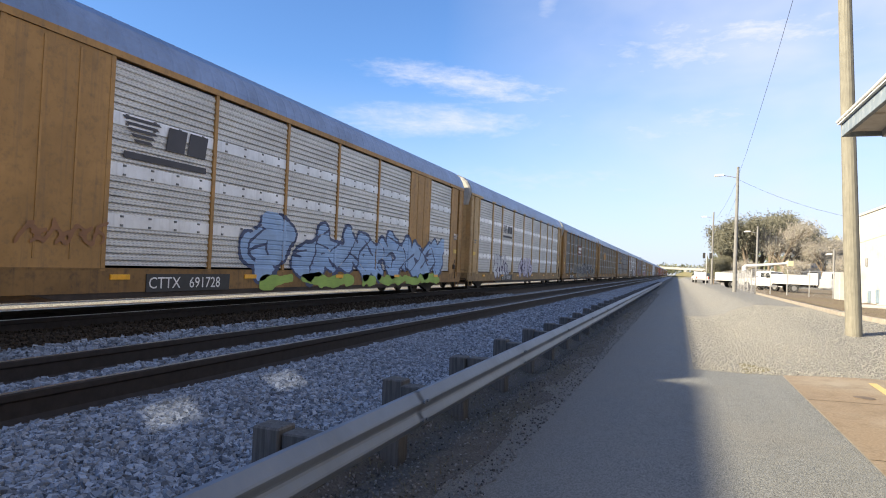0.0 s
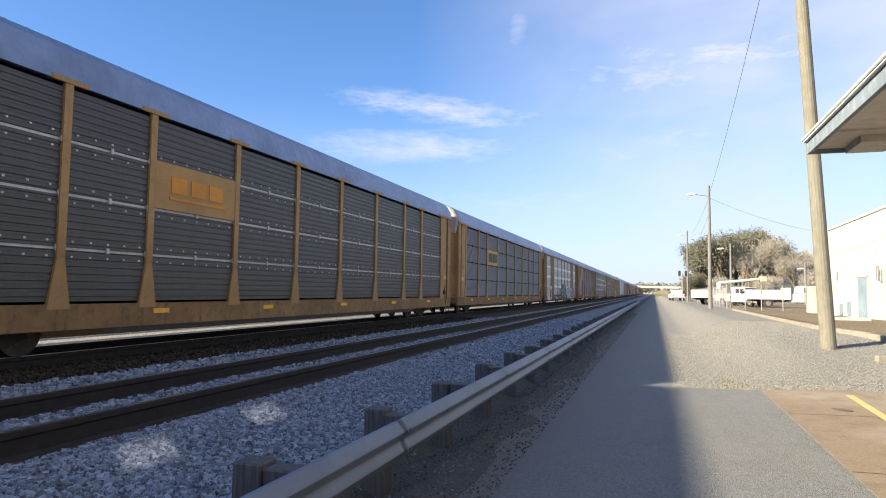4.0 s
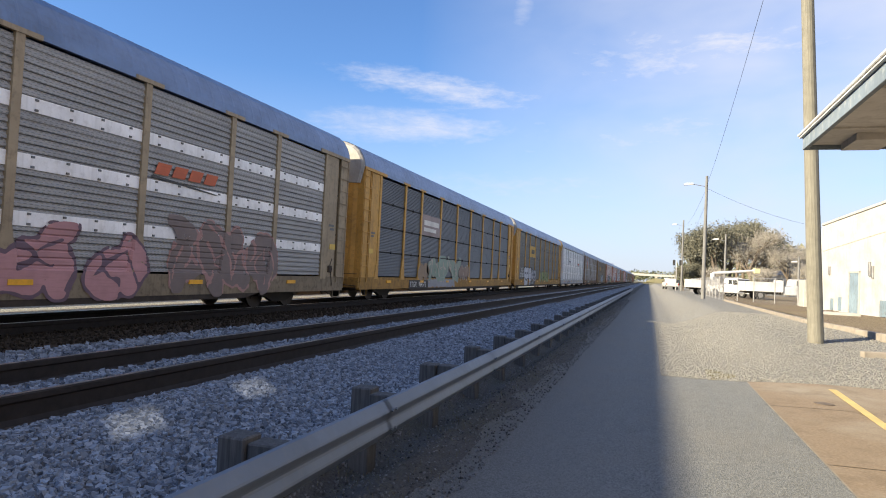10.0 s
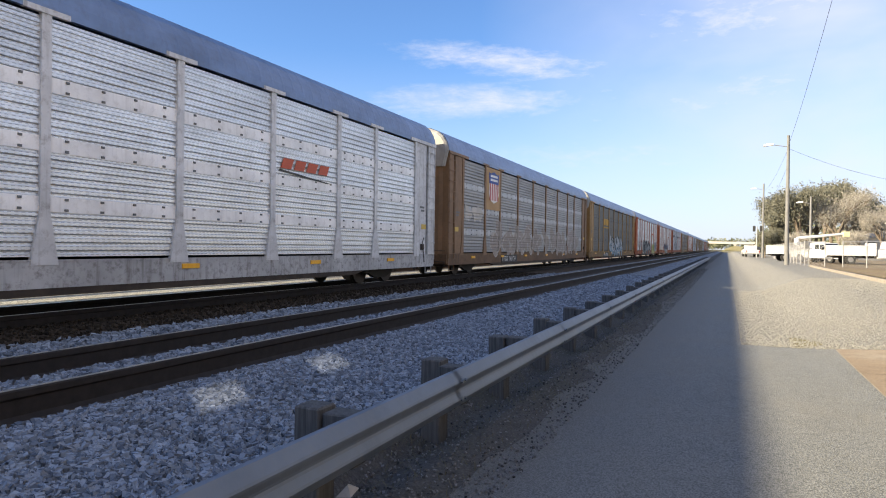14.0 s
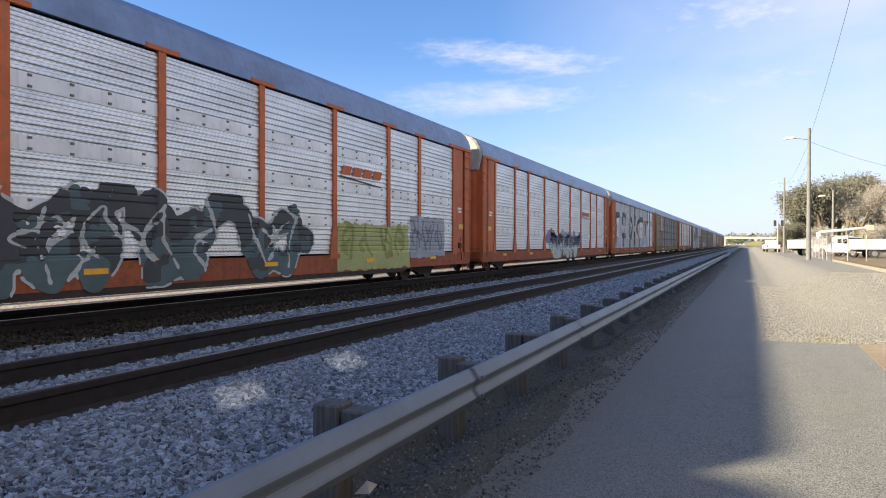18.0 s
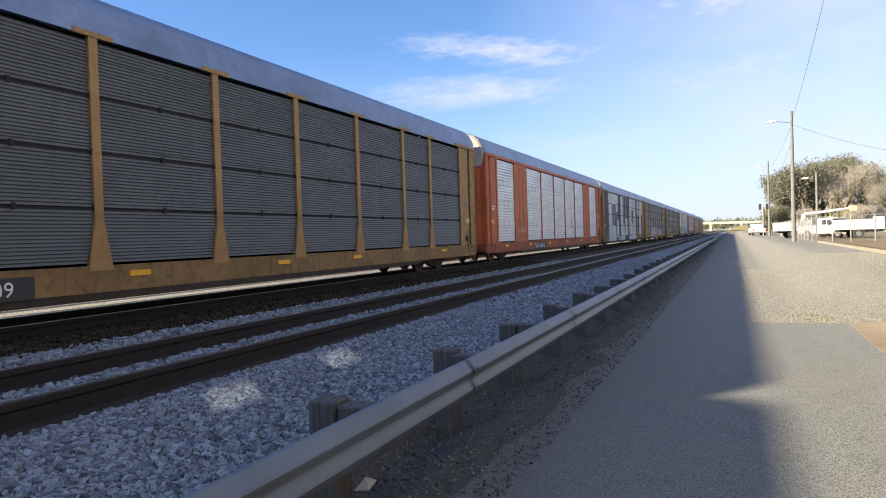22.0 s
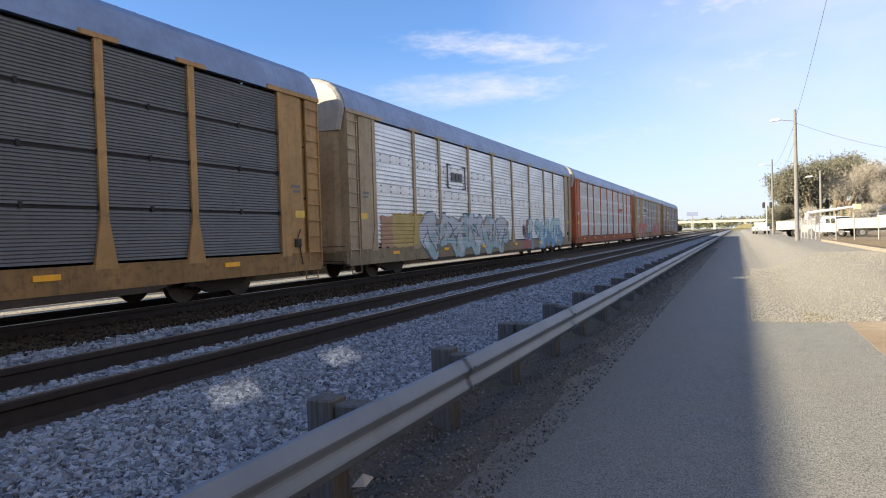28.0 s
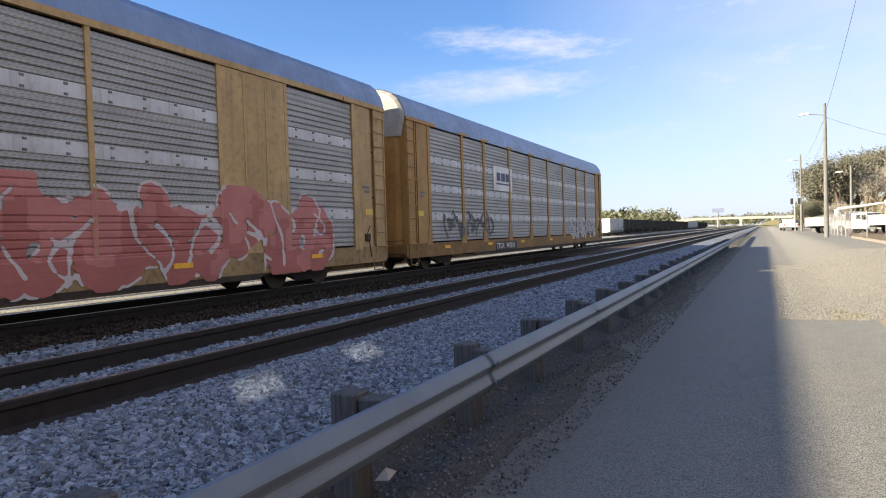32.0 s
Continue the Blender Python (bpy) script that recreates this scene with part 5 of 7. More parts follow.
         coats=[([(13.0, 25.4, 0.95, 1.95)], (0.33, 0.19, 0.12), "rust brown sprayed ground"), ([(22.3, 24.6, 0.95, 2.1)], (0.38, 0.29, 0.10), "ochre yellow sprayed patch"), ([(9.3, 10.9, 0.5, 0.92), (9.7, 10.1, 0.9, 2.0)], (0.28, 0.10, 0.09), "dull red sprayed patch")]),
    dict(k=23, kind="silver", sheet="mid", frame="red", band="band_mid", label="red brown autorack car with silver panels and pale bands",
         emblems=[(6.9, 9.2, 2.88, 3.40, "swoosh", (0.4, 0.1, 0.05), 0.0)]),
    dict(k=24, kind="dull", frame="tan", doors=True, band="band_mid", mark="CTTX 690540", mark_s=19.9, label="tan autorack car, grey panels and pink graffiti",
         plates=[(18.05, 20.7, 3.0, 4.05, (0.62, 0.63, 0.65), 0.02)], emblems=[(18.2, 20.5, 3.1, 3.95, "stripes", (0.05, 0.05, 0.06), 0.02)],
         spray=[dict(area=(16.8, 24.8, 0.5, 2.1), fill=(0.46, 0.15, 0.13), outline=(0.52, 0.46, 0.46), seed=35, strokes=letters("EMST", 16.8, 24.7, 0.72, 1.85, -0.1), pen=0.27, edge=0.05), dict(area=(3.0, 11.4, 0.6, 2.05), fill=(0.44, 0.16, 0.145), second=(0.36, 0.11, 0.095), outline=(0.5, 0.45, 0.46), seed=36, count=6, pen=0.36, edge=0.05)]),
    dict(k=25, kind="dull", frame="mustard", band="band_mid", mark="TTGX 942510", mark_s=19.8, label="last autorack car, grey panels and a white sign plate",
         plates=[(17.7, 19.9, 3.05, 4.1, (0.66, 0.66, 0.66))], emblems=[(18.0, 19.6, 3.3, 3.85, "blocks", (0.06, 0.08, 0.14), 0.02)],
         spray=[dict(area=(20.0, 25.0, 1.1, 2.0), fill=(0.10, 0.10, 0.10), outline=None, seed=37, count=5, pen=0.07), dict(area=(2.0, 8.0, 0.8, 1.8), fill=(0.42, 0.40, 0.40), outline=(0.15, 0.15, 0.15), seed=38, count=6, pen=0.16, edge=0.05)]),
]
TRAIN = []
for spec_ in CARS:
    special = spec_.get("spray") if isinstance(spec_.get("spray"), str) else ""
    if special:
        spec_["spray"] = ()
    car_ = autorack(spec_)
    if special == "blocks":               # tall white block shapes over a dark ground
        ground_ = [(25.7, 26.9, 0.5, 4.9), (12.3, 15.4, 0.5, 0.92), (24.5, 25.6, 0.97, 4.9), (18.0, 18.9, 0.97, 4.95), (19.0, 19.4, 2.4, 4.95), (16.15, 16.42, 2.1, 4.95), (13.0, 13.5, 0.97, 4.95), (12.15, 13.0, 2.8, 4.95), (6.2, 7.2, 0.97, 4.95), (9.0, 9.45, 2.25, 3.65)]
        for i_ in range(0, len(ground_), 3):
            paint_blocks(car_, "louver", True, ground_[i_:i_ + 3], (0.036, 0.046, 0.06), 60, 0.02, 0.05, "dark sprayed ground")
        paint_blocks(car_, "louver", True, [(15.4, 24.6, 0.5, 0.92), (20.65, 24.5, 0.9, 1.95)], (0.42, 0.50, 0.56), 61, 0.06, 0.06, "pale blue sprayed band", holes=True)
        white = [[(22.8, 24.5, 1.95, 4.92), (20.62, 22.9, 3.88, 4.92), (19.4, 20.65, 3.25, 4.88)], [(18.9, 20.2, 0.97, 2.45)], [(16.4, 17.85, 0.97, 4.92), (15.4, 16.5, 0.97, 2.12), (13.5, 15.05, 0.97, 2.7)]]
        white += [[(10.5, 12.1, 0.97, 4.95), (9.35, 10.6, 3.68, 4.95), (9.35, 10.6, 0.97, 2.22), (7.25, 9.0, 0.97, 4.95)], [(4.65, 6.12, 3.22, 4.95), (2.7, 4.3, 0.97, 4.9), (1.7, 2.75, 3.3, 4.9)], [(7.2, 12.3, 0.5, 0.92)]]
        for rects_ in white:
            paint_blocks(car_, "louver", True, rects_, (0.58, 0.59, 0.62), 62, 0.05, 0.05, "huge white block lettering", holes=True)
        paint_blocks(car_, "louver", True, [(15.85, 16.15, 2.3, 4.8), (13.7, 15.95, 2.78, 3.0), (13.6, 13.85, 2.8, 4.85)], (0.05, 0.15, 0.27), 63, 0.08, 0.05, "blue sprayed edge")
        paint_blocks(car_, "louver", True, [(20.8, 22.6, 2.2, 3.7), (9.5, 10.4, 2.3, 2.9)], (0.13, 0.17, 0.18), 61, 0.08, 0.05, "dull teal sprayed ground")
    if special == "buffed":               # grey cover coat with dark shapes left over
        dark = [[(23.5, 25.4, 3.6, 4.1), (24.9, 25.4, 1.2, 3.8)], [(20.3, 22.2, 3.75, 4.15), (21.6, 22.2, 3.0, 4.0), (20.3, 20.5, 3.0, 3.9)], [(20.3, 22.3, 1.85, 2.3), (21.3, 21.9, 1.0, 1.85)], [(17.7, 18.3, 0.97, 4.95), (18.2, 18.6, 1.9, 3.2)],
                [(14.85, 15.3, 3.1, 4.95), (14.5, 15.6, 3.75, 4.15)], [(14.9, 15.6, 1.0, 2.5)], [(11.8, 12.3, 3.4, 4.95), (9.6, 11.8, 3.6, 4.15)], [(11.5, 12.3, 1.0, 1.9)], [(5.8, 6.4, 3.35, 4.9), (7.4, 8.1, 2.1, 3.5), (5.6, 7.4, 3.6, 3.9)], [(6.2, 6.6, 1.0, 1.9)]]
        cover = [(6.5, 25.6, 3.95, 4.95), (6.5, 25.6, 0.95, 1.9), (17.7, 23.7, 1.8, 4.0), (24.9, 25.6, 1.8, 4.0), (13.9, 16.6, 1.8, 4.0), (6.5, 9.6, 1.8, 4.0)]
        paint_blocks(car_, "silver", True, cover, (0.52, 0.52, 0.52), 64, 0.04, 0.06, "grey cover paint", holes=True)
        for rects_ in dark:
            paint_blocks(car_, "silver", True, rects_, (0.035, 0.036, 0.046), 65, 0.09, 0.05, "dark left-over letter shape")
        graffiti(car_, "silver", True, (2.3, 4.3, 3.3, 3.95), (0.28, 0.29, 0.31), None, 54, strokes=letters("DESTRO", 2.4, 4.25, 3.42, 3.85), pen=0.045, cell=0.03)
        paint_shapes(car_, "silver", True, [[(17.7, 4.0), (17.0, 3.9), (16.4, 3.1), (16.4, 2.6), (17.2, 1.75), (17.8, 1.7), (17.7, 2.1), (17.0, 2.7), (16.9, 3.2), (17.7, 3.6)], [(12.3, 4.0), (13.4, 3.7), (14.2, 2.9), (13.6, 2.3), (12.5, 1.9), (13.1, 2.6), (13.2, 3.1), (12.3, 3.6)]], (0.035, 0.036, 0.046), 66, 0.03, label="dark left-over letter shape")
    if special == "giant":                # tall pale letters with red shadows
        paint_shapes(car_, "dark", True, [[(20.9, 2.0), (20.2, 2.5), (19.7, 3.0), (20.2, 4.2), (18.2, 4.5), (17.0, 2.5), (17.5, 1.4), (19.6, 0.8), (20.5, 0.9)]], (0.225, 0.22, 0.22), 64, label="tall pale painted letter")
        paint_shapes(car_, "dark", True, [[(17.7, 4.5), (16.5, 4.7), (15.6, 3.4), (14.0, 4.6), (12.0, 4.9), (12.6, 3.2), (11.2, 3.5), (9.9, 4.8), (8.5, 4.8), (8.5, 3.3), (6.7, 4.6), (5.3, 4.6), (4.4, 3.0), (3.3, 2.2), (3.1, 0.9), (17.9, 0.6)]], (0.225, 0.22, 0.22), 64, label="tall pale painted letters")
        red = [[[(18.4, 3.1), (17.8, 1.8), (17.5, 1.4), (18.2, 0.8), (19.4, 0.8), (19.1, 1.7)], [(18.2, 4.6), (17.7, 4.6), (16.4, 2.6), (17.0, 2.4)]], [[(14.0, 4.3), (13.8, 3.7), (12.6, 3.6), (12.5, 3.1), (13.9, 3.1)]], [[(7.8, 4.5), (7.1, 3.4), (8.6, 3.2)]],
               [[(10.9, 3.0), (10.2, 0.7), (12.1, 0.7)], [(9.5, 2.6), (7.4, 0.7), (9.8, 0.6)]], [[(15.2, 1.3), (14.6, 2.2), (13.4, 2.4), (14.2, 1.9), (14.6, 1.2)]], [[(17.0, 1.0), (15.8, 0.6), (13.6, 0.9), (12.4, 0.55), (18.0, 0.55)]], [[(5.6, 2.4), (4.3, 1.8), (5.0, 1.2), (4.9, 1.9)]]]
        for q_ in red:
            paint_shapes(car_, "dark", True, q_, (0.24, 0.05, 0.035), 71, 0.04, label="dark red painted shadow")
        graffiti(car_, "dark", True, (1.4, 21.0, 0.5, 4.9), (0.20, 0.05, 0.04), None, 67, strokes=[[(20.3, 4.7), (19.8, 3.6), (19.7, 3.0), (20.2, 2.5), (20.9, 2.0), (20.4, 0.9)], [(15.6, 3.4), (14.2, 4.5)], [(11.2, 3.5), (10.2, 4.7)], [(6.2, 2.3), (4.8, 2.1), (3.7, 1.8), (3.3, 1.3), (4.2, 1.0), (5.6, 0.95)], [(6.6, 4.6), (5.7, 3.4), (6.3, 2.6)]], pen=0.08, cell=0.05, label="dark red painted edge")
        paint_shapes(car_, "dark", True, [[(23.5, 3.2), (23.1, 3.7), (22.5, 3.7), (22.2, 3.2), (22.5, 2.7), (22.2, 2.2), (22.2, 1.6), (22.3, 1.1), (22.8, 0.9), (24.1, 1.0), (24.8, 1.2), (24.6, 1.6), (24.9, 1.8), (24.3, 2.2), (24.3, 2.7), (23.9, 3.0)]], (0.38, 0.375, 0.37), 64, 0.05, label="white painted lumpy shape")
        graffiti(car_, "dark", True, (21.8, 25.0, 0.7, 2.6), (0.10, 0.08, 0.09), None, 71, strokes=[[(24.6, 2.2), (23.9, 2.25), (22.3, 1.8)], [(24.6, 1.5), (23.4, 1.7), (22.3, 1.6)], [(24.3, 1.0), (23.6, 1.4), (22.3, 1.35)]], pen=0.05, cell=0.04, label="dark painted lines")
    TRAIN.append((car_, spec_["k"]))


LAG = ((0.0, 0.30), (8.0, 0.33), (16.0, 0.20), (24.0, 0.02), (28.0, -0.08), (32.0, -0.45))   # the train slows a little


def rear_at(k, t):
    return PITCH * k + 1.55 - SPEED * t - float(np.interp(t, [a for a, _ in LAG], [b for _, b in LAG]))

# ---------------------------------------------------------------- guardrail
def make_beam(bm):
    prof = [(0.0, 0.165), (0.022, 0.160), (0.076, 0.092), (0.083, 0.078), (0.078, 0.062), (0.052, 0.018), (0.047, 0.0), (0.052, -0.018), (0.078, -0.062), (0.083, -0.078), (0.076, -0.092), (0.022, -0.160), (0.0, -0.165)]
    sheet(bm, prof, 0, 3.90)
    sheet(bm, [(x - 0.004, z) for x, z in prof], 0, 3.90)
    for y in (0.06, 0.14):
        for z in (0.08, -0.08):
            tube(bm, (0.08, y, z), (0.098, y, z), 0.014, n=6)
    for y in (1.95,):
        tube(bm, (0.01, y, 0.0), (0.03, y, 0.0), 0.018, n=6)
        box(bm, 0.012, 0.016, y - 0.03, y + 0.03, -0.012, 0.012)


def make_guard_post(bm):
    box(bm, -0.46, -0.26, -0.10, 0.10, -0.72, 0.165, 0.012)


def make_block(bm):
    box(bm, -0.255, -0.02, -0.09, 0.09, -0.20, 0.145, 0.010)


guard = thing("guardrail", "galvanised steel W-beam guardrail on dark timber posts", "guardrail")
GX, GZ, G0 = -2.13, 0.526, 5.06
for i in range(-3, 24):
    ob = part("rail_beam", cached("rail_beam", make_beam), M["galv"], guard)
    ob.location = (GX, G0 + 3.81 * i - 0.05, GZ)
rng_ = random.Random(7)
for i in range(-6, 48):
    for nm, mk in (("guard_post", make_guard_post), ("spacer_block", make_block)):
        ob = part(nm, cached(nm, mk), M["post_wood"], guard)
        ob.location = (GX + rng_.uniform(-0.01, 0.01), G0 + 0.39 + 1.905 * i + rng_.uniform(-0.02, 0.02), GZ + rng_.uniform(-0.015, 0.02))
        ob.rotation_euler = (rng_.uniform(-0.02, 0.02), rng_.uniform(-0.015, 0.015), rng_.uniform(-0.05, 0.05))


# ---------------------------------------------------------------- loose stone
def rocks(name, count, xr, yr, size, mat, label, lift, seed, bias=1.0):
    rng = np.random.default_rng(seed)
    base = np.array([(a, b, c) for a in (-1, 1) for b in (-1, 1) for c in (-1, 1)], float) * 0.72
    quad = np.array([(0, 1, 3, 2), (4, 6, 7, 5), (0, 4, 5, 1), (2, 3, 7, 6), (0, 2, 6, 4), (1, 5, 7, 3)])
    P = np.empty((count, 3))
    P[:, 0] = rng.uniform(*xr, count)
    P[:, 1] = yr[0] + (yr[1] - yr[0]) * rng.random(count) ** bias
    P[:, 2] = [slope_west(x, y) if x < -1.66 else land(x, y) for x, y in P[:, :2]]
    P[:, 2] += lift + rng.uniform(-0.25, 0.25, count) * size
    sz = size * rng.uniform(0.55, 1.25, (count, 1, 1)) * rng.uniform(0.65, 1.2, (count, 1, 3))
    V = np.repeat(base[None], count, 0) * sz + rng.normal(0, 0.24, (count, 8, 3)) * size
    a, b = rng.uniform(0, 6.28, count), rng.uniform(0, 6.28, count)
    ca, sa, cb, sb = np.cos(a), np.sin(a), np.cos(b), np.sin(b)
    R = np.zeros((count, 3, 3))
    R[:, 0, 0], R[:, 0, 1], R[:, 1, 0], R[:, 1, 1], R[:, 2, 2] = ca, -sa, sa, ca, 1
    Q = np.zeros((count, 3, 3))
    Q[:, 0, 0], Q[:, 1, 1], Q[:, 1, 2], Q[:, 2, 1], Q[:, 2, 2] = 1, cb, -sb, sb, cb
    V = np.einsum("nij,njk,nvk->nvi", R, Q, V) + P[:, None]
    F = (quad[None] + 8 * np.arange(count)[:, None, None]).reshape(-1, 4)
    me = bpy.data.meshes.new(name)
    me.from_pydata(V.reshape(-1, 3).tolist(), [], F.tolist())
    me.update()
    return solo(name, me, mat, label, "stones", kind="stuff")


def stone_mat(name, dark, light):
    m, n, b = material(name, 0.9, 0.0, 0.2)
    r = n.add("ShaderNodeNewGeometry").outputs["Random Per Island"]
    g = n.noise(world_space(n), 45.0, 4, 0.65)
    c = n.mix(n.math("POWER", r, 0.8), dark, light)
    c = n.mix(n.math("MULTIPLY", n.ramp(g, 0.45, 0.75), 0.35), c, tuple(x * 0.6 for x in dark))
    n.link(c, b.inputs["Base Color"])
    return m


# near stones carry the same shade blue in their colour
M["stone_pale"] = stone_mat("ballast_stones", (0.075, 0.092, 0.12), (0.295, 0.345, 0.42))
M["stone_dirty"] = stone_mat("verge_stones", (0.035, 0.037, 0.04), (0.21, 0.215, 0.225))
M["stone_dark"] = stone_mat("grimy_stones", (0.012, 0.01, 0.008), (0.05, 0.04, 0.03))
M["stone_yard"] = stone_mat("yard_stones", (0.165, 0.164, 0.152), (0.291, 0.287, 0.27))
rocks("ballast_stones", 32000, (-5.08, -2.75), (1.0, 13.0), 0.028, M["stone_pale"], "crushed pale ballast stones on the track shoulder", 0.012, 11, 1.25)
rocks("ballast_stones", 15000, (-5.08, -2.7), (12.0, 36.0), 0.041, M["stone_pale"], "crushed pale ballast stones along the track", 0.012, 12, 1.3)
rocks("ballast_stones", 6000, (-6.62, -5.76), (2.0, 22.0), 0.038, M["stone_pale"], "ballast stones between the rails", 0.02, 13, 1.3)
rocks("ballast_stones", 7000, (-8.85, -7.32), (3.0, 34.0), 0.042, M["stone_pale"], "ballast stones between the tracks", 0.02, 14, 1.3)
rocks("grimy_stones", 5000, (-10.8, -8.7), (3.0, 34.0), 0.03, M["stone_dark"], "dark stones beside the train's track", 0.02, 17, 1.3)
rocks("verge_stones", 13000, (-2.8, -1.42), (2.0, 60.0), 0.011, M["stone_dirty"], "dirty stones scattered along the verge", 0.006, 15, 2.1)
rocks("yard_stones", 26000, (0.3, 6.5), (13.1, 30.0), 0.0105, M["stone_yard"], "loose pale yard gravel", 0.009, 16, 1.3)


# ---------------------------------------------------------------- slab, kerb and yard
slab_ = thing("concrete_apron", "stained brown concrete apron in jointed slabs", "pavement")
tagged(slab_, kind="structure")
for i, (y0, y1) in enumerate(((-3.0, 0.6), (0.6, 4.2), (4.2, 7.5), (7.5, 10.75), (10.75, 13.05))):
    for x0, x1 in ((1.80, 5.0), (5.0, 8.2), (8.2, 11.5)):
        bm = bmesh.new()
        xs_, ys_ = spread(x0 + 0.012, (x1 - 0.012, 0.4)), spread(y0 + 0.012, (y1 - 0.012, 0.5))
        vv = [[bm.verts.new((x, y, land(x, y) + 0.012)) for x in xs_] for y in ys_]
        for a in range(len(ys_) - 1):
            for b in range(len(xs_) - 1):
                bm.faces.new((vv[a][b], vv[a][b + 1], vv[a + 1][b + 1], vv[a + 1][b]))
        part("slab", bm, M["slab"], slab_)
grid_sheet("apron_bed", spread(1.80, (11.6, 0.5)), spread(-3.2, (13.05, 0.6)), lambda x, y: land(x, y) + 0.004, M["kerb"], "pale mortar between the apron slabs", "pavement")
bm = bmesh.new()
tube(bm, (2.64, 11.2, land(2.64, 11.2) + 0.012), (2.64, 11.2, land(2.64, 11.2) + 0.022), 0.14, n=18)
solo("manhole_cover", bm, plain("cover_iron", (0.13, 0.10, 0.075), 0.8, 0.0, 0.3, 9), "small rusty iron cover set in the apron", "manhole cover")
bm = bmesh.new()
prism(bm, [(3.03, 12.6), (3.15, 12.6), (2.98, 6.6), (2.86, 6.6)], "z", 0, 0.004)
for v_ in bm.verts:
    v_.co.z += land(v_.co.x, v_.co.y) + 0.014
solo("parking_line", bm, spray((0.55, 0.42, 0.16)), "faded yellow parking line on the apron", "road marking")


def kerb(name, pts, label, wide=0.16, high=0.13):
    t_ = thing(name, label, "kerb")
    tagged(t_, kind="structure")
    for (xa, ya), (xb, yb) in zip(pts[:-1], pts[1:]):
        run = Vector((xb - xa, yb - ya, 0))
        n = max(1, round(run.length / 3.0))
        for i in range(n):
            bm = bmesh.new()
            box(bm, -wide / 2, wide / 2, 0.006, run.length / n - 0.006, -0.1, high, 0.015)
            ob = part("kerbstone", bm, M["kerb"], t_)
            at_ = Vector((xa, ya, 0)) + run * (i / n)
            at_.z = land(at_.x, at_.y)
            ob.matrix_world = Matrix.Translation(at_) @ Matrix.Rotation(math.atan2(-run.x, run.y), 4, "Z")


kerb("kerb_lot", [(5.30, 50.0), (5.14, 24.4), (5.6, 20.6), (5.92, 18.7), (10.1, 17.2)], "low worn concrete kerb round the brown lot")
kerb("kerb_stop", [(4.6, 16.5), (7.5, 17.2)], "pale concrete wheel stop lying on the gravel")
grid_sheet("lot", spread(5.95, (9.2, 0.95), (30, 5)), spread(18.8, (24, 1.3), (60, 4), (90, 10)), lambda x, y: land(x, y) + 0.03, M["lot"], "brown leaf-stained asphalt lot", "parking lot")

# ---------------------------------------------------------------- poles, lamps, wires
def utility_pole():
    t_ = thing("utility_pole", "tall round weathered timber utility pole", "utility pole", at=Matrix.Translation((4.05, 18.1, land(4.05, 18.1) - 0.1)))
    bm = bmesh.new()
    rings = []
    for i in range(15):
        a = i / 14
        r = 0.185 - 0.055 * a
        rings.append([bm.verts.new((-0.62 * a + r * math.cos(j * math.pi / 8), 0.1 * a + r * math.sin(j * math.pi / 8), 14.0 * a)) for j in range(16)])
    for p, q in zip(rings[:-1], rings[1:]):
        for j in range(16):
            bm.faces.new((p[j], p[(j + 1) % 16], q[(j + 1) % 16], q[j]))
    bm.faces.new(rings[-1])
    part("shaft", bm, M["pole_wood"], t_)
    bm = bmesh.new()
    box(bm, -1.7, 0.6, -0.06, 0.06, 12.8, 12.92)
    part("crossarm", bm, M["pole_grey"], t_)
    return t_


utility_pole()


def street_lamp(x, y, z, high, label, arm=1.1):
    t_ = thing("street_lamp", label, "street lamp", "street lamps", at=Matrix.Translation((x, y, z - 0.1)))
    bm = bmesh.new()
    tube(bm, (0, 0, 0), (0, 0, high + 0.1), 0.16, 0.10, n=12)
    part("pole", bm, M["pole_grey"], t_)
    bm = bmesh.new()
    tube(bm, (-0.05, 0, high - 0.75), (-arm, 0, high - 0.55), 0.03, n=6)
    part("arm", bm, M["metal_grey"], t_)
    bm = bmesh.new()
    prism(bm, [(-arm + 0.1, high - 0.60), (-arm - 0.55, high - 0.66), (-arm - 0.62, high - 0.58), (-arm - 0.4, high - 0.47), (-arm + 0.1, high - 0.47)], "y", -0.14, 0.14)
    part("lamp_head", bm, M["car_white"], t_, "pale metal lamp head")
    return t_


street_lamp(4.12, 53.9, PLATEAU, 1.776 + 0.1595 * 53.9 - PLATEAU, "tall street lamp with pale arm beside the yard fence")
street_lamp(4.55, 98.0, PLATEAU, 1.776 + 0.0933 * 98 - PLATEAU, "farther street lamp on a slim pole", 1.0)
street_lamp(8.8, 84.0, PLATEAU, 1.776 + 0.0742 * 84 - PLATEAU, "short street lamp among the bare trees", 0.9)
street_lamp(17.6, 88.0, PLATEAU, 1.776 + 0.045 * 88 - PLATEAU, "plain pole behind the trucks", 0.3)


def wire(points, label, sag=0.6, r=0.009):
    cu = bpy.data.curves.new("overhead_wire", "CURVE")
    cu.dimensions, cu.bevel_depth, cu.bevel_resolution = "3D", r, 1
    for a, b in zip(points[:-1], points[1:]):
        sp = cu.splines.new("POLY")
        sp.points.add(16)
        for i in range(17):
            u = i / 16
            p = Vector(a).lerp(Vector(b), u)
            sp.points[i].co = (p.x, p.y, p.z - 4 * sag * u * (1 - u), 1)
    cu.materials.append(M["wire"])
    return tagged(new("overhead_wire", cu), label, "wire", "overhead wires")


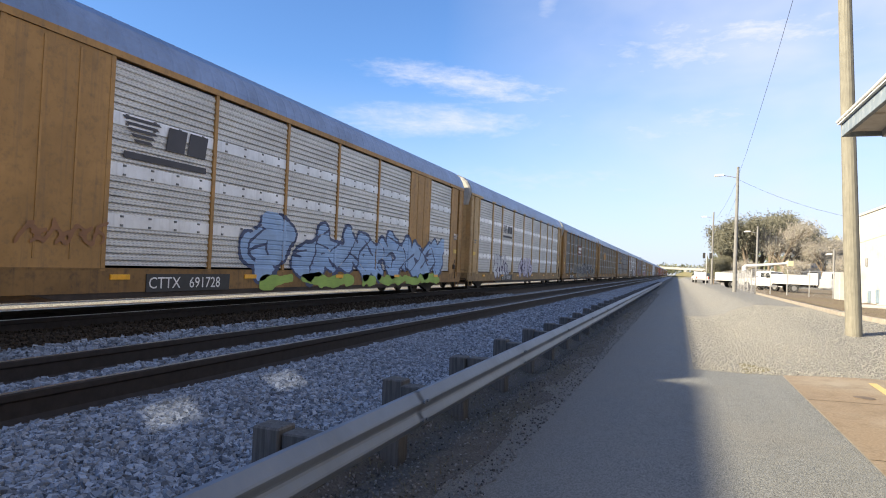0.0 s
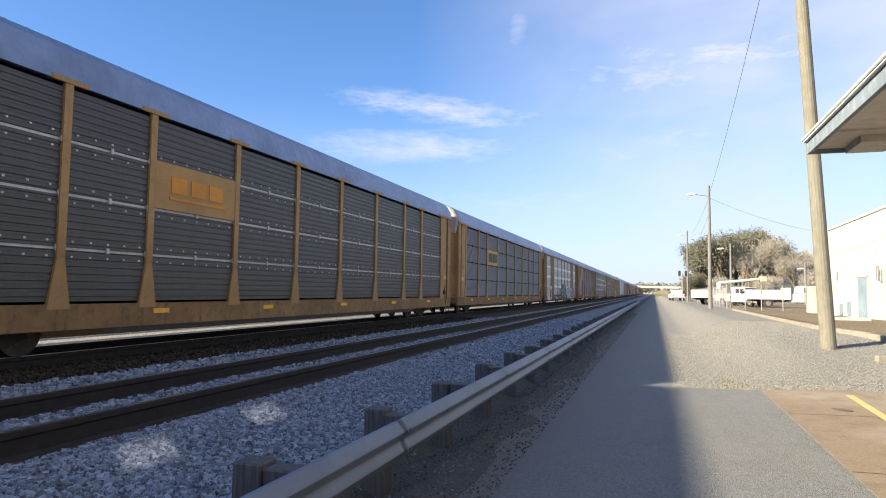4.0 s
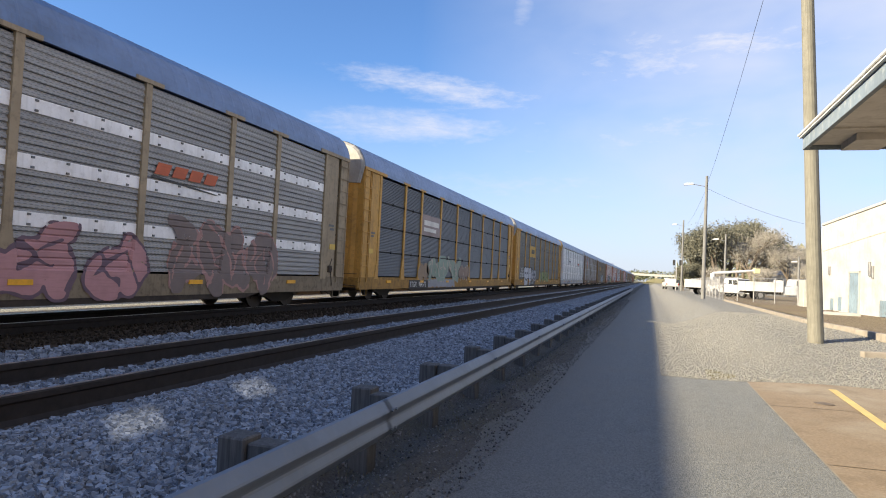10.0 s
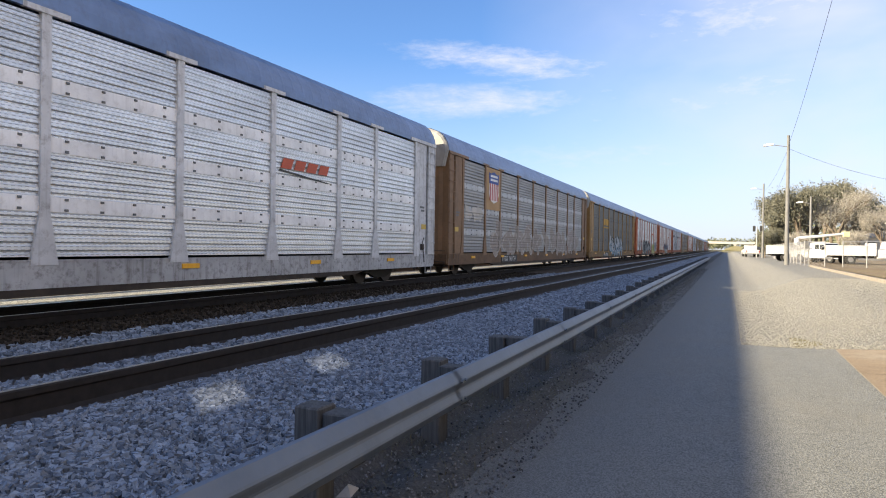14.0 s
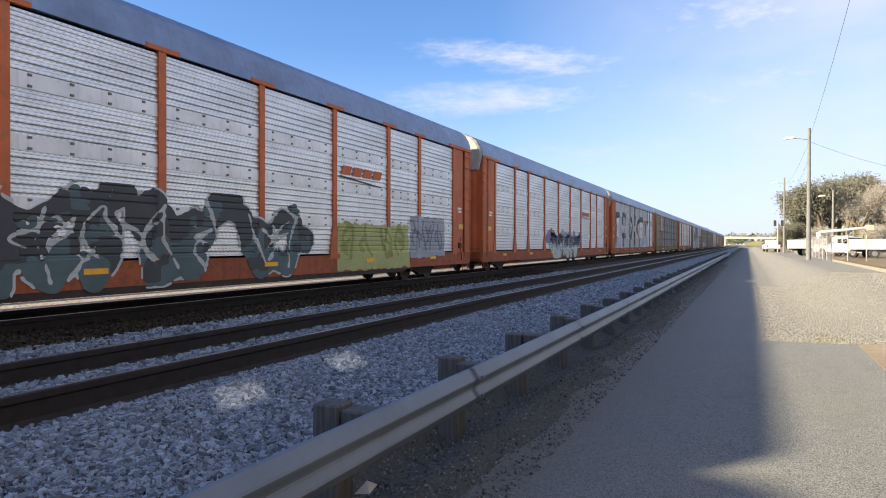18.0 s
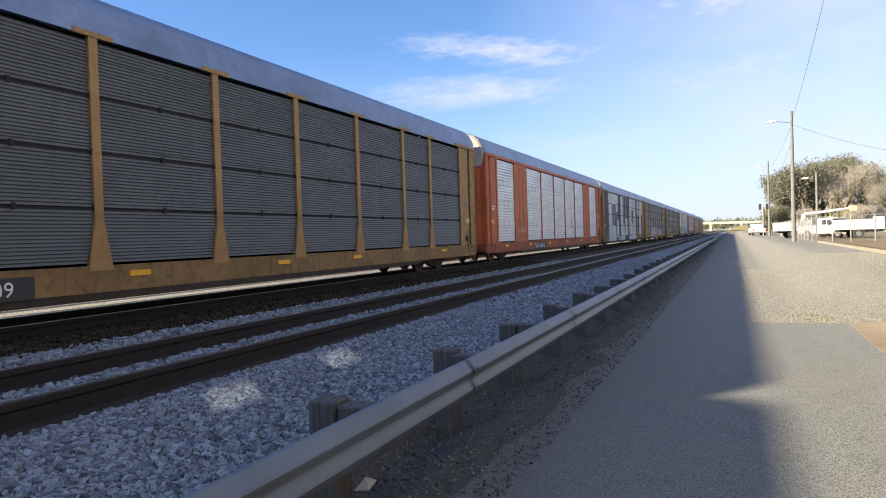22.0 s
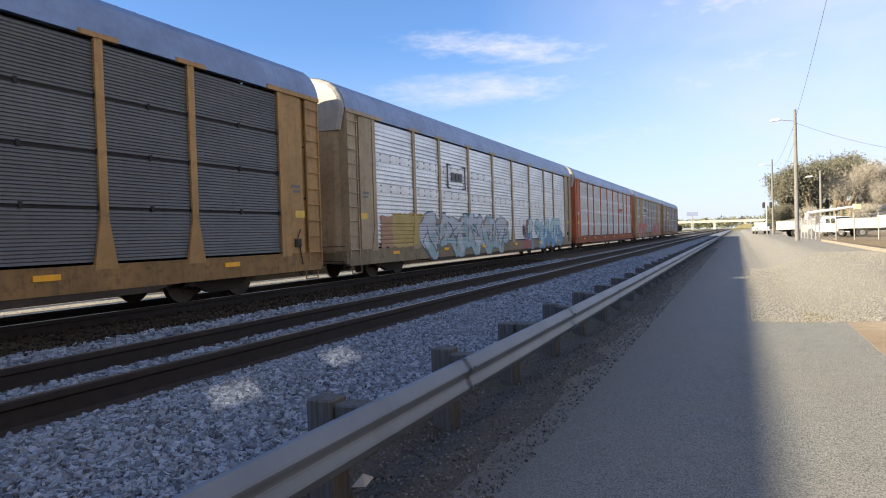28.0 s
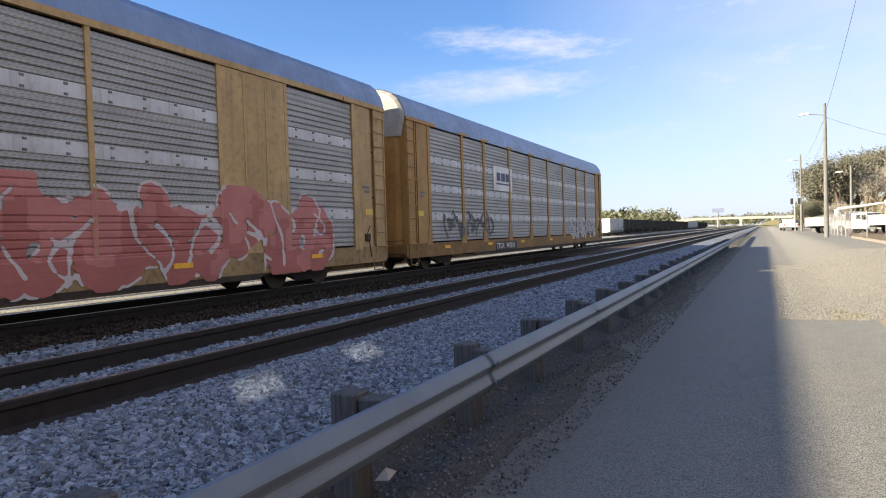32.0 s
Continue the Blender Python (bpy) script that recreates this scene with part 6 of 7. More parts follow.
wire([(4.12, 53.9, 9.6), (3.47, 18.2, 13.15)], "thin black wire strung between the poles", 0.5)
wire([(4.12, 53.9, 9.4), (17.6, 60, 6.6)], "sagging service wire to the yard", 0.8)
wire([(4.12, 53.9, 9.4), (4.55, 98, 9.9)], "thin wire to the far lamp", 0.6)
wire([(4.12, 53.9, 8.2), (4.55, 98, 8.0)], "second thin wire to the far lamp", 0.9)

# ---------------------------------------------------------------- canopy of the depot
can = thing("depot_canopy", "flat platform canopy with peeling pale blue fascia", "canopy")
bm = bmesh.new()
box(bm, 2.06, 8.0, 2.6, 9.94, 3.83, 3.91)
part("soffit", bm, M["canopy_soffit"], can, "grey boarded underside")
for i in range(4):
    bm = bmesh.new()
    box(bm, 2.07, 7.95, 3.6 + i * 1.75, 3.65 + i * 1.75, 3.805, 3.83)
    part("soffit_batten", bm, M["canopy_soffit"], can)
bm = bmesh.new()
box(bm, 2.0, 2.055, 2.6, 10.0, 3.77, 3.94, 0.004)
part("fascia", bm, M["canopy_face"], can, "peeling pale blue fascia board")
bm = bmesh.new()
box(bm, 2.057, 8.0, 9.945, 10.0, 3.77, 3.94, 0.004)
part("fascia", bm, M["canopy_face"], can)
bm = bmesh.new()
box(bm, 1.94, 8.0, 2.6, 10.05, 3.965, 4.005, 0.01)
box(bm, 1.96, 8.0, 2.6, 10.03, 3.943, 3.963)
part("roof_edge", bm, M["canopy_top"], can, "white metal roof edge")
bm = bmesh.new()
box(bm, 2.45, 2.9, 9.2, 9.90, 3.74, 3.828)
part("bracket", bm, M["canopy_soffit"], can)
for y in (8.6, 3.2):
    bm = bmesh.new()
    box(bm, 5.9, 6.1, y - 0.1, y + 0.1, 0.0, 3.83, 0.01)
    part("canopy_post", bm, M["canopy_face"], can)
# unseen wall, added to mask the spots and limit bounce onto the train
depot = thing("mask_wall", "unseen plain brown wall whose two holes shape light", "building")
# added spots stand in for sun flashing off windows; holes shape the ballast patches
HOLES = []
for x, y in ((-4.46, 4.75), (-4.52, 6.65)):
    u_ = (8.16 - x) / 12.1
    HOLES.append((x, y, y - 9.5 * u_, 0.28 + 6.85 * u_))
HY, HZ = 0.085, 0.052               # half width and half height of the light-shaping holes
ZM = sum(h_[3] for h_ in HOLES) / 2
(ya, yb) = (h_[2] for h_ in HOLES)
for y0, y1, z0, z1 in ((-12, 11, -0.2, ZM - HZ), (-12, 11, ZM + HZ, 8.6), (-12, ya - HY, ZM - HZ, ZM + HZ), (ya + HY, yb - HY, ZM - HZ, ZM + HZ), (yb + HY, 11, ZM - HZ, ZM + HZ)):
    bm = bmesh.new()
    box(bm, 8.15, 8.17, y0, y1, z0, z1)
    part("wall", bm, M["mask_wall_paint"], depot)
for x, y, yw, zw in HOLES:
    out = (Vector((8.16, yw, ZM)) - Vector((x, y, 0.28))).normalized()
    lamp = bpy.data.lights.new("ballast_patch_spot", "SPOT")
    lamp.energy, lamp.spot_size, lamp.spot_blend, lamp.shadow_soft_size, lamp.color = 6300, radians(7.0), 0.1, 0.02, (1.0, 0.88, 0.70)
    new("ballast_patch_spot", lamp).matrix_world = look(Vector((8.16, yw, ZM)) + out * 6.0, (x, y, 0.28))

# ---------------------------------------------------------------- white building
bld = thing("white_building", "white rendered warehouse with a grey-blue door", "building", at=Matrix.Translation((9.26, 40.4, PLATEAU)) @ Matrix.Rotation(math.atan2(1.18, 7.9), 4, "Z"))
WALL_TOP = [(0.0, 4.75), (-7.8, 5.35), (-19.0, 4.6)]
bm = bmesh.new()
prism(bm, [(0.0, -0.2), (-19.0, -0.2)] + WALL_TOP[::-1], "x", 0.0, 0.25)
part("wall", bm, M["white_wall"], bld)
bm = bmesh.new()
box(bm, 0.0, 14.0, -0.02, 0.25, -0.2, 4.74)
part("wall", bm, M["white_wall"], bld)
bm = bmesh.new()
prism(bm, [(0.1, 4.76), (-7.8, 5.36), (-19.1, 4.61), (-19.1, 4.73), (-7.8, 5.48), (0.1, 4.88)], "x", -0.06, 0.32)
part("coping", bm, M["concrete"], bld)
bm = bmesh.new()
prism(bm, [(0.0, 4.60), (-7.8, 5.20), (-19.0, 4.45), (-19.0, 4.55), (-7.8, 5.3), (0.0, 4.70)], "x", 0.33, 14.0)
part("roof", bm, M["roof"], bld)
for z0, z1 in ((3.62, 3.66),):
    bm = bmesh.new()
    prism(bm, [(0.0, 3.30), (-7.8, 4.05), (-19.0, 4.1), (-19.0, 4.16), (-7.8, 4.11), (0.0, 3.36)], "x", -0.02, 0.0)
    part("wall_band", bm, M["concrete"], bld)
door = new("door")
door.parent = bld
bm = bmesh.new()
box(bm, -0.03, 0.02, -4.35, -3.35, 0.0, 2.08, 0.006)
part("door_leaf", bm, M["door_blue"], door)
for y0, y1, z0, z1 in ((-4.43, -4.35, 0, 2.16), (-3.35, -3.27, 0, 2.16), (-4.43, -3.27, 2.08, 2.16)):
    bm = bmesh.new()
    box(bm, -0.06, 0.02, y0, y1, z0, z1)
    part("door_frame", bm, M["concrete"], door)
tagged(door, "closed grey-blue steel door")
for y, z, wv, hv in ((-1.2, 0.1, 0.3, 0.62), (-2.1, 0.12, 0.34, 0.7), (-6.4, 0.05, 0.5, 0.75)):
    bm = bmesh.new()
    box(bm, -0.05, 0.01, y - wv, y, z, z + hv, 0.008)
    part("wall_hatch", bm, M["door_blue"], bld, "small grey hatch low on the wall")
for y, z0, z1 in ((-1.0, 2.0, 2.45), (-5.4, 1.9, 2.6), (-5.7, 1.8, 2.4), (-8.8, 1.2, 3.0)):
    bm = bmesh.new()
    box(bm, -0.09, 0.0, y - 0.06, y + 0.06, z0, z1, 0.01)
    part("conduit", bm, M["metal_grey"], bld)
bm = bmesh.new()
box(bm, -0.04, 0.02, -11.9, -9.2, 0.0, 2.9)
part("loading_door", bm, M["door_blue"], bld, "wide roller door")
bm = bmesh.new()
box(bm, 7.4, 9.2, 33.2, 34.6, PLATEAU, PLATEAU + 0.14, 0.02)
solo("concrete_step", bm, M["concrete"], "low concrete step in front of the white building", "step")
bm = bmesh.new()
for i in range(4):
    box(bm, 8.0 + 0.2 * i, 8.15 + 0.2 * i, 34.9, 36.6, PLATEAU + 0.03 + 0.04 * (i % 2), PLATEAU + 0.12 + 0.04 * (i % 2), 0.01)
solo("timber_pile", bm, M["bark"], "short pile of brown timbers by the wall", "timber")


# ---------------------------------------------------------------- vehicles
def vehicle(name, label, category, pose_, kind, length=5.4, coat="car_white"):
    """A white work vehicle, nose towards +y of its own space."""
    v = thing(name, label, category, at=pose_)
    hw = 0.95
    L_ = length
    cab0, cab1 = (L_ * 0.10, L_ * 0.42) if kind != "pickup" else (L_ * -0.05, L_ * 0.27)
    bm = bmesh.new()
    prism(bm, [(-L_ / 2, 0.45), (L_ / 2 - 0.1, 0.40), (L_ / 2, 0.62), (L_ / 2 - 0.05, 1.02), (cab1, 1.12), (-L_ / 2, 1.08)] if kind == "pickup" else
          [(-L_ * 0.02, 0.50), (L_ / 2 - 0.1, 0.45), (L_ / 2, 0.70), (L_ / 2 - 0.05, 1.15), (cab1, 1.25), (-L_ * 0.02, 1.25)], "x", -hw, hw)
    bmesh.ops.bevel(bm, geom=list(bm.edges), offset=0.05, segments=2, affect="EDGES")
    part("body", bm, M[coat], v)
    base = 1.08 if kind == "pickup" else 1.2
    bm = bmesh.new()
    prism(bm, [(cab0 - 0.05, base - 0.04), (cab0 + 0.12, base + 0.68), (cab1 - 0.62, base + 0.70), (cab1, base - 0.04)], "x", -hw + 0.08, hw - 0.08)
    bmesh.ops.bevel(bm, geom=list(bm.edges), offset=0.05, segments=2, affect="EDGES")
    part("cab", bm, M[coat], v)
    bm = bmesh.new()
    box(bm, -hw + 0.2, hw - 0.2, cab0 + 0.0, cab0 + 0.05, base + 0.12, base + 0.55)
    bmesh.ops.rotate(bm, verts=bm.verts, cent=(0, cab0, base), matrix=Matrix.Rotation(-0.22, 3, "X"))
    part("rear_window", bm, M["glass"], v, "dark tinted rear window")
    bm = bmesh.new()
    prism(bm, [(cab1 - 0.60, base + 0.60), (cab1 - 0.06, base + 0.06), (cab1 - 0.02, base + 0.08), (cab1 - 0.56, base + 0.64)], "x", -hw + 0.2, hw - 0.2)
    part("windscreen", bm, M["glass"], v, "dark windscreen")
    for sx in (1, -1):
        for a, b in ((0.06, 0.46), (0.52, 0.86)):
            bm = bmesh.new()
            w_ = cab1 - cab0 - 0.5
            x_ = sx * (hw - 0.078)
            prism(bm, [(cab0 + 0.15 + w_ * a, base + 0.12), (cab0 + 0.15 + w_ * a, base + 0.56), (cab0 + 0.15 + w_ * b, base + 0.56), (cab0 + 0.15 + w_ * b + (0.25 if a > 0.4 else 0), base + 0.12)], "x", min(x_, x_ + sx * 0.006), max(x_, x_ + sx * 0.006))
            part("side_window", bm, M["glass"], v)
        bm = bmesh.new()
        box(bm, sx * (hw + 0.1) - 0.08, sx * (hw + 0.1) + 0.08, cab1 - 0.55, cab1 - 0.45, base + 0.08, base + 0.3, 0.02)
        part("mirror", bm, M["tyre"], v)
    if kind == "pickup":
        bm = bmesh.new()
        box(bm, -hw + 0.06, hw - 0.06, -L_ / 2 - 0.02, -L_ / 2 + 0.03, 0.62, 1.06, 0.02)
        part("tailgate", bm, M[coat], v)
        for sx in (1, -1):
            bm = bmesh.new()
            box(bm, sx * 0.86 - 0.07, sx * 0.86 + 0.07, -L_ / 2 - 0.03, -L_ / 2 + 0.02, 0.68, 1.0, 0.01)
            part("tail_light", bm, M["red_light"], v, "red tail light")
    else:
        bm = bmesh.new()
        box(bm, -1.05, 1.05, -L_ / 2, -L_ * 0.03, 0.72, 0.82)
        for sx in (1, -1):
            box(bm, sx * 1.0 - 0.04, sx * 1.0 + 0.04, -L_ / 2, -L_ * 0.03, 0.82, 1.55)
        box(bm, -1.05, 1.05, -L_ / 2, -L_ / 2 + 0.06, 0.82, 1.55)
        box(bm, -1.05, 1.05, -L_ * 0.05, -L_ * 0.03, 0.82, 1.75)
        part("bed", bm, M[coat], v, "white high-sided service bed")
        bm = bmesh.new()
        box(bm, -0.4, 0.4, -L_ / 2, L_ / 2 - 0.4, 0.5, 0.72)
        part("chassis", bm, M["steel_dark"], v)
    if kind == "boom":
        bm = bmesh.new()
        tube(bm, (0, -L_ * 0.1, 1.6), (0, -L_ * 0.1, 2.3), 0.22, n=10)
        part("turret", bm, M[coat], v)
        bm = bmesh.new()
        tube(bm, (0, -L_ * 0.1, 2.3), (0, L_ * 0.55, 2.75), 0.14, 0.12, n=8)
        part("boom", bm, M[coat], v, "white folded lifting boom")
        bm = bmesh.new()
        box(bm, -0.3, 0.3, L_ * 0.53, L_ * 0.62, 2.45, 2.98, 0.04)
        part("bucket", bm, spray((0.55, 0.5, 0.3)), v, "pale yellow bucket")
    bm = bmesh.new()
    box(bm, -hw, hw, L_ / 2 - 0.06, L_ / 2 + 0.06, 0.36, 0.58, 0.03)
    part("front_bumper", bm, M["metal_grey"], v)
    bm = bmesh.new()
    box(bm, -0.6, 0.6, L_ / 2 - 0.03, L_ / 2 + 0.025, 0.66, 0.98, 0.01)
    part("grille", bm, M["tyre"], v)
    bm = bmesh.new()
    box(bm, -hw, hw, -L_ / 2 - 0.08, -L_ / 2 + 0.02, 0.40, 0.56, 0.03)
    part("rear_bumper", bm, M["metal_grey"], v)
    for sx in (1, -1):
        bm = bmesh.new()
        box(bm, sx * 0.76 - 0.13, sx * 0.76 + 0.13, L_ / 2 - 0.02, L_ / 2 + 0.03, 0.74, 0.96, 0.02)
        part("headlight", bm, M["metal_grey"], v)
        for y in (L_ * 0.31, -L_ * 0.30):
            wheel = new("wheel")
            wheel.parent = v
            wheel.location = (sx * (hw - 0.12), y, 0.38)
            bm = bmesh.new()
            tube(bm, (-0.13, 0, 0), (0.13, 0, 0), 0.38, n=22)
            bmesh.ops.bevel(bm, geom=[e for e in bm.edges if len(e.link_faces) == 2 and e.calc_face_angle(0) > 1], offset=0.05, segments=2, affect="EDGES")
            part("tyre", bm, M["tyre"], wheel)
            bm = bmesh.new()
            tube(bm, (sx * 0.10, 0, 0), (sx * 0.138, 0, 0), 0.22, 0.2, n=14)
            part("rim", bm, M["metal_grey"], wheel)
    return v


vehicle("pickup_truck", "white pickup truck parked on the gravel facing away", "pickup truck", pose(3.44, 112.0, land(3.44, 112.0), 0, 0, 6), "pickup", 5.4)
vehicle("service_truck", "white crew-cab service truck with high-sided bed", "truck", pose(11.1, 62.0, PLATEAU + 0.03, 0, 0, -82), "service", 6.6)
vehicle("suv", "silver white pickup with a dark cap, nose out", "pickup truck", pose(7.9, 66.0, PLATEAU + 0.03, 0, 0, -140), "pickup", 5.2)
vehicle("boom_truck", "white bucket truck with folded boom in the yard", "truck", pose(7.0, 72.0, PLATEAU + 0.03, 0, 0, -80), "boom", 6.4)
vehicle("dark_van", "small dark work vehicle beyond the lamp post", "van", pose(6.0, 140.0, PLATEAU, 0, 0, 180), "pickup", 4.6, "steel_dark")

# ---------------------------------------------------------------- chain-link fence
fence = thing("chain_link_fence", "sagging grey chain-link fence round the yard", "fence")


def fence_run(xa, ya, xb, yb, n, high=1.75):
    a, b = Vector((xa, ya, PLATEAU)), Vector((xb, yb, PLATEAU))
    for i in range(n + 1):
        p = a.lerp(b, i / n)
        ob = part("fence_post", cached("fence_post", lambda m_: tube(m_, (0, 0, -0.1), (0, 0, high + 0.06), 0.036, n=8)), M["metal_grey"], fence)
        ob.location = p
    bm = bmesh.new()
    tube(bm, a + Vector((0, 0, high)), b + Vector((0, 0, high)), 0.022, n=6)
    part("top_rail", bm, M["metal_grey"], fence)
    run = (b - a)
    bm = bmesh.new()
    m = int(run.length / 0.22)
    up = Vector((0, 0, high - 0.05))
    k = high / 0.22
    for i in range(-int(k), m):
        for s in (0, 1):
            u0, u1 = i / m, (i + k) / m
            lo, hi = max(0.0, u0), min(1.0, u1)
            if hi <= lo:
                continue
            va, vb = (lo - u0) / (u1 - u0), (hi - u0) / (u1 - u0)
            if s:
                va, vb = 1 - va, 1 - vb
            tube(bm, a + run * lo + up * va + Vector((0, 0, 0.03)), a + run * hi + up * vb + Vector((0, 0, 0.03)), 0.0045, n=3, caps=False)
    part("wire_mesh", bm, M["metal_grey"], fence)


fence_run(5.3, 51.2, 5.5, 92.0, 14)
fence_run(5.3, 51.2, 6.2, 50.6, 1)
fence_run(7.2, 50.2, 10.6, 46.0, 3)
bm = bmesh.new()
box(bm, 9.1, 10.6, 44.0, 45.4, PLATEAU + 0.03, PLATEAU + 1.7, 0.03)
solo("timber_crate", bm, M["concrete"], "pale boarded bin by the fence", "crate")


# ---------------------------------------------------------------- trees
def tree(name, label, x, y, z, high, wide, leafy, seed, leaf_mat, group="trees behind the yard"):
    rng = random.Random(seed)
    t_ = thing(name, label, "tree", group, at=Matrix.Translation((x, y, z - 0.2)))
    bm = bmesh.new()
    tips = []

    def limb(p, d, length, r, depth):
        q = p + d * length
        tube(bm, p, q, r, r * 0.62, n=6 if depth < 2 else 4, caps=False)
        if depth >= 4 or r < 0.012:
            tips.append(q)
            return
        for _ in range(rng.randint(2, 4) if depth else rng.randint(4, 6)):
            a, e = rng.uniform(0, 6.28), rng.uniform(0.35, 0.95)
            nd = (d + Vector((math.cos(a) * e, math.sin(a) * e, rng.uniform(-0.15, 0.35)))).normalized()
            limb(p + d * length * rng.uniform(0.6, 1.0), nd, length * rng.uniform(0.5, 0.75), r * 0.58, depth + 1)
        if depth:
            tips.append(q)

    limb(Vector((0, 0, 0)), Vector((rng.uniform(-0.06, 0.06), rng.uniform(-0.06, 0.06), 1)).normalized(), high * 0.36, high * 0.022, 0)
    part("trunk", bm, M["bark"], t_)
    pts = np.array([tuple(p) for p in tips])
    g = np.random.default_rng(seed)
    n = int(len(pts) * (95 if leafy else 22))
    base = pts[g.integers(0, len(pts), n)] + g.normal(0, 1, (n, 3)) * (high * 0.045) * (1.0 if leafy else 1.3)
    if leafy:
        s = g.uniform(0.035, 0.10, (n, 1, 1)) * high / 11
        V = g.normal(0, 1, (n, 4, 3))
        V -= V.mean(1, keepdims=True)
        V = base[:, None] + V * s
        F = np.array([(0, 1, 2), (0, 2, 3)])
        faces = (F[None] + 4 * np.arange(n)[:, None, None]).reshape(-1, 3)
        mat = leaf_mat
    else:
        d = g.normal(0, 1, (n, 3)) + [0, 0, 0.6]
        d /= np.linalg.norm(d, axis=1)[:, None]
        ln = g.uniform(0.5, 1.3, (n, 1)) * high / 12
        side = np.cross(d, g.normal(0, 1, (n, 3)))
        side /= np.linalg.norm(side, axis=1)[:, None]
        V = np.stack([base - side * 0.014, base + side * 0.014, base + d * ln], 1)
        faces = np.arange(3 * n).reshape(-1, 3)
        mat = M["twig"]
    me = bpy.data.meshes.new("crown")
    me.from_pydata(V.reshape(-1, 3).tolist(), [], faces.tolist())
    me.update()
    tagged(part("crown", me, mat, t_, "loose evergreen foliage" if leafy else "bare grey-brown winter twigs"), kind="stuff")
    return t_


rt = random.Random(5)
for i in range(17):
    u = i / 16
    y = 100 + rt.uniform(0, 34)
    x = y * (0.062 + 0.155 * u)
    top = (0.068 + 0.028 * math.sin(math.pi * min(1, u * 1.35))) * y if u < 0.75 else 0.062 * y
    leafy = u < 0.45 or i in (9, 12)
    tree("evergreen_tree" if leafy else "bare_tree", "dark evergreen tree with an uneven crown" if leafy else "leafless winter tree with fine grey twigs", x, y, PLATEAU, 1.28 * top + rt.uniform(-0.6, 0.8), 3, leafy, 100 + i, M["leaf"])
for i in range(6):
    y = 150 + 40 * i
    tree("evergreen_tree", "distant evergreen tree beside the road", y * 0.035 + 3 + rt.uniform(0, 4), y, PLATEAU, 5 + rt.uniform(0, 3.0), 3, True, 140 + i, M["leaf_far"], "far trees")
for x, y, h_, lf in ((5.0, 101.0, 4.6, True), (6.6, 104.0, 5.2, True), (9, 97, 4.4, False), (15, 94, 4.8, False), (20, 96, 5.6, False)):
    tree("shrub", "tall scrubby bush by the fence", x, y, PLATEAU, h_, 2, lf, 160 + int(x), M["leaf"], "scrub by the fence")
house = thing("pale_house", "pale low house behind the bare trees", "house", at=Matrix.Translation((22, 108, PLATEAU)))
bm = bmesh.new()
box(bm, -5, 9, 0, 7, 0, 3.2)
part("wall", bm, M["white_wall"], house)
bm = bmesh.new()
prism(bm, [(-5.4, 3.1), (9.4, 3.1), (2.0, 4.8)], "y", -0.4, 7.4)
part("roof", bm, M["roof"], house)
for x in (-3.6, -0.6, 3.0, 6.2):
    bm = bmesh.new()
    box(bm, x, x + 1.1, -0.05, 0.02, 1.1, 2.4)
    part("window", bm, M["glass"], house)

# ---------------------------------------------------------------- distance: overpass, mound, billboard, yard freight, woods
br = thing("overpass", "long pale concrete road bridge over the tracks", "bridge", at=Matrix.Translation((0, 745, 0)))


def deck_z(x):
    return 9.4 + 0.9 * math.exp(-((x + 45) / 60) ** 2) - 2.2 * smooth01((-60 - x) / 130)


for x0 in range(-200, 45, 12):
    bm = bmesh.new()
    x1 = x0 + 12
    prism(bm, [(x0, deck_z(x0) - 2.4), (x1, deck_z(x1) - 2.4), (x1, deck_z(x1)), (x0, deck_z(x0))], "y", -5, 5)
    part("deck_girder", bm, M["concrete"], br)
for x in (-140, -108, -76, -44, -22, 8, 26):
    bm = bmesh.new()
    box(bm, x - 1.1, x + 1.1, -4.5, 4.5, -0.3, deck_z(x) - 2.4)
    box(bm, x - 1.8, x + 1.8, -4.8, 4.8, deck_z(x) - 3.2, deck_z(x) - 2.38)
    part("pier", bm, M["concrete"], br)
bm = bmesh.new()
for i in range(40):
    x = -170 + i * 5.3
    box(bm, x, x + 0.25, -4.9, -4.7, deck_z(x) - 0.05, deck_z(x) + 0.9)
part("parapet_posts", bm, M["concrete"], br)
bm = bmesh.new()
prism(bm, [(-6, -0.4), (22, -0.4), (16, 2.6), (9, 5.2), (4, 4.4)], "y", 640, 655)
bmesh.ops.bevel(bm, geom=list(bm.edges), offset=1.0, segments=2, affect="EDGES")
solo("earth_mound", bm, M["earth"], "brown heap of earth before the bridge", "mound")
bb = thing("billboard", "dark blue roadside billboard on a single post", "billboard", at=Matrix.Translation((-35.5, 600, 0)))
bm = bmesh.new()
box(bm, -4.6, 4.6, -0.3, 0.3, 13.0, 16.4)
part("panel", bm, spray((0.16, 0.2, 0.32)), bb)
bm = bmesh.new()
tube(bm, (0, 0, -0.5), (0, 0, 13.0), 0.45, n=10)
part("post", bm, M["metal_grey"], bb)


def hopper(bm):
    prism(bm, [(-1.5, 1.3), (-0.8, 0.7), (0.8, 0.7), (1.5, 1.3), (1.5, 3.9), (-1.5, 3.9)], "y", -7.4, 7.4)
    for i in range(9):
        y = -7.0 + i * 1.75
        box(bm, 1.5, 1.6, y - 0.08, y + 0.08, 1.2, 3.9)
        box(bm, -1.6, -1.5, y - 0.08, y + 0.08, 1.2, 3.9)


def hopper_truck(bm):
    box(bm, -0.9, 0.9, -1.0, 1.0, 0.35, 0.75)
    for y in (-0.85, 0.85):
        tube(bm, (-0.85, y, 0.42), (0.85, y, 0.42), 0.42, n=14)


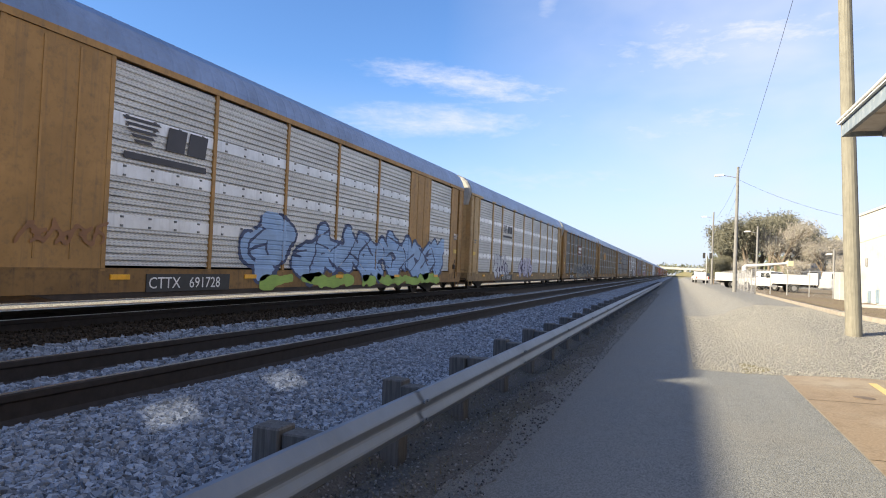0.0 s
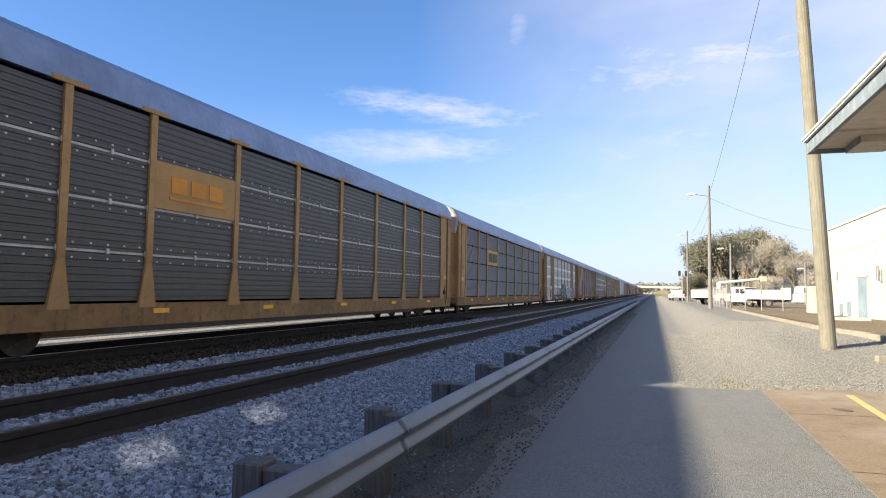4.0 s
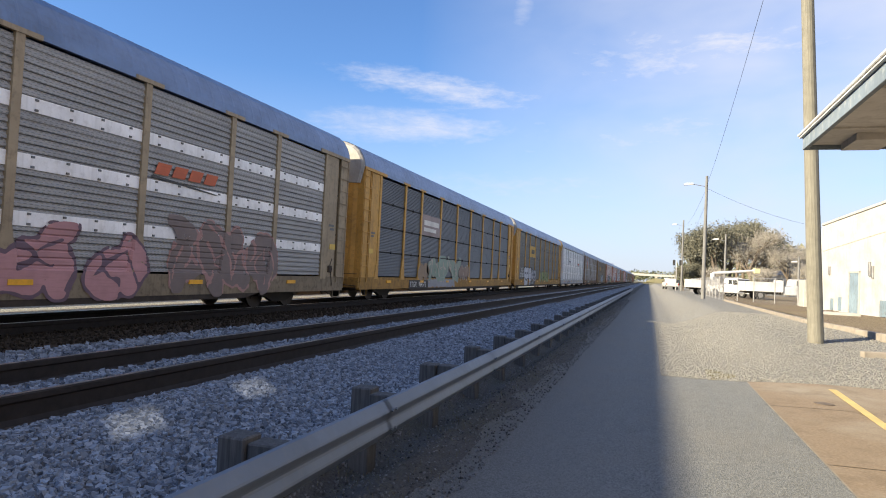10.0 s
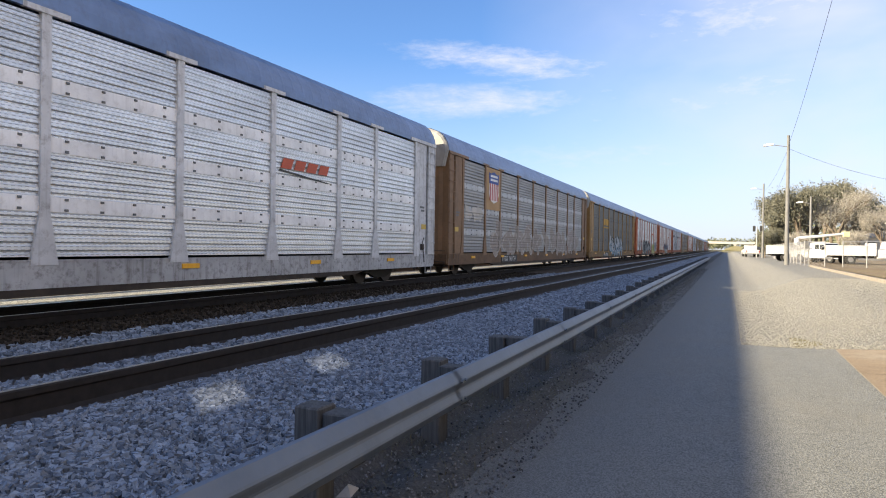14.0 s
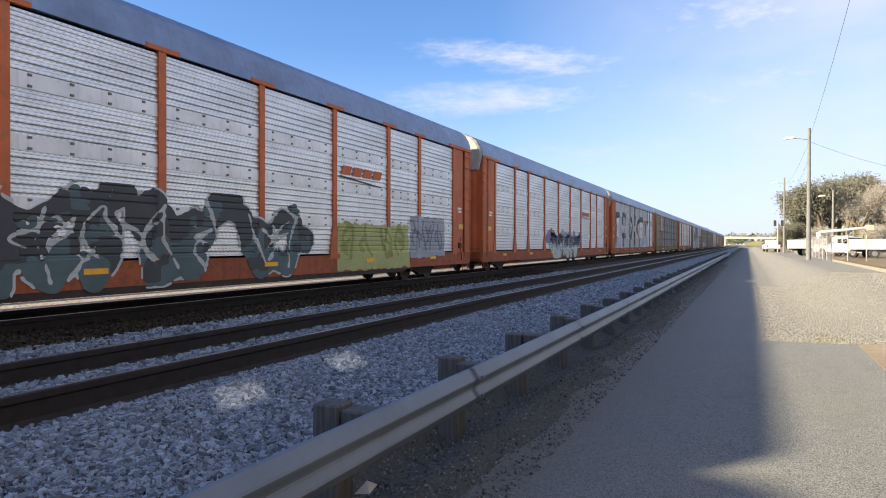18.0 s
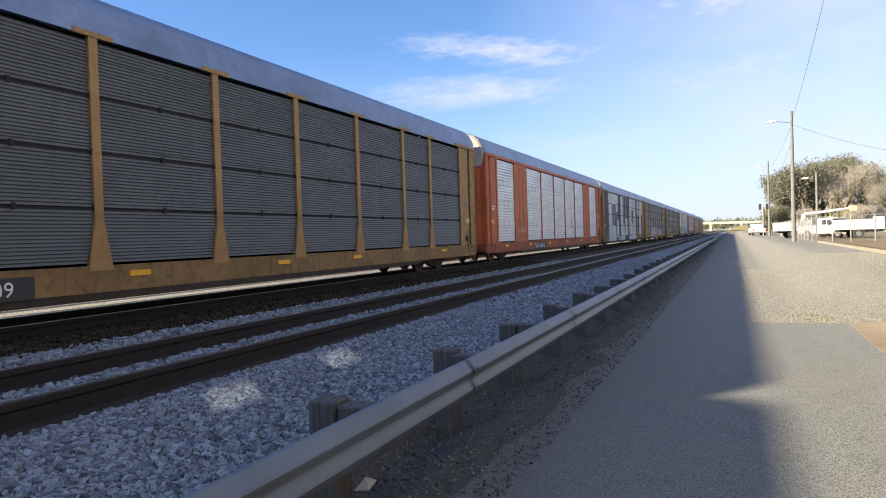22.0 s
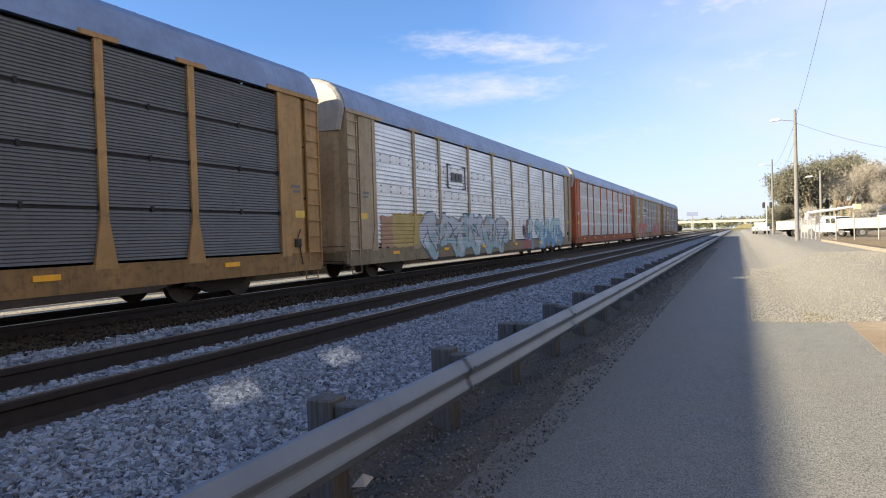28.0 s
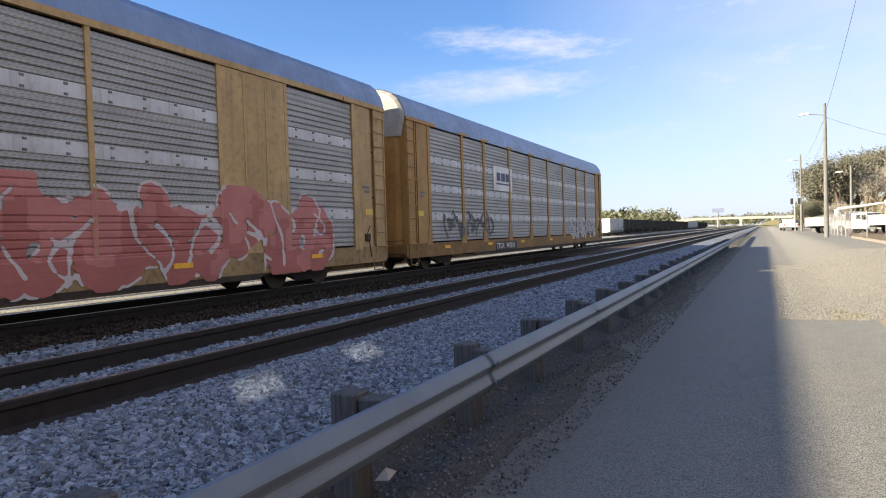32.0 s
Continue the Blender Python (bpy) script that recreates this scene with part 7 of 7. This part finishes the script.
def end_frame(bm):
    for y in (-7.55, 7.4):
        box(bm, -1.5, 1.5, y, y + 0.15, 0.9, 3.9)


HOPX = -32.0
for i in range(22):
    y = 150 + i * 16.2
    pale = i in (0, 12, 13, 14, 15)
    hp = thing("hopper_car", "parked pale covered freight car" if pale else "parked dark open-top hopper car", "freight car", "parked freight cars", at=Matrix.Translation((HOPX - 0.018 * (y - 150), y, 0.1)))
    part("hull", cached("hopper_hull", hopper), M["band_mid"] if pale else M["steel_dark"], hp)
    part("end_frame", cached("hopper_end", end_frame), M["band_light"] if i % 3 == 0 else M["tan"], hp, "pale end sheet")
    for dy in (-5.2, 5.2):
        ob = part("truck", cached("hopper_truck", hopper_truck), M["steel_dark"], hp)
        ob.location = (0, dy, 0)
track("track_yard", (HOPX + 0.6, HOPX - 0.9), "yard track under the parked freight cars")


def woods(name, x0, x1, y0, y1, n, low, high, seed, label):
    """A far belt of trees as many loose clumps of leaves."""
    g = np.random.default_rng(seed)
    V, F = [], []
    for i in range(n):
        x, y = g.uniform(x0, x1), g.uniform(y0, y1)
        h_ = g.uniform(low, high)
        w_ = h_ * g.uniform(0.3, 0.5)
        m = 130
        p = g.normal(0, 1, (m, 3))
        p /= np.linalg.norm(p, axis=1)[:, None]
        p *= g.uniform(0.55, 1.05, (m, 1))
        c = np.stack([x + p[:, 0] * w_, y + p[:, 1] * w_, h_ * 0.58 + p[:, 2] * h_ * 0.42], 1)
        q = g.normal(0, 1, (m, 3, 3)) * h_ * 0.07
        V.append((c[:, None] + q).reshape(-1, 3))
    V = np.concatenate(V)
    me = bpy.data.meshes.new(name)
    me.from_pydata(V.tolist(), [], np.arange(len(V)).reshape(-1, 3).tolist())
    me.update()
    return solo(name, me, M["leaf_far"], label, "woods", kind="stuff")


woods("far_woods", -230, -75, 520, 700, 110, 10, 19, 21, "hazy belt of far green trees beyond the yard")
woods("far_woods", -190, 70, 800, 1000, 110, 11, 16, 22, "hazy trees beyond the overpass")
woods("far_woods", -130, -60, 330, 480, 26, 8, 13, 23, "scattered trees beyond the parked freight cars")
woods("far_woods", 12, 60, 140, 330, 60, 6, 11, 24, "scrubby trees along the far side of the road")

sg = thing("railway_signal", "tall railway signal with two dark heads", "signal", at=Matrix.Translation((3.75, 96.5, PLATEAU - 0.1)))
bm = bmesh.new()
tube(bm, (0, 0, 0), (0, 0, 4.4), 0.07, n=8)
part("mast", bm, M["metal_grey"], sg)
for x in (-0.35, 0.5):
    bm = bmesh.new()
    box(bm, x - 0.17, x + 0.17, -0.1, 0.1, 3.7, 4.5, 0.06)
    part("signal_head", bm, M["tyre"], sg, "black signal head")

# ---------------------------------------------------------------- litter and weeds on the verge
bm = bmesh.new()
g0 = [bm.verts.new(p) for p in ((0, 0, 0), (0.11, 0.01, 0.015), (0.12, 0.10, 0.05), (0.03, 0.11, 0.06), (0.06, 0.05, 0.08))]
for q in ((0, 1, 4), (1, 2, 4), (2, 3, 4), (3, 0, 4)):
    bm.faces.new([g0[i] for i in q])
bm.transform(Matrix.Translation((-2.31, 3.54, 0.10)))
solo("paper_scrap", bm, M["litter"], "crumpled pale paper scrap under the guardrail", "litter")
gw = np.random.default_rng(9)
nw = 5200
bx = np.stack([gw.uniform(-2.75, -1.62, nw), 1.5 + 50 * gw.random(nw) ** 1.9, np.zeros(nw)], 1)
bx[:, 2] = [slope_west(x, y) for x, y in bx[:, :2]]
dw = gw.normal(0, 1, (nw, 3)) * [1, 1, 0.5] + [0, 0, 0.55]
sw = np.cross(dw, [0, 0, 1.0])
sw /= np.linalg.norm(sw, axis=1)[:, None] + 1e-6
lw = gw.uniform(0.03, 0.13, (nw, 1))
VW = np.stack([bx - sw * 0.004, bx + sw * 0.004, bx + dw * lw * 0.7], 1)
me = bpy.data.meshes.new("dead_weeds")
me.from_pydata(VW.reshape(-1, 3).tolist(), [], np.arange(3 * nw).reshape(-1, 3).tolist())
me.update()
solo("dead_weeds", me, plain("dry_grass", (0.12, 0.115, 0.07), 0.95, 0, 0.4, 3), "dry dead weeds along the guardrail", "weeds", kind="stuff")


# ---------------------------------------------------------------- what moves
def motions():
    for car, k in TRAIN:
        walk(car, [(t, Matrix.Translation((TRAIN_X, rear_at(k, t), RAIL_Z))) for t, _ in LAG])
    for wheel, k, s in WHEELS:            # wheels turn while they pass close by
        t0, t1 = (rear_at(k, 0.0) - s - 34.0) / SPEED, (rear_at(k, 0.0) - s - 4.0) / SPEED
        a, b = max(0.0, t0), min(32.0, t1)
        rows = [(0.0, 0.0)]
        if b > a + 0.1:
            n = int((b - a) * FPS)
            rows += [(a + i / FPS, 87.0 * i) for i in range(0 if a > 0.05 else 1, n)]
        rows.append((32.0, rows[-1][1]))
        walk(wheel, [(t, pose(0, wheel.location.y, 0.42, d)) for t, d in rows])


motions()
